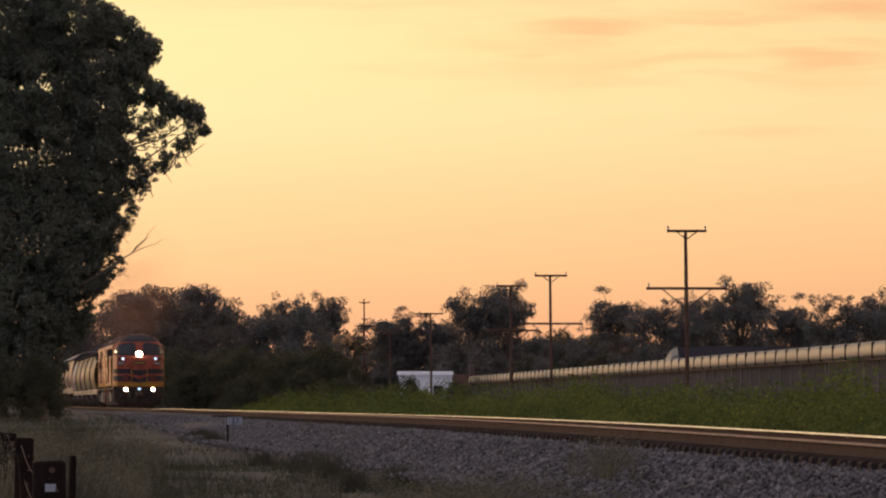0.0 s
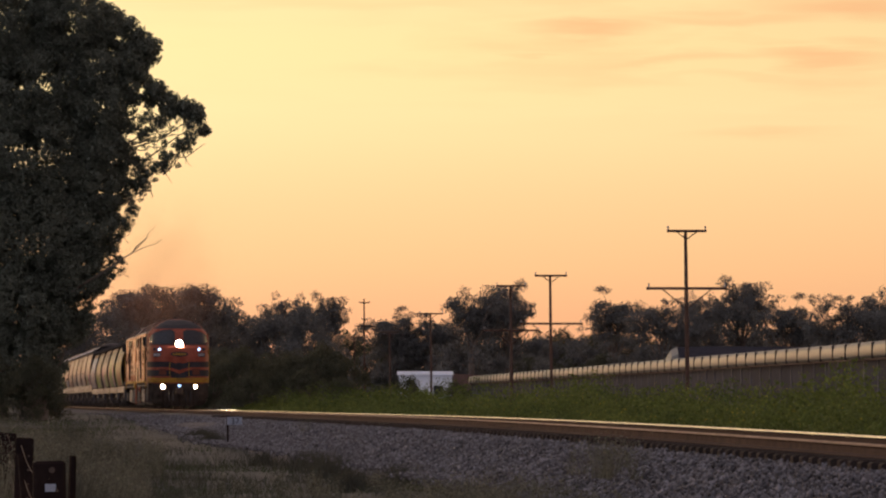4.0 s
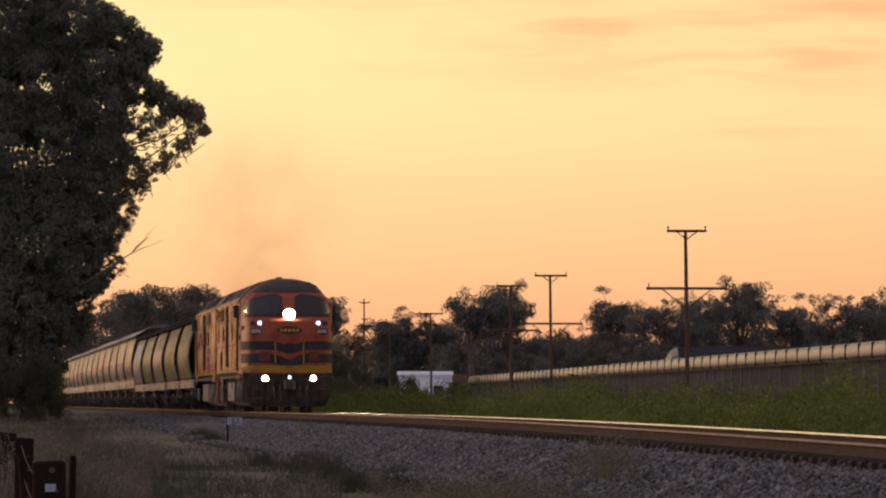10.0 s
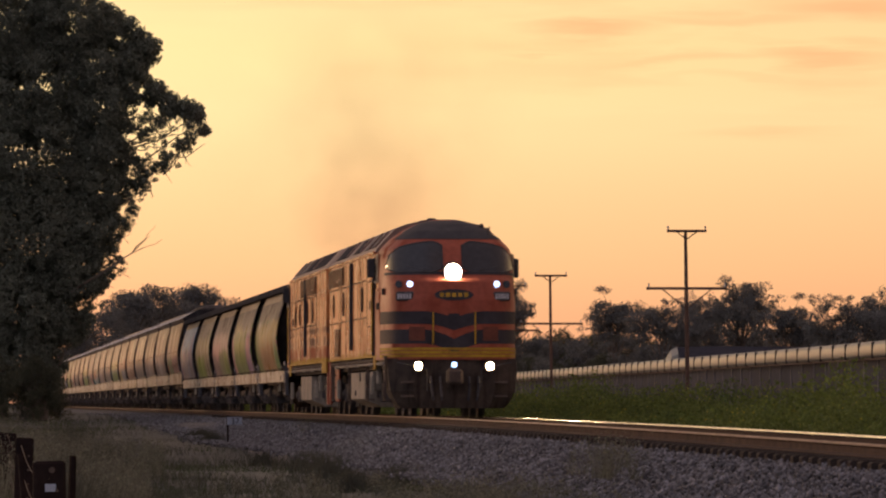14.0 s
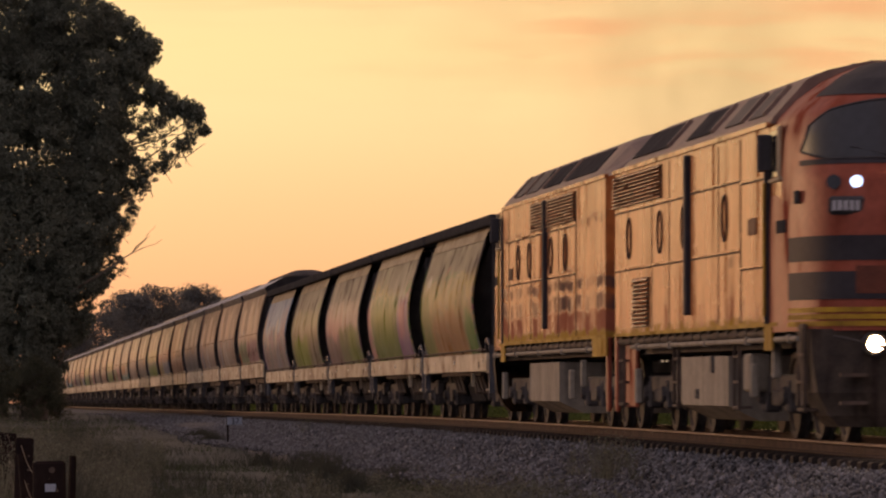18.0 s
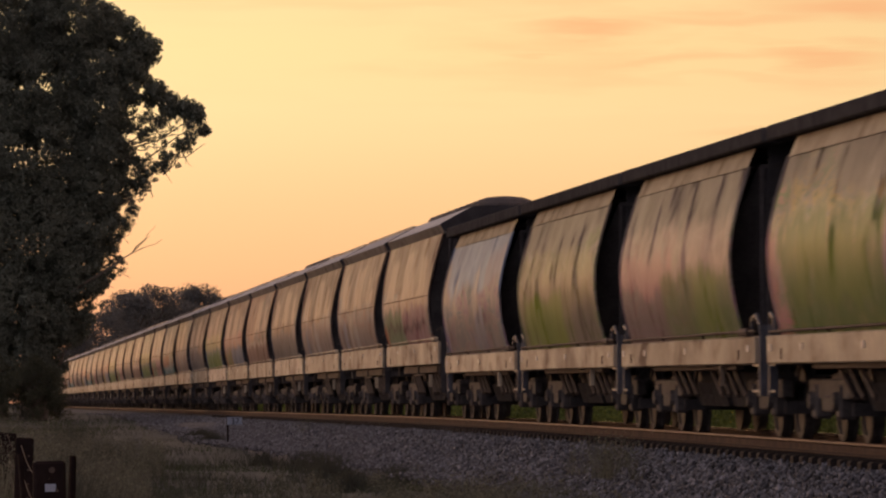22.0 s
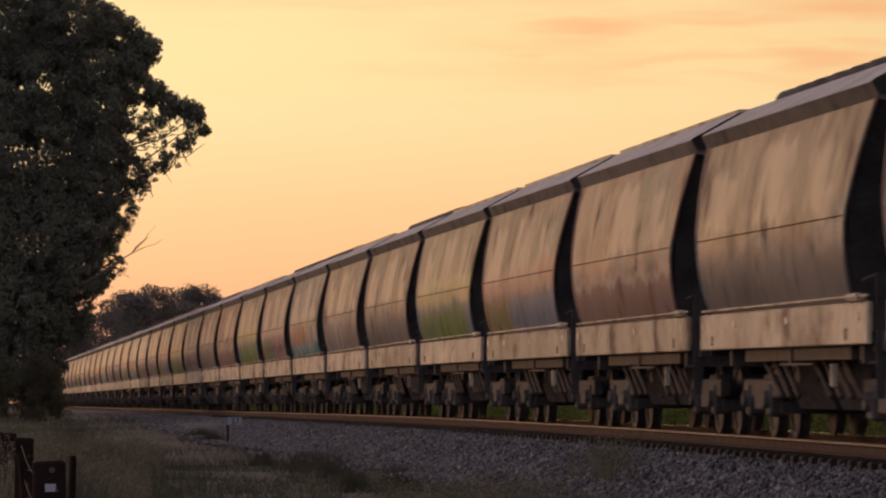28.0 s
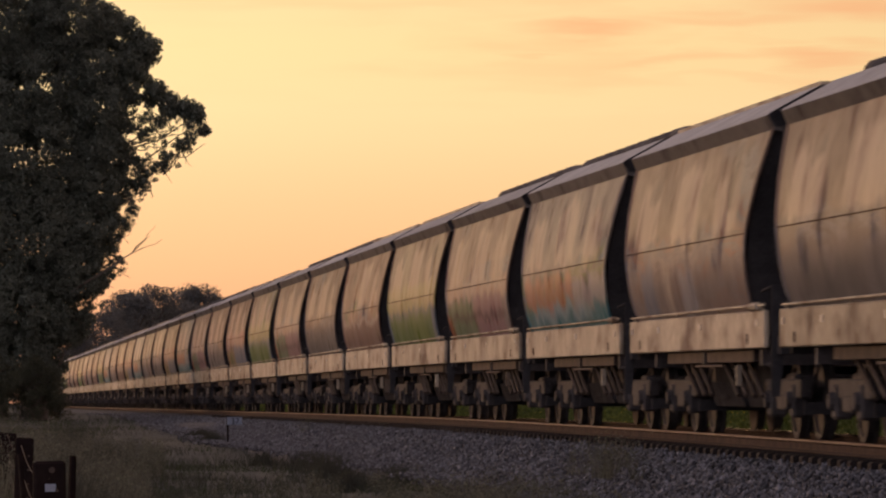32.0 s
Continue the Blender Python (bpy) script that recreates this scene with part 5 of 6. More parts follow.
        if board:
            # a long trough lid with a pale walkway beside it
            bm = BM()
            box(bm, HR + 0.5, HF - 1.2, -0.48, 0.5, 4.04, 4.13, 0.02)
            part("hatch", bm, M["steel_dark"], root, "long dark hatch along the roof")
            bm = BM()
            box(bm, HR + 0.1, HF - 0.1, -0.84, -0.50, 4.025, 4.08)
            part("walkway", bm, M["sill"], root, "pale walkway along the roof")
        else:
            for i in range(9):
                bm = BM()
                x = HR + 0.95 + 1.38 * i
                rings = []
                for r, z in ((0.56, 4.03), (0.56, 4.12), (0.50, 4.19), (0.34, 4.24), (0.12, 4.26)):
                    rings.append([(x + 1.12 * r * math.cos(a), -0.12 + r * math.sin(a), z) for a in np.linspace(0, 2 * math.pi, 17)[:-1]])
                loft(bm, rings, closed=True, cap=True)
                part("hatch", bm, M["steel_dark"], root, "round domed dark roof hatch")
    else:
        bm = BM()
        prof = [(y, z + up) for y, z in ((-1.2, 3.35), (-0.9, 3.42), (0.9, 3.42), (1.2, 3.35))]
        loft(bm, [[(x, y, z) for y, z in prof] for x in (HR - 1.4, HF + 1.2)], cap=True)
        part("roof", bm, M["black_and_shade"], root, "dark flat roof")
        for i, hz in enumerate((0.0, 0.035, 0.0, 0.02, -0.01)):
            bm = BM()
            x = HR + 0.3 + 2.15 * i
            loft(bm, [[(x + d, y, z + up + hz) for y, z in ((-0.95, 3.39), (-0.8, 3.39 + q), (0.7, 3.39 + q), (0.85, 3.39))] for d, q in ((0, 0.03), (0.25, 0.11), (1.5, 0.12), (1.75, 0.03))], closed=True, cap=True)
            part("hatch", bm, M["steel_dark"], root, "long dark roof hatch")
    # hopper chutes, braces and running gear below; chute and pan colour holds the shade
    for x in (-1.9, 1.9):
        bm = BM()
        loft(bm, [[(x - w, -0.9, z), (x + w, -0.9, z), (x + w, 0.9, z), (x - w, 0.9, z)] for z, w in ((1.2, 1.5), (0.60, 0.45), (0.45, 0.45))], closed=True, cap=True)
        part("hopper_chute", bm, M["black_and_shade"], root, "dark discharge hopper")
    for s in (-1, 1):
        for x0, x1 in ((-3.4, -2.2), (-2.7, -1.5), (-2.0, -0.8), (0.4, 1.6), (1.1, 2.3), (1.8, 3.0), (2.5, 3.7)):
            bm = BM()
            rod(bm, (x0, s * 1.22, 0.98), (x1, s * 1.18, 0.50), 0.032, 0.032, 6)
            part("brace", bm, M["brace_brown"], root)
        bm = BM()
        box(bm, -0.9, 1.6, s * 1.38 - 0.015, s * 1.38 + 0.015, 0.85, 0.875)
        part("brake_rod", bm, M["steel_rust"], root)
        bm = BM()
        box(bm, -4.0, 4.0, s * 1.30 - 0.05, s * 1.30 + 0.05, 0.90 + lift * 0.5, 1.04 + lift * 0.5, 0.01)
        part("side_beam", bm, M["steel_rust"], root, "brown beam below the sill")
        bm = BM()
        box(bm, 3.1, 3.19, s * 1.40 - 0.03, s * 1.40 + 0.03, 0.62, 0.86)
        part("label_plate", bm, M["sill"], root, "small pale plate")
    bm = BM()
    box(bm, -6.4, 6.4, -0.35, 0.35, 0.85, 1.1)
    for x in (-5.0, -0.2, 4.9):
        box(bm, x - 0.09, x + 0.09, -1.38, 1.38, 0.86, 1.04)
    part("centre_sill", bm, M["steel_dark"], root)
    for x0, x1 in ((-3.0, -0.25), (0.25, 3.0)):
        bm = BM()
        loft(bm, [[(x, -0.95, 0.66), (x, -0.85, 0.36), (x, 0.85, 0.36), (x, 0.95, 0.66)] for x in (x0, x1)], closed=True, cap=True)
        part("discharge_pan", bm, M["black_and_shade"], root, "grimy, shade-dark discharge pan close above the rails")
    for x in (-6.0, -3.1, 3.1, 6.0):
        bm = BM()
        box(bm, x - 0.04, x + 0.04, -1.05, 1.05, 0.30, 0.44)
        part("brake_beam", bm, M["black_and_shade"], root)
    bm = BM()
    rod(bm, (-0.9, -0.55, 0.75), (0.5, -0.55, 0.75), 0.2, 0.2, 12)
    part("air_tank", bm, M["steel_dark"], root)
    bogie(root, 4.6, 2, 0.46, M["steel_dark"], 1.75, "dark two-axle bogie", 1.0)
    bogie(root, -4.6, 2, 0.46, M["steel_dark"], 1.75, "dark two-axle bogie", 1.0)
    return root


TRAIN = []   # (thing, how far its middle lies behind the front of the train)
OFF_SIDE = track_pose(-900)
TRAIN.append((make_loco("diesel_locomotive", OFF_SIDE, "orange diesel locomotive with black stripes and lit lamps", True), 9.38))
TRAIN.append((make_loco("diesel_locomotive", OFF_SIDE, "second faded orange diesel locomotive coupled back to back with the first", False), 28.35))
W_KINDS = [("grain hopper wagon with a dark rim and streaky gold side", "side_a_gold"), ("grain hopper wagon with a dark rim, green and pink sprayed side", "side_a_green"),
           ("grain hopper wagon with a dark rim and pinkish sprayed side", "side_a_pink"), ("grain hopper wagon with a dark rim and lime sprayed foot", "side_a_lime"),
           ("blue-grey grain hopper wagon with a dark rim and paint streaks", "side_a2"), ("tan grain hopper wagon with green and mauve graffiti, grey roof", "side_b_graffiti"),
           ("tan grain hopper wagon with white drips and grey roof", "side_b_drips"), ("tan grain hopper wagon with a painted-out grey foot", "side_b_grey"),
           ("brown grain hopper wagon with a grey sloping roof", "side_b_brown"), ("tan grain hopper wagon with slate and orange foot", "side_b_slate"),
           ("tan grain hopper wagon with a green sprayed foot", "side_b_green"), ("silvery grain hopper wagon with teal and orange graffiti", "side_b_teal")]
proto = {}
kinds = [0, 1, 2, 3, 4, 5, 6, 6, 7, 8, 9, 10, 7, 6, 11] + [5 + (i * 5 + i // 3) % 7 for i in range(32)]
for i, k in enumerate(kinds):
    if k not in proto:
        lab, paint = W_KINDS[k]
        proto[k] = make_wagon("grain_hopper_wagon", track_pose(-900), lab, k >= 5, M[paint], 0.205 if k < 5 else 0.0, k in (6, 8, 9, 10))
        ob = proto[k]
    else:
        ob = copy_thing(proto[k], track_pose(-900))
    TRAIN.append((ob, 43.95 + 14.13 * i))


def make_smoke():
    """Puffs of exhaust that trail over the train: how far back, height, radius."""
    puffs = []
    for i, (back, z, r) in enumerate(((14, 6.3, 3.2), (22, 7.4, 4.8), (34, 7.8, 5.6), (24, 5.1, 2.5))):
        bm = BM()
        bmesh.ops.create_uvsphere(bm, u_segments=24, v_segments=14, radius=1.0)
        bmesh.ops.delete(bm, geom=[v for v in bm.verts if v.co.x < -0.01], context="VERTS")
        bmesh.ops.scale(bm, vec=(0.9, r, r), verts=bm.verts)
        ob = new("smoke_puff", mesh_of("smoke_puff", bm, M["smoke_thin"] if i < 3 else M["smoke_dark"], True))
        tagged(ob, "thin brown exhaust smoke drifting over the train" if i < 3 else "dark brown exhaust smoke trailing behind the locomotives", "smoke", "exhaust smoke puffs")
        puffs.append((ob, back, z, i))
    return puffs


SMOKE = make_smoke()


def motions():
    for ob, back, z, i in SMOKE:
        walk(ob, [(t, track_pose(lead(t) - back + 1.5 * math.sin(0.5 * t + i), 0.35 * math.sin(0.8 * t + 2 * i), z + 0.3 * math.sin(0.7 * t + 1.3 * i)) @ pose(0, 0, 0, 7.0 * t + 50 * i, 0, 0)) for t in range(0, 33)])
    for ob, back in TRAIN:
        turn = pose(0, 0, 0, 0, 0, 180) if ob is TRAIN[1][0] else Matrix()
        walk(ob, [(t, track_pose(lead(t) - back) @ turn) for t in range(0, 33)])


# ---- trees ----
def ball(rng, n, flat=1.0):
    """Points in a ball, more of them towards its skin."""
    v = rng.normal(size=(n, 3))
    v /= np.linalg.norm(v, axis=1)[:, None]
    v *= (rng.uniform(0.25, 1, n) ** 0.5)[:, None]
    v[:, 2] *= flat
    return v


def limb(bm, rng, p0, p1, r0, r1, bends=4, wander=0.12):
    """A tapered, slightly crooked branch; returns its end."""
    p0, p1 = Vector(p0), Vector(p1)
    last, length = p0, (p1 - p0).length
    for i in range(1, bends + 1):
        k = i / bends
        q = p0.lerp(p1, k) + Vector(rng.normal(size=3)) * wander * length / bends * (1 if i < bends else 0)
        rod(bm, last, q, r0 + (r1 - r0) * (k - 1 / bends), r0 + (r1 - r0) * k, 7)
        last = q
    return last


def big_gum():
    """The tall gum by the line: leafy masses on a thick trunk, and thin outer boughs that carry looser sprays."""
    rng = np.random.default_rng(7)
    root = thing("gum_tree", pose(-16.38, 230, -0.5), "tall dark eucalyptus tree with drooping leaves beside the track", "tree")
    inner = [(-1.2, 15.4, 2.6), (0.0, 12.9, 2.4), (-0.2, 10.0, 2.9), (0.0, 6.9, 2.8), (-0.4, 4.1, 2.1), (-0.4, 1.9, 1.7)]
    outer = [(1.4, 15.5, 1.7), (2.7, 15.3, 1.0), (3.6, 15.0, 0.82), (4.45, 14.45, 0.66), (3.8, 14.0, 0.85), (2.5, 13.6, 1.3), (4.0, 13.0, 0.75), (4.75, 12.65, 0.62), (5.4, 12.2, 0.55), (6.1, 12.05, 0.45), (6.5, 11.9, 0.45), (6.8, 11.2, 0.28), (2.6, 12.0, 1.4), (2.7, 10.4, 1.3), (2.5, 8.9, 1.25), (2.1, 7.2, 1.4), (1.7, 5.5, 1.3), (1.2, 3.6, 1.1)]
    boughs = [(3.2, 8.3, 5.9, 10.7, 0.42), (5.8, 10.5, 6.4, 11.7, 0.36), (3.0, 6.4, 3.9, 8.2, 0.36), (2.2, 4.6, 3.45, 6.1, 0.40), (3.2, 11.4, 5.0, 11.0, 0.40), (3.3, 10.3, 4.7, 9.6, 0.40), (1.5, 2.8, 2.35, 4.6, 0.40), (4.3, 11.8, 5.6, 11.5, 0.34), (3.3, 9.2, 4.4, 8.9, 0.38)]
    bm = BM()
    limb(bm, rng, (0, 0, 0), (0.3, 0.3, 4.0), 0.62, 0.5)
    limb(bm, rng, (-1.6, 1, 0), (-1.2, 1, 9), 0.5, 0.3)
    part("trunk", bm, M["bark"], root, "pale grey-brown double trunk")
    for dx, z, r in inner:
        bm = BM()
        limb(bm, rng, (0.2 + rng.uniform(-0.6, 0.6), rng.uniform(-0.6, 0.6), min(3.8, max(0.8, z - 3))), (dx, rng.uniform(-1, 1), z), 0.16, 0.03, 5, 0.10)
        part("limb", bm, M["bark"], root)
    for dx, z, r in outer:
        bm = BM()
        limb(bm, rng, (dx * 0.5, rng.uniform(-0.4, 0.4), z - 0.3 * dx), (dx, rng.uniform(-0.4, 0.4), z), 0.045, 0.014, 5, 0.16)
        part("limb", bm, M["bark"], root)
    bm = BM()
    limb(bm, rng, (1.6, -1.5, 5.2), (4.0, -1.5, 6.75), 0.05, 0.026, 5, 0.10)
    for q in ((4.95, -1.5, 7.85), (4.7, -1.5, 7.45), (5.2, -1.4, 7.3)):
        limb(bm, rng, (4.0, -1.5, 6.75), q, 0.022, 0.007, 4, 0.14)
    part("branch", bm, M["bark"], root, "bare branch that sticks out of the crown")
    for x0, z0, x1, z1, r in boughs:
        bm = BM()
        limb(bm, rng, (x0 - 0.6, -0.8, z0 - 0.6), (x1, -0.6, z1), 0.036, 0.014, 7, 0.16)
        for _ in range(9):
            u = rng.uniform(0.2, 1.0)
            q = Vector((x0 + (x1 - x0) * u, -0.7, z0 + (z1 - z0) * u))
            limb(bm, rng, q, q + Vector((rng.normal(0.25, 0.25), rng.normal(0, 0.2), rng.normal(0.05, 0.35))), 0.018, 0.006, 3, 0.15)
        part("branch", bm, M["bark"], root, "thin branch at the rim of the crown")
    pts, sizes = [], []

    def tuft(c, rad, k, big=1.0):
        pts.append(ball(rng, k, 0.85) * rng.uniform(0.8, 1.35, (k, 1)) * rad + c)
        sizes.append(rng.uniform(0.07, 0.145, k) * big)

    for dx, z, r in inner + outer:
        deep = min(r, 1.6) * 1.25
        k = int(620 * r * r + 90)
        core = ball(rng, k) * (0.8 * r, 0.8 * deep, 0.8 * r) + (dx, 0, z)
        pts.append(core)
        sizes.append(rng.uniform(0.18, 0.34, k))
        for _ in range(int(25 * r * r + 16 * r)):
            v = rng.normal(size=3)
            v /= np.linalg.norm(v)
            if v[1] > 0.25:
                v[1] = -v[1]
            rad = rng.uniform(0.16, 0.30) * (0.6 + 0.5 * min(r, 1.5))
            c = v * (r - 0.55 * rad, deep, r - 0.55 * rad) + (dx, -0.2, z)
            tuft(c, rad, int(1150 * rad * rad) + 20, 1.25)
    for x0, z0, x1, z1, r in boughs:
        length = math.hypot(x1 - x0, z1 - z0)
        for _ in range(int(30 * length)):
            u = rng.uniform(0, 1)
            c = np.array((x0 + (x1 - x0) * u, -0.7, z0 + (z1 - z0) * u)) + rng.normal(0, 0.5, 3) * r + (0.08, 0, -0.05)
            tuft(c, rng.uniform(0.08, 0.20), int(rng.uniform(25, 75)), 0.9)
    pts, sizes = np.concatenate(pts), np.concatenate(sizes)
    pts[:, 2] += 0.5
    keep = pts[:, 2] > 0.9
    for gx, gz, gr in ((-0.45, 13.43, 0.18), (0.63, 13.36, 0.24), (4.3, 13.3, 0.22), (1.36, 15.62, 0.16), (2.1, 16.2, 0.14), (3.4, 15.4, 0.2), (3.3, 10.6, 0.11), (2.3, 14.5, 0.12), (2.0, 6.3, 0.11)):     # gaps in the crown
        keep &= np.hypot(pts[:, 0] - gx, pts[:, 2] - gz) > gr * rng.uniform(0.5, 1.2, len(pts))
    pts, sizes = pts[keep], sizes[keep]
    part("crown", leaf_mesh("crown", pts, sizes, sizes * 0.45, rng, M["leaf_big"], 0.7), None, root, "dense dark green drooping foliage")
    return root


def far_tree(seed, h, w, style):
    """A distant tree: trunk, limbs and a broken crown of leaf sprays."""
    rng = np.random.default_rng(seed)
    label = {"gum": "distant open-crowned eucalyptus tree against the sunset", "round": "distant dense rounded tree", "bush": "dark rounded bush by the line"}[style]
    root = thing("bush" if style == "bush" else "tree", Matrix(), label, "bush" if style == "bush" else "tree")
    bm = BM()
    top = limb(bm, rng, (0, 0, 0), (rng.uniform(-0.4, 0.4), 0, h * (0.35 if style != "bush" else 0.2)), 0.032 * h, 0.02 * h)
    pts, sizes = [], []
    if style == "gum":
        for _ in range(10):
            a, tilt = rng.uniform(0, 2 * math.pi), rng.uniform(0.1, 0.95)
            tip = np.array((math.cos(a) * w * 0.54 * tilt, math.sin(a) * w * 0.54 * tilt, h * rng.uniform(0.70, 0.84) * (1 - 0.2 * tilt)))
            limb(bm, rng, top, tip, 0.009 * h, 0.003 * h, 5, 0.16)
            for _ in range(7):
                u = rng.uniform(0.55, 1.0)
                c = np.array(top) * (1 - u) + tip * u + rng.normal(0, 0.07, 3) * (w, w, h * 0.5)
                limb(bm, rng, np.array(top) * (1 - u * 0.9) + tip * u * 0.9, c, 0.003 * h, 0.0015 * h, 2, 0.1)
                for _ in range(4):
                    cr = w * rng.uniform(0.028, 0.058)
                    k = int(9500 * (cr / w) ** 1.6)
                    q = ball(rng, k) * (1.35, 1.35, 0.75) * cr * rng.uniform(0.8, 1.3, (k, 1)) + c + rng.normal(0, 0.05, 3) * (w, w, w * 0.5)
                    pts.append(q)
                    sizes.append(rng.uniform(0.5, 1.2, k) * 0.0165 * h)
        for _ in range(26):
            cr, k = w * rng.uniform(0.06, 0.11), 170
            c = np.array((rng.normal(0, 0.25) * w, rng.normal(0, 0.25) * w, h * rng.uniform(0.05, 0.47)))
            pts.append(ball(rng, k) * (1.1, 1.1, 0.9) * cr + c)
            sizes.append(rng.uniform(0.5, 1.3, k) * 0.024 * h)
    for i in range({"gum": 0, "round": 120, "bush": 70}[style]):
        a, u = rng.uniform(0, 2 * math.pi), rng.uniform(0, 1)
        z = h * (0.06 + 0.86 * u)
        r = w / 2 * math.sqrt(max(0.0, 1 - (max(0, u - 0.25) / 0.78) ** 2)) * rng.uniform(0.2, 0.9)
        cr = w * rng.uniform(0.06, 0.125)
        k = int(200 * (cr / (0.1 * w)) ** 1.7)
        c = np.array((r * math.cos(a), r * math.sin(a), z))
        if i % 5 == 0:
            limb(bm, rng, top, c, 0.010 * h, 0.003 * h, 3, 0.14)
        pts.append(ball(rng, k) * rng.uniform(0.85, 1.1, (k, 1)) * (1, 1, 0.8) * cr + c)
        sizes.append(rng.uniform(0.5, 1.2, k) * (0.022 if style == "round" else 0.036) * h)
    pts, sizes = np.concatenate(pts), np.concatenate(sizes)
    pts[:, 2] = np.maximum(pts[:, 2], 0.05)
    part("trunk", bm, M["bark"], root)
    part("crown", leaf_mesh("crown", pts, sizes, sizes * 0.5, rng, M["leaf_bush"] if style == "bush" else M["leaf_far"], 0.3), None, root)
    return root


big_gum()
TREE_KINDS = {"gum": [far_tree(20 + i, 16.0, 12.0, "gum") for i in range(4)], "round": [far_tree(40 + i, 12.0, 10.0, "round") for i in range(3)], "bush": [far_tree(60 + i, 5.0, 6.5, "bush") for i in range(3)]}
used = {"gum": 0, "round": 0, "bush": 0}


def plant(style, x, y, h, w, z=-0.6):
    """Set the next tree of a style at a place, at its own height and width."""
    rng_turn = 47.0 * sum(used.values())
    i = used[style]
    used[style] += 1
    base = TREE_KINDS[style][i % len(TREE_KINDS[style])]
    h0, w0 = {"gum": (16.0, 12.0), "round": (12.0, 10.0), "bush": (5.0, 6.5)}[style]
    ob = base if i < len(TREE_KINDS[style]) else copy_thing(base, Matrix())
    ob.matrix_basis = pose(x, y, z, 0, 0, rng_turn) @ Matrix.Diagonal((w / w0, w / w0, h / h0, 1))


def skyline():
    """Trees across the far side of the fields: (bearing as metres across at 1000 m, distance, height at 1000 m, width at 1000 m)."""
    rows_gum = [(-52, 820, 17, 10), (-43, 800, 18.5, 11), (-26, 760, 19, 8), (-20, 780, 19, 7), (-9, 800, 15, 8), (-2, 800, 16, 9), (5, 740, 20, 11), (11, 745, 21, 9), (30, 800, 18, 10), (38, 780, 18.5, 10), (46, 800, 19, 8),
                (52, 790, 21.5, 11), (60, 780, 17, 9), (71, 760, 19, 10), (77, 770, 20, 10)]
    rows_round = [(-66, 620, 15, 9), (-62, 620, 15, 8), (-58.5, 630, 16.5, 8), (-55, 640, 18.5, 11), (-50.5, 650, 19.5, 12), (-46, 655, 18, 10), (-42.5, 660, 19.5, 11), (-37, 670, 15.5, 11), (-33.5, 680, 14.5, 10), (-30, 660, 14.5, 10), (-24, 640, 16, 8), (-20, 930, 11, 5), (-8, 800, 12, 9), (0, 800, 12, 9), (8, 800, 13, 10),
                  (17, 820, 11, 8), (24, 820, 11, 9), (32, 820, 12, 9), (41, 830, 13, 9), (49, 820, 12.5, 9), (56, 820, 13, 9), (63, 830, 12, 8), (70, 820, 13, 9), (78, 820, 14, 9)]
    rows_bush = [(-44, 520, 6, 8), (-40, 520, 9, 9), (-35, 500, 9.5, 9), (-30, 505, 8, 8), (-26, 500, 9, 9), (-21, 500, 10, 9), (-17, 500, 8, 7), (-33, 430, 5.5, 7), (-24, 425, 6, 7), (-18, 420, 5, 6), (-6, 600, 5, 5),
                 (-80, 560, 8, 9), (-72, 560, 9, 9), (-64, 560, 8, 9), (-57, 545, 9, 9), (-50, 540, 9, 9), (-46, 600, 10, 9), (-38, 600, 9, 9), (-29, 600, 9, 9), (-22, 600, 9, 9), (-13, 800, 5, 7), (15, 780, 8, 9), (20, 790, 7.5, 9), (28, 790, 8, 9), (2, 640, 4, 4)]
    rng = np.random.default_rng(3)
    rows_bush += [(bx + rng.uniform(-1, 1), rng.uniform(840, 900), rng.uniform(9.5, 13.0), 8.5) for bx in np.arange(-15, 82, 3.6)]
    for style, rows in (("gum", rows_gum), ("round", rows_round), ("bush", rows_bush)):
        for bx, y, h, w in rows:
            k = y / 1000
            plant(style, bx * k, y, h * k * (1.27 if style == "gum" else 1.12) + 0.6, w * k * {"gum": 1.55, "round": 1.6, "bush": 1.45}[style])


skyline()
# three unseen gums behind the tall one, added to shade the line at evening
for gx, gy in ((-24.5, 236), (-26.5, 263), (-28.5, 291)):
    plant("gum", gx, gy, 17.0, 9.5, -0.5)
plant("bush", -18.4, 226, 3.2, 4.0, -0.4)
plant("bush", -16.2, 227, 2.6, 2.8, -0.4)
plant("bush", -15.9, 233, 1.8, 1.8, -0.4)


# ---- poles, bunker, house ----
def make_pole(x, y, height, arms, label, turn=4.0):
    root = thing("telegraph_pole", pose(x, y, -0.6, 0, 0, turn), label, "utility pole", "telegraph poles")
    bm = BM()
    rod(bm, (0.07, 0, -0.3), (-0.05, 0, height + 0.6), 0.13, 0.085, 10)
    part("post", bm, M["pole_wood"], root)
    for z, half, brace in arms:
        z += 0.6
        bm = BM()
        box(bm, -half, half, -0.18, -0.06, z - 0.07, z + 0.07, 0.01)
        arm = part("crossarm", bm, M["pole_wood"], root, "wooden crossarm")
        for s in (-1, 1):
            bm = BM()
            rod(bm, (s * half * brace, -0.12, z - 0.05), (0, -0.12, z - half * brace * 0.85), 0.03, 0.03, 5)
            part("brace", bm, M["pole_wood"], arm)
            bm = BM()
            rod(bm, (s * half * 0.94, -0.12, z + 0.06), (s * half * 0.94, -0.12, z + 0.26), 0.03, 0.05, 8)
            part("insulator", bm, M["grey_plate"], arm)


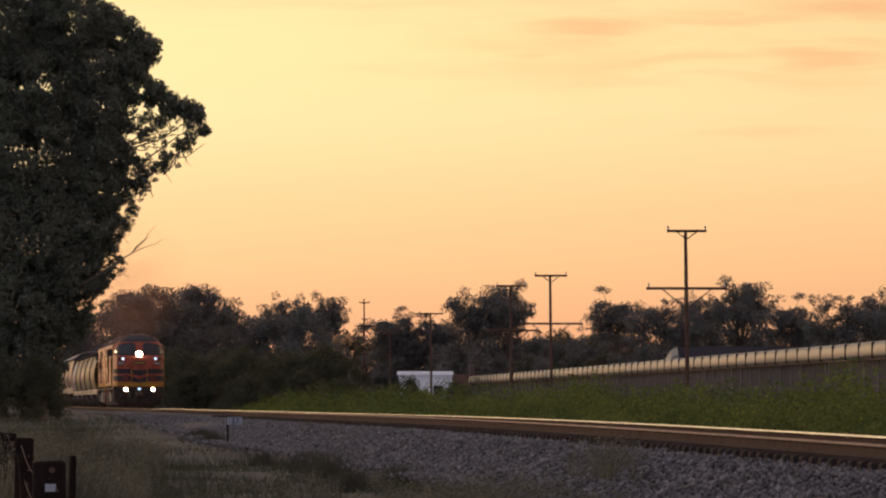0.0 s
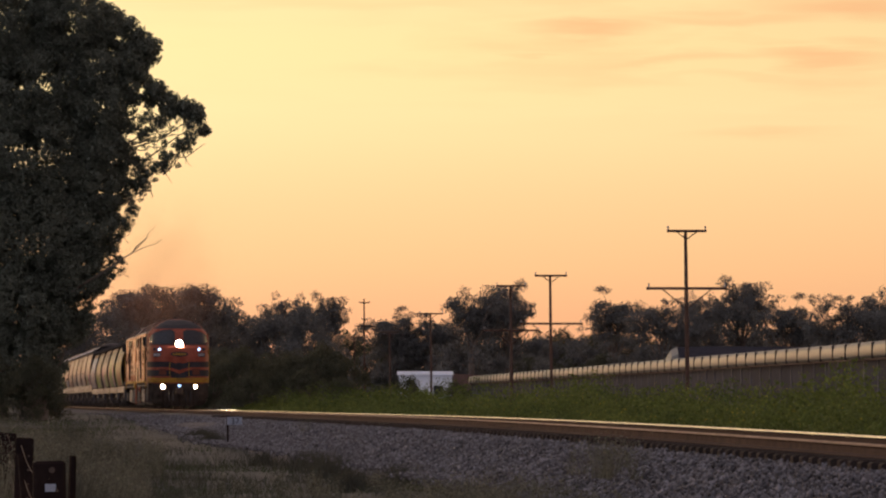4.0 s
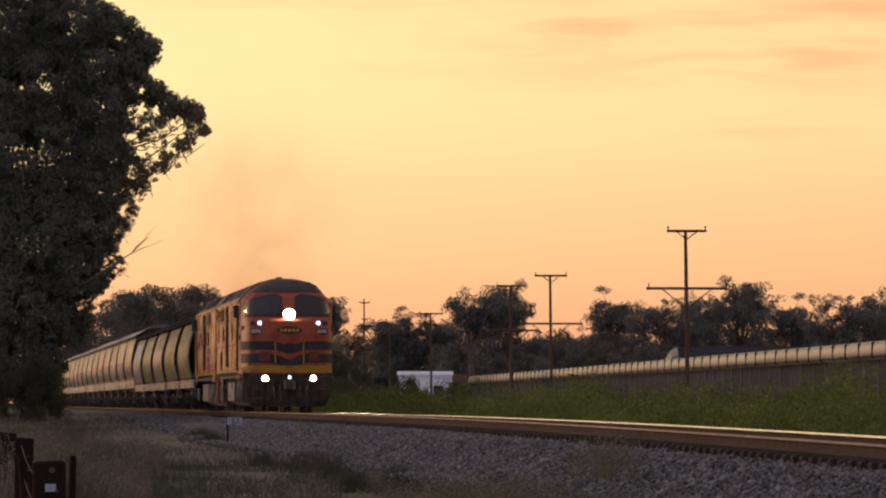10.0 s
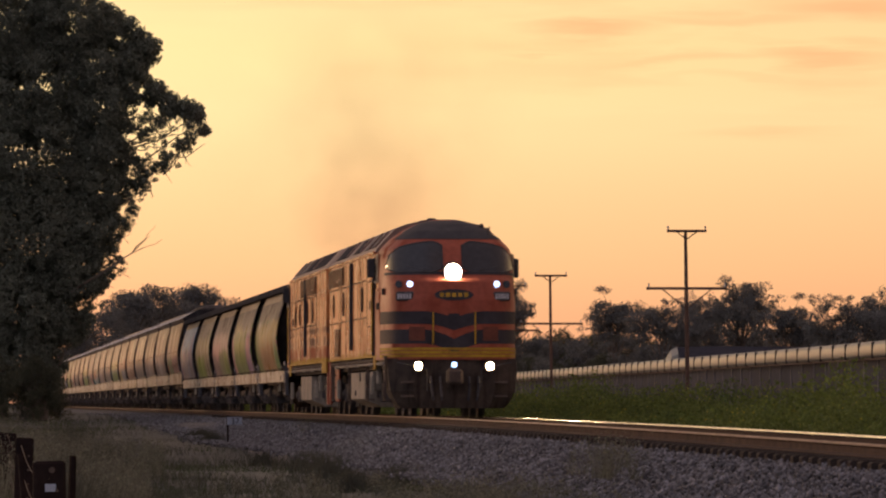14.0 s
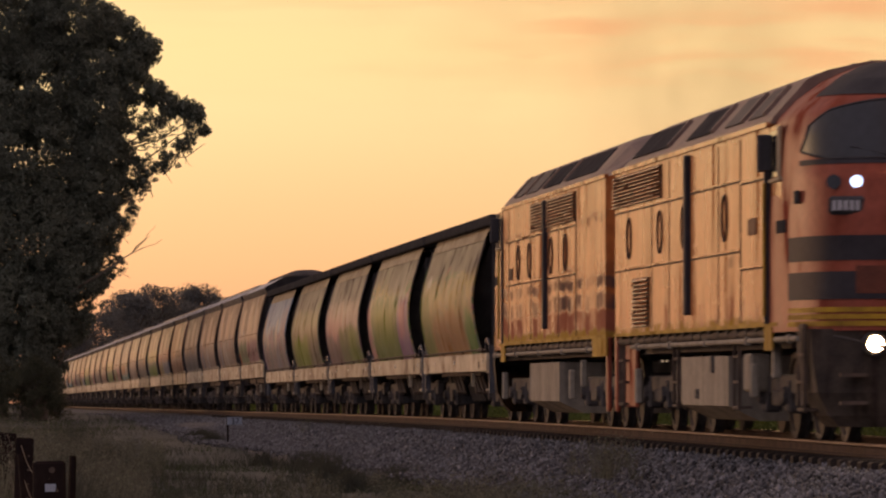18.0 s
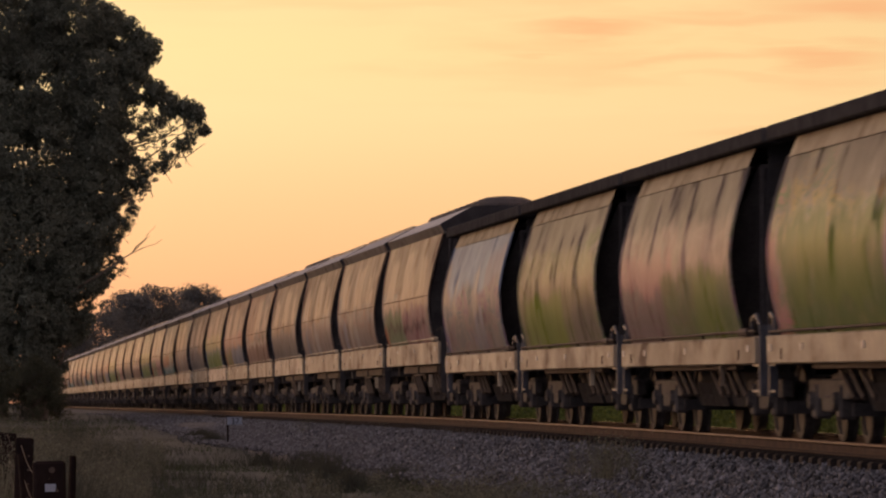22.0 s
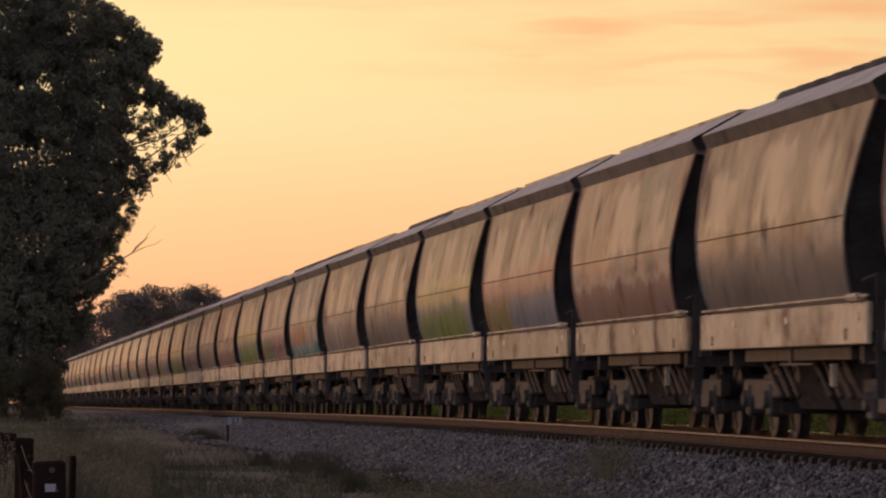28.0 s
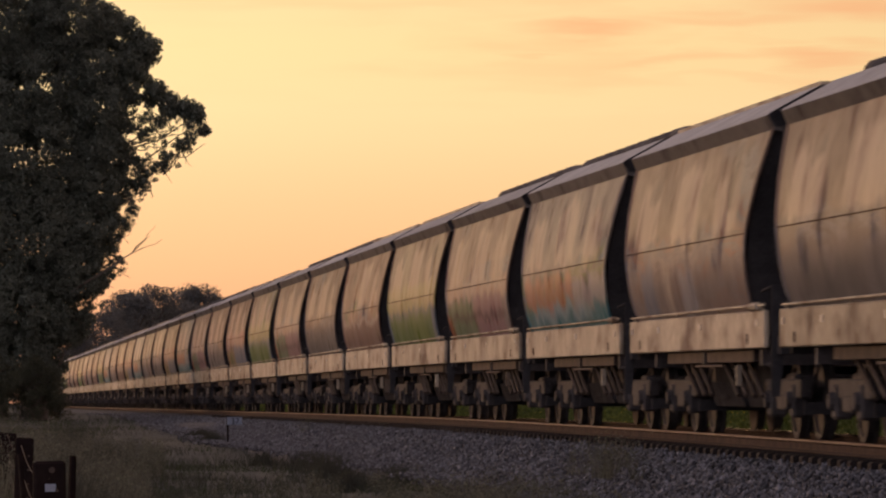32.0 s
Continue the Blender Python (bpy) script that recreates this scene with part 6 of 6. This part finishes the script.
OLD = "old timber telegraph pole with two bare crossarms"
make_pole(12.72, 300, 9.30, [(9.28, 1.04, 0.5), (6.28, 2.12, 0.6)], OLD)
make_pole(7.60, 405, 9.30, [(9.28, 1.15, 0.5), (5.9, 2.25, 0.6)], OLD)
make_pole(5.20, 439, 9.30, [(9.25, 1.15, 0.5), (5.85, 2.2, 0.6)], OLD)
make_pole(-1.20, 572, 9.30, [(9.2, 1.2, 0.5)], "old timber telegraph pole with one crossarm")
make_pole(-6.65, 719, 9.3, [(9.2, 1.2, 0.5)], "old timber telegraph pole with one crossarm")
make_pole(-12.0, 779, 9.3, [(9.2, 1.5, 0.5)], "old timber telegraph pole with one crossarm")
make_pole(-14.6, 909, 9.3, [(9.2, 1.5, 0.5)], "old timber telegraph pole with one crossarm")
make_pole(-10.4, 760, 14.1, [(13.6, 0.7, 0.3), (10.5, 1.3, 0.3), (11.4, 0.4, 0.3)], "tall timber power pole with three crossarms")

BH = math.atan(0.0486)


def make_bunker():
    """Grain bunker: a wall of sheets on galvanised posts, with a cream tarpaulin that bulges between its straps."""
    root = thing("grain_bunker", pose(19.3, 250, -0.6, 0, 0, 90 + math.degrees(BH)), "grain bunker wall with a cream tarpaulin bulging between straps", "grain bunker")
    pitch, n0, n1 = 5.05, -8, 68
    for i in range(n0, n1):
        x0 = i * pitch
        bm = BM()
        prof = [(-0.12, 2.90), (-0.02, 2.94), (0.02, 3.04), (0.02, 3.30), (-0.01, 3.46), (-0.05, 3.56), (-0.14, 3.62), (-0.30, 3.65)]
        rings = []
        for k in np.linspace(0, 1, 7):
            b = math.sin(math.pi * k) ** 0.5
            rings.append([(x0 + 0.12 + k * (pitch - 0.24), y - 0.025 + 0.03 * b, z) for y, z in prof])
        loft(bm, rings)
        part("tarpaulin_panel", bm, M["tarp"], root, smooth=True)
        bm = BM()
        box(bm, x0 - 0.09, x0 + 0.09, -0.14, 0.030, 2.88, 3.60, 0.01)
        part("strap", bm, M["black_and_shade"], root)
        bm = BM()
        box(bm, x0 + 0.07, x0 + pitch - 0.07, -0.36, -0.30, 0.0, 2.84)
        part("wall_sheet", bm, M["bunker_wall"], root)
        bm = BM()
        box(bm, x0 - 0.07, x0 + 0.07, -0.30, -0.235, 0.0, 2.84)
        part("wall_post", bm, M["galvanised"], root)
    bm = BM()
    box(bm, n0 * pitch, n1 * pitch, -0.42, -0.06, 2.82, 2.895)
    part("wall_rail", bm, M["pole_wood"], root, "brown rail along the wall top")
    # tarpaulin slope behind the wall
    bm = BM()
    loft(bm, [[(x, -0.45, 3.1), (x, -3.0, 2.95), (x, -9.0, 2.5), (x, -16.0, 0.2)] for x in np.linspace(n0 * pitch, n1 * pitch, 12)])
    part("grain_cover", bm, M["tarp_dark"], root, "dark tarpaulin over the stored grain")
    bm = BM()
    loft(bm, [[(n1 * pitch + d, -0.3, z) for z in (0.0, 3.3)] for d in (0.0, 0.3)])
    part("end_wall", bm, M["bunker_wall"], root)


make_bunker()


def make_stack():
    """The second, darker covered stack beyond the wall."""
    root = thing("covered_grain_stack", pose(20.6, 520, -0.6), "long dark tarpaulin-covered grain stack with a pale end", "grain stack")
    prof = [(-7, 0), (-5.6, 3.3), (-2.8, 5.4), (0, 6.05), (2.8, 5.4), (5.6, 3.3), (7, 0)]
    bm = BM()
    loft(bm, [[(x, y * k, z * k2) for y, z in prof] for x, k, k2 in ((0.6, 0.98, 0.99), (4, 1, 1), (12, 1, 0.99), (34, 1, 0.96))], cap=True)
    part("cover", bm, M["tarp_dark"], root, "dark tarpaulin")
    bm = BM()
    loft(bm, [[(x, y * k, z * k2) for y, z in prof] for x, k, k2 in ((-0.7, 0.7, 0.45), (-0.5, 0.85, 0.8), (0.0, 0.93, 0.94), (0.59, 0.975, 0.985))], cap=True)
    part("end_cover", bm, M["tarp"], root, "pale end of the cover")


make_stack()


def make_house():
    root = thing("farm_house", pose(-2.0, 660, -0.6), "low white farm building with a rusty red roof", "house")
    bm = BM()
    box(bm, -3.1, 3.05, 0, 7, 0, 4.2)
    part("wall", bm, M["render_white"], root, "bluish-white wall in shade")
    bm = BM()
    loft(bm, [[(-3.3, y, z), (3.2, y, z)] for y, z in ((-0.3, 4.12), (3.5, 4.6), (7.3, 4.12))])
    bmesh.ops.solidify(bm, geom=bm.faces[:], thickness=0.08)
    part("roof", bm, M["render_white"], root, "low white roof")
    bm = BM()
    loft(bm, [[(3.1, y, z), (13.2, y, z2)] for y, z, z2 in ((-3.0, 2.4, 2.2), (2.0, 4.3, 3.8), (7.0, 2.4, 2.2))])
    bmesh.ops.solidify(bm, geom=bm.faces[:], thickness=0.08)
    part("lean_to_roof", bm, M["roof_red"], root, "rusty red iron roof")
    bm = BM()
    box(bm, 3.1, 13.0, -2.4, 6.5, 0, 2.3)
    part("shed_wall", bm, M["bunker_wall"], root)
    for x in (-1.9, 0.9):
        bm = BM()
        box(bm, x, x + 1.1, -0.03, 0.05, 1.6, 2.9)
        part("window", bm, M["glass"], root)


make_house()


# ---- small things on the camera's side ----
def make_posts():
    """Old sleeper posts of a broken fence that runs along the line."""
    rows = [(-6.36, 84.0, 0.26, 1.02, 0), (-4.58, 62.5, 0.20, 1.02, 2), (-2.55, 37.3, 0.21, 0.98, 0)]
    for i, (x, y, w, h, lean) in enumerate(rows):
        lat, s = to_track(x, y)
        g = float(ground_z(lat, s))
        root = thing("fence_post", pose(x, y, g - 0.1, 0, lean, 6), "dark weathered timber fence post in dry grass", "fence post", "fence posts")
        bm = BM()
        box(bm, -w / 2, w / 2, -0.07, 0.07, 0, h + 0.1, 0.018)
        for v in bm.verts:
            v.co += Vector((math.sin(v.co.z * 9 + i), 0, math.sin(v.co.x * 40 + i))) * 0.008
        part("timber", bm, M["post_wood"], root)
        for k in range(4):
            bm = BM()
            rod(bm, (w * 0.2, -0.08, h * (0.45 + 0.15 * k)), (w * 0.2, -0.065, h * (0.45 + 0.15 * k)), 0.012, 0.012, 8)
            part("wire_hole", bm, M["steel_rust"], root)
        if i == 2:
            bm = BM()
            box(bm, -0.035, 0.035, -0.078, -0.071, h - 0.105, h - 0.055)
            part("tag", bm, M["tag"], root, "small white tag")
            bm = BM()
            disc(bm, (0.01, -0.072, h + 0.035), 0.020, (0, -1, 0), 0.006)
            part("knot_hole", bm, M["steel_rust"], root)
    for x, y, h, lean in ((-1.465, 25.5, 0.83, 9), (-1.345, 25.2, 0.775, -3), (-2.45, 37.6, 1.0, 1.5), (-3.52, 49.0, 0.98, -5)):
        lat, s = to_track(x, y)
        g = float(ground_z(lat, s))
        root = thing("star_picket", pose(x, y, g - 0.1, 0, lean, 20), "leaning rusty steel fence picket", "fence picket", "fence pickets")
        bm = BM()
        for a in (0, 2.094, 4.189):
            rod(bm, (0.012 * math.cos(a), 0.012 * math.sin(a), 0), (0.012 * math.cos(a), 0.012 * math.sin(a), h + 0.1), 0.016, 0.014, 6)
        part("picket", bm, M["post_wood"], root)
    # fence wires that sag from post to post
    bm = BM()
    for zz in (0.35, 0.62, 0.86):
        last = None
        for (x, y, w, h, _l) in rows:
            p = Vector((x, y - 0.09, -1.1 + zz * h + 0.05))
            if last is not None:
                for k in range(6):
                    a, b = last.lerp(p, k / 6), last.lerp(p, (k + 1) / 6)
                    a.z -= 0.12 * math.sin(math.pi * k / 6)
                    b.z -= 0.12 * math.sin(math.pi * (k + 1) / 6)
                    rod(bm, a, b, 0.004, 0.004, 4)
            last = p
    wire = new("fence_wire", mesh_of("fence_wire", bm, M["steel_rust"]))
    tagged(wire, "sagging rusty fence wire strung between the posts", "fence wire")


make_posts()


def make_kilometre_post():
    p = on_track(-19.5, -3.0)
    g = float(ground_z(-3.0 * 1.1, -19.5))
    root = thing("kilometre_post", pose(p.x, p.y, g - 0.15, 0, 0, 0), "white distance marker plate with black figures on a thin post", "distance marker", "")
    top = -0.09 - (g - 0.15)
    bm = BM()
    rod(bm, (-0.17, 0.02, 0), (-0.17, 0.02, top + 0.02), 0.03, 0.03, 8)
    part("post", bm, M["post_wood"], root)
    bm = BM()
    box(bm, -0.19, 0.22, -0.015, -0.005, top - 0.21, top, 0.003)
    plate = part("plate", bm, M["enamel_dull"], root, "dull bluish-white enamel plate")
    cu = bpy.data.curves.new("figures", "FONT")
    cu.body, cu.size, cu.align_x, cu.extrude = "37", 0.24, "CENTER", 0.003
    ob = new("figures_source", cu)
    dg = bpy.context.evaluated_depsgraph_get()
    me = bpy.data.meshes.new_from_object(ob.evaluated_get(dg))
    bpy.data.objects.remove(ob)
    me.materials.clear()
    me.materials.append(M["black"])
    fig = part("figures", me, None, plate, "black figures")
    fig.matrix_basis = pose(0.03, -0.021, top - 0.19, 90, 0, 0)


make_kilometre_post()


# ---- plants along the ground ----
def blades(name, x, y, z, h, w, rng, material, lean=0.35):
    """Grass: one narrow triangle a blade."""
    n = len(x)
    a = rng.uniform(0, 2 * math.pi, n)
    d = np.stack([np.cos(a), np.sin(a), np.zeros(n)], 1) * (w / 2)[:, None]
    c = np.stack([x, y, z], 1)
    t = c + np.stack([rng.normal(0, lean, n) * h, rng.normal(0, lean, n) * h, h], 1)
    v = np.stack([c - d, c + d, t], 1).reshape(-1, 3)
    return bulk(name, v, np.arange(3 * n).reshape(n, 3), material)


def patch_noise(x, y, k):
    return (np.sin(x * 0.9 * k + 1.3 * np.sin(y * 0.31 * k)) + np.sin(y * 0.53 * k + 1.7 * np.sin(x * 0.47 * k)) + np.sin((x + y) * 1.3 * k)) / 3


def field_grass():
    rng = np.random.default_rng(11)
    n = 420000
    y = 22 * (260 / 22) ** rng.uniform(0, 1, n)
    x = rng.uniform(-0.085, 0.075, n) * y
    lat, s = to_track(x, y)
    keep = (lat < -2.7 + rng.normal(0, 0.45, n)) & (lat > -60)
    x, y, lat, s = x[keep], y[keep], lat[keep], s[keep]
    p = patch_noise(x, y, 1.0)
    thin = rng.uniform(0, 1, len(x)) < np.clip(0.62 + 0.5 * p - 0.42 * np.clip((lat + 6.2) / 1.2, 0, 1), 0.10, 1)
    x, y, lat, s, p = x[thin], y[thin], lat[thin], s[thin], p[thin]
    z = ground_z(lat, s) - 0.03
    left = np.clip((-lat - 6) / 4, 0, 1)
    h = rng.uniform(0.06, 0.22, len(x)) * (0.8 + 0.5 * p + 0.5 * left)
    w = np.clip(0.003 + 0.00011 * y, 0.005, 0.04) * rng.uniform(0.7, 1.3, len(x))
    green = rng.uniform(0, 1, len(x)) < np.clip(0.35 - 0.6 * patch_noise(x + 9, y, 0.6), 0.05, 0.8)
    for sel, mat, label in ((green, "grass_green", "short green grass among dry tufts"), (~green, "grass_dry", "dry straw-coloured grass tufts")):
        tagged(new("grass", blades("grass", x[sel], y[sel], z[sel], h[sel], w[sel], rng, M[mat])), label, "grass", kind="stuff")


field_grass()


def verge_weeds():
    """Rank green weeds with yellow flowers on the far verge."""
    rng = np.random.default_rng(23)
    n = 3000
    s = rng.uniform(-168, 80, n)
    lat = 3.3 + 11 * rng.uniform(0, 1, n) ** 1.3
    pat = patch_noise(s * 0.5, lat * 0.8, 1.0)
    top = 0.34 + 0.55 * patch_noise(s * 0.11 + 2.2, lat * 0.4, 1.0) + 0.20 * pat
    top += 0.52 * smooth01((s - 26) / 6) - 0.26 * smooth01((s - 0) / 5) * smooth01((28 - s) / 5) + 0.10
    for _ in range(55):     # rank mounds
        ms, ml, mr = rng.uniform(-165, 80), rng.uniform(4.5, 11), rng.uniform(1.2, 3.0)
        top += rng.uniform(0.15, 0.40) * np.exp(-((s - ms) / (1.6 * mr)) ** 2 - ((lat - ml) / mr) ** 2)
    h = np.clip((top + 0.42) * (0.55 + 0.45 * smooth01((lat - 3.0) / 3.5)) * rng.uniform(0.40, 1.18, n) * (0.72 + 0.28 * smooth01((s + 220) / 90)), 0.25, 1.9)
    P, S, F = [], [], []
    for i in range(n):
        k = 140
        b = to_world(lat[i], s[i], float(ground_z(lat[i], s[i])))
        u = rng.uniform(0, 1, k)
        r = (0.18 + 0.42 * np.sin(np.pi * np.clip(u * 0.9 + 0.08, 0, 1))) * h[i]
        a = rng.uniform(0, 2 * math.pi, k)
        q = np.stack([np.cos(a) * r * rng.uniform(0.2, 1, k), np.sin(a) * r * rng.uniform(0.2, 1, k), u * h[i]], 1) + b
        P.append(q)
        S.append(rng.uniform(0.03, 0.088, k) * (0.8 + 0.4 * h[i]))
        if pat[i] > 0.05:
            m = rng.integers(1, 4)
            F.append(np.stack([rng.normal(0, 0.22, m) * h[i], rng.normal(0, 0.22, m) * h[i], h[i] * rng.uniform(0.75, 1.08, m)], 1) + b)
    P, S = np.concatenate(P), np.concatenate(S)
    tagged(new("weeds", leaf_mesh("weeds", P, S, S * 0.62, rng, M["weed"], -0.4)), "rank green weeds along the far verge", "weeds", kind="stuff")
    F = np.concatenate(F)
    fs = rng.uniform(0.022, 0.045, len(F))
    tagged(new("flowers", leaf_mesh("flowers", F, fs, fs * 0.8, rng, M["flower"])), "small yellow flowers on the weeds", "flowers", kind="stuff")


verge_weeds()


def tussocks():
    """Taller dead tussocks at the foot of the ballast and by the fence."""
    rng = np.random.default_rng(31)
    spots = [(-3.2, -28, 0.42), (-3.0, -40, 0.35), (-3.5, 20, 0.5), (-3.6, 26, 0.55), (-3.7, 32, 0.6), (-4.2, 38, 0.5), (-3.4, 44, 0.5), (-4.6, 50, 0.45), (-3.9, 12, 0.4), (-7.8, 30, 0.7), (-8.6, 44, 0.8), (-9.2, 58, 0.9), (-8.0, 0, 0.8),
             (-7.4, -20, 0.8), (-9.4, 72, 0.8), (-9.0, 86, 0.7)]
    X, Y, Z, H, W = [], [], [], [], []
    for lat, s, h in spots:
        b = to_world(lat, s, float(ground_z(lat, s)))
        k = 700
        r, a = np.abs(rng.normal(0, 0.32, k)), rng.uniform(0, 2 * math.pi, k)
        X.append(b[0] + r * np.cos(a)), Y.append(b[1] + 2.4 * r * np.sin(a)), Z.append(np.full(k, b[2] - 0.03))
        H.append(h * rng.uniform(0.5, 1.1, k) * np.exp(-r * 0.6)), W.append(rng.uniform(0.008, 0.022, k))
    me = blades("tussocks", *(np.concatenate(q) for q in (X, Y, Z, H, W)), rng, M["grass_dry"], 0.3)
    tagged(new("tussocks", me), "dead straw-coloured grass tussocks by the line", "grass tussocks", kind="stuff")


tussocks()


def dry_weeds():
    """Dead branching weeds: thin stems with twigs and shrivelled leaves. Bearing range at 1000 m, distance range, height at both ends, count."""
    rng = np.random.default_rng(47)
    X, Y, Z, H, W, P = [], [], [], [], [], []
    for b0, b1, y0, y1, h0, h1, count in ((-79, -52, 66, 100, 1.12, 0.55, 150), (-79, -48, 100, 150, 1.0, 0.45, 150), (-10, 34, 58, 76, 0.52, 0.50, 120), (-60, -8, 60, 92, 0.25, 0.38, 60), (-26, -17, 138, 150, 0.5, 0.5, 9), (-15, -9, 120, 128, 0.4, 0.4, 5)):
        for _ in range(count):
            u, y = rng.uniform(0, 1), rng.uniform(y0, y1)
            x = (b0 + (b1 - b0) * u) * y / 1000
            lat, s = to_track(x, y)
            g = float(ground_z(min(lat, -3.31), s)) if lat < -2.9 else -0.62
            h = (h0 + (h1 - h0) * u) * rng.uniform(0.6, 1.08)
            k = 26
            X.append(x + rng.normal(0, 0.06, k)), Y.append(y + rng.normal(0, 0.1, k)), Z.append(np.full(k, g - 0.02))
            H.append(h * rng.uniform(0.45, 1.0, k)), W.append(rng.uniform(0.006, 0.011, k))
            q = rng.normal(0, 1, (150, 3)) * (0.17 * h, 0.2 * h, 0.24 * h) + (x, y, g + 0.60 * h)
            q[:, 2] = np.clip(q[:, 2], g, g + 1.1 * h)
            P.append(q)
    tagged(new("dry_weeds", blades("dry_weeds", *(np.concatenate(q) for q in (X, Y, Z, H, W)), rng, M["weed_dry"], 0.28)), "dead grey-brown weed stems by the broken fence", "weeds", kind="stuff")
    P = np.concatenate(P)
    fs = rng.uniform(0.018, 0.050, len(P))
    tagged(new("dry_weed_leaves", leaf_mesh("dry_weed_leaves", P, fs, fs * 0.4, rng, M["weed_dry"])), "shrivelled grey-green leaves and seed heads on the weeds", "weeds", kind="stuff")


dry_weeds()


# ---- sleepers and stones, last ----
def make_sleepers():
    bm = BM()
    for x0, x1 in ((-0.11, 0.11),):
        loft(bm, [[(-0.125, y, -0.38), (-0.115, y, z), (0.115, y, z), (0.125, y, -0.38)] for y, z in ((-1.33, -0.165), (-1.30, -0.148), (1.25, -0.148), (1.27, -0.17))], cap=True)
    me = mesh_of("sleeper", bm, M["sleeper"])
    for i in range(230):
        ob = part("sleeper", me, None, TRACK)
        ob.matrix_basis = track_pose(-70 + 0.68 * i)


make_sleepers()


def make_stones():
    rng = np.random.default_rng(5)
    n = 95000
    u = rng.uniform(0, 1, n)
    s = 92 - 250 * u ** 1.25
    lat = -1.30 - (1.75 + 0.25 * (s < -10)) * rng.uniform(0, 1, n) - np.abs(rng.normal(0, 0.30, n))
    prof = np.interp(-lat, [1.28, 1.36, 1.75, 2.9, 3.3], [-0.236, -0.24, -0.285, -0.80, -1.02])
    foot = np.maximum(-0.80, ground_z(np.full(n, -3.045), s) - 0.08)
    prof = np.where(lat < -1.75, -0.27 + (foot + 0.27) * np.clip((-lat - 1.75) / 1.15, 0, 1), prof)
    zz = np.maximum(prof + np.array([dip(v) for v in s]), ground_z(lat, s) + 0.015)
    zz = zz + rng.uniform(-0.02, 0.025, n)
    c = to_world(lat, s, zz)
    octa = np.array([(1, 0, 0), (-1, 0, 0), (0, 1, 0), (0, -1, 0), (0, 0, 1), (0, 0, -1)], float)
    r = (0.016 + 0.024 * rng.uniform(0, 1, n) ** 1.6) * (1 + 0.4 * u)
    v = (octa[None] * rng.uniform(0.55, 1.3, (n, 6, 1)) + rng.normal(0, 0.25, (n, 6, 3))) * r[:, None, None]
    a, b = rng.uniform(0, 6.28, n), rng.uniform(0, 6.28, n)
    ca, sa, cb, sb = np.cos(a), np.sin(a), np.cos(b), np.sin(b)
    x, y, z = v[..., 0], v[..., 1], v[..., 2]
    x, y = ca[:, None] * x - sa[:, None] * y, sa[:, None] * x + ca[:, None] * y
    y, z = cb[:, None] * y - sb[:, None] * z, sb[:, None] * y + cb[:, None] * z
    v = np.stack([x, y, z], -1) + c[:, None]
    tris = np.array([(0, 2, 4), (2, 1, 4), (1, 3, 4), (3, 0, 4), (2, 0, 5), (1, 2, 5), (3, 1, 5), (0, 3, 5)])
    f = (tris[None] + 6 * np.arange(n)[:, None, None]).reshape(-1, 3)
    ob = part("ballast_stones", bulk("ballast_stones", v.reshape(-1, 3), f, M["stone"]), None, TRACK, "loose grey crushed stones on the ballast shoulder")
    tagged(ob, kind="stuff")


make_stones()

motions()
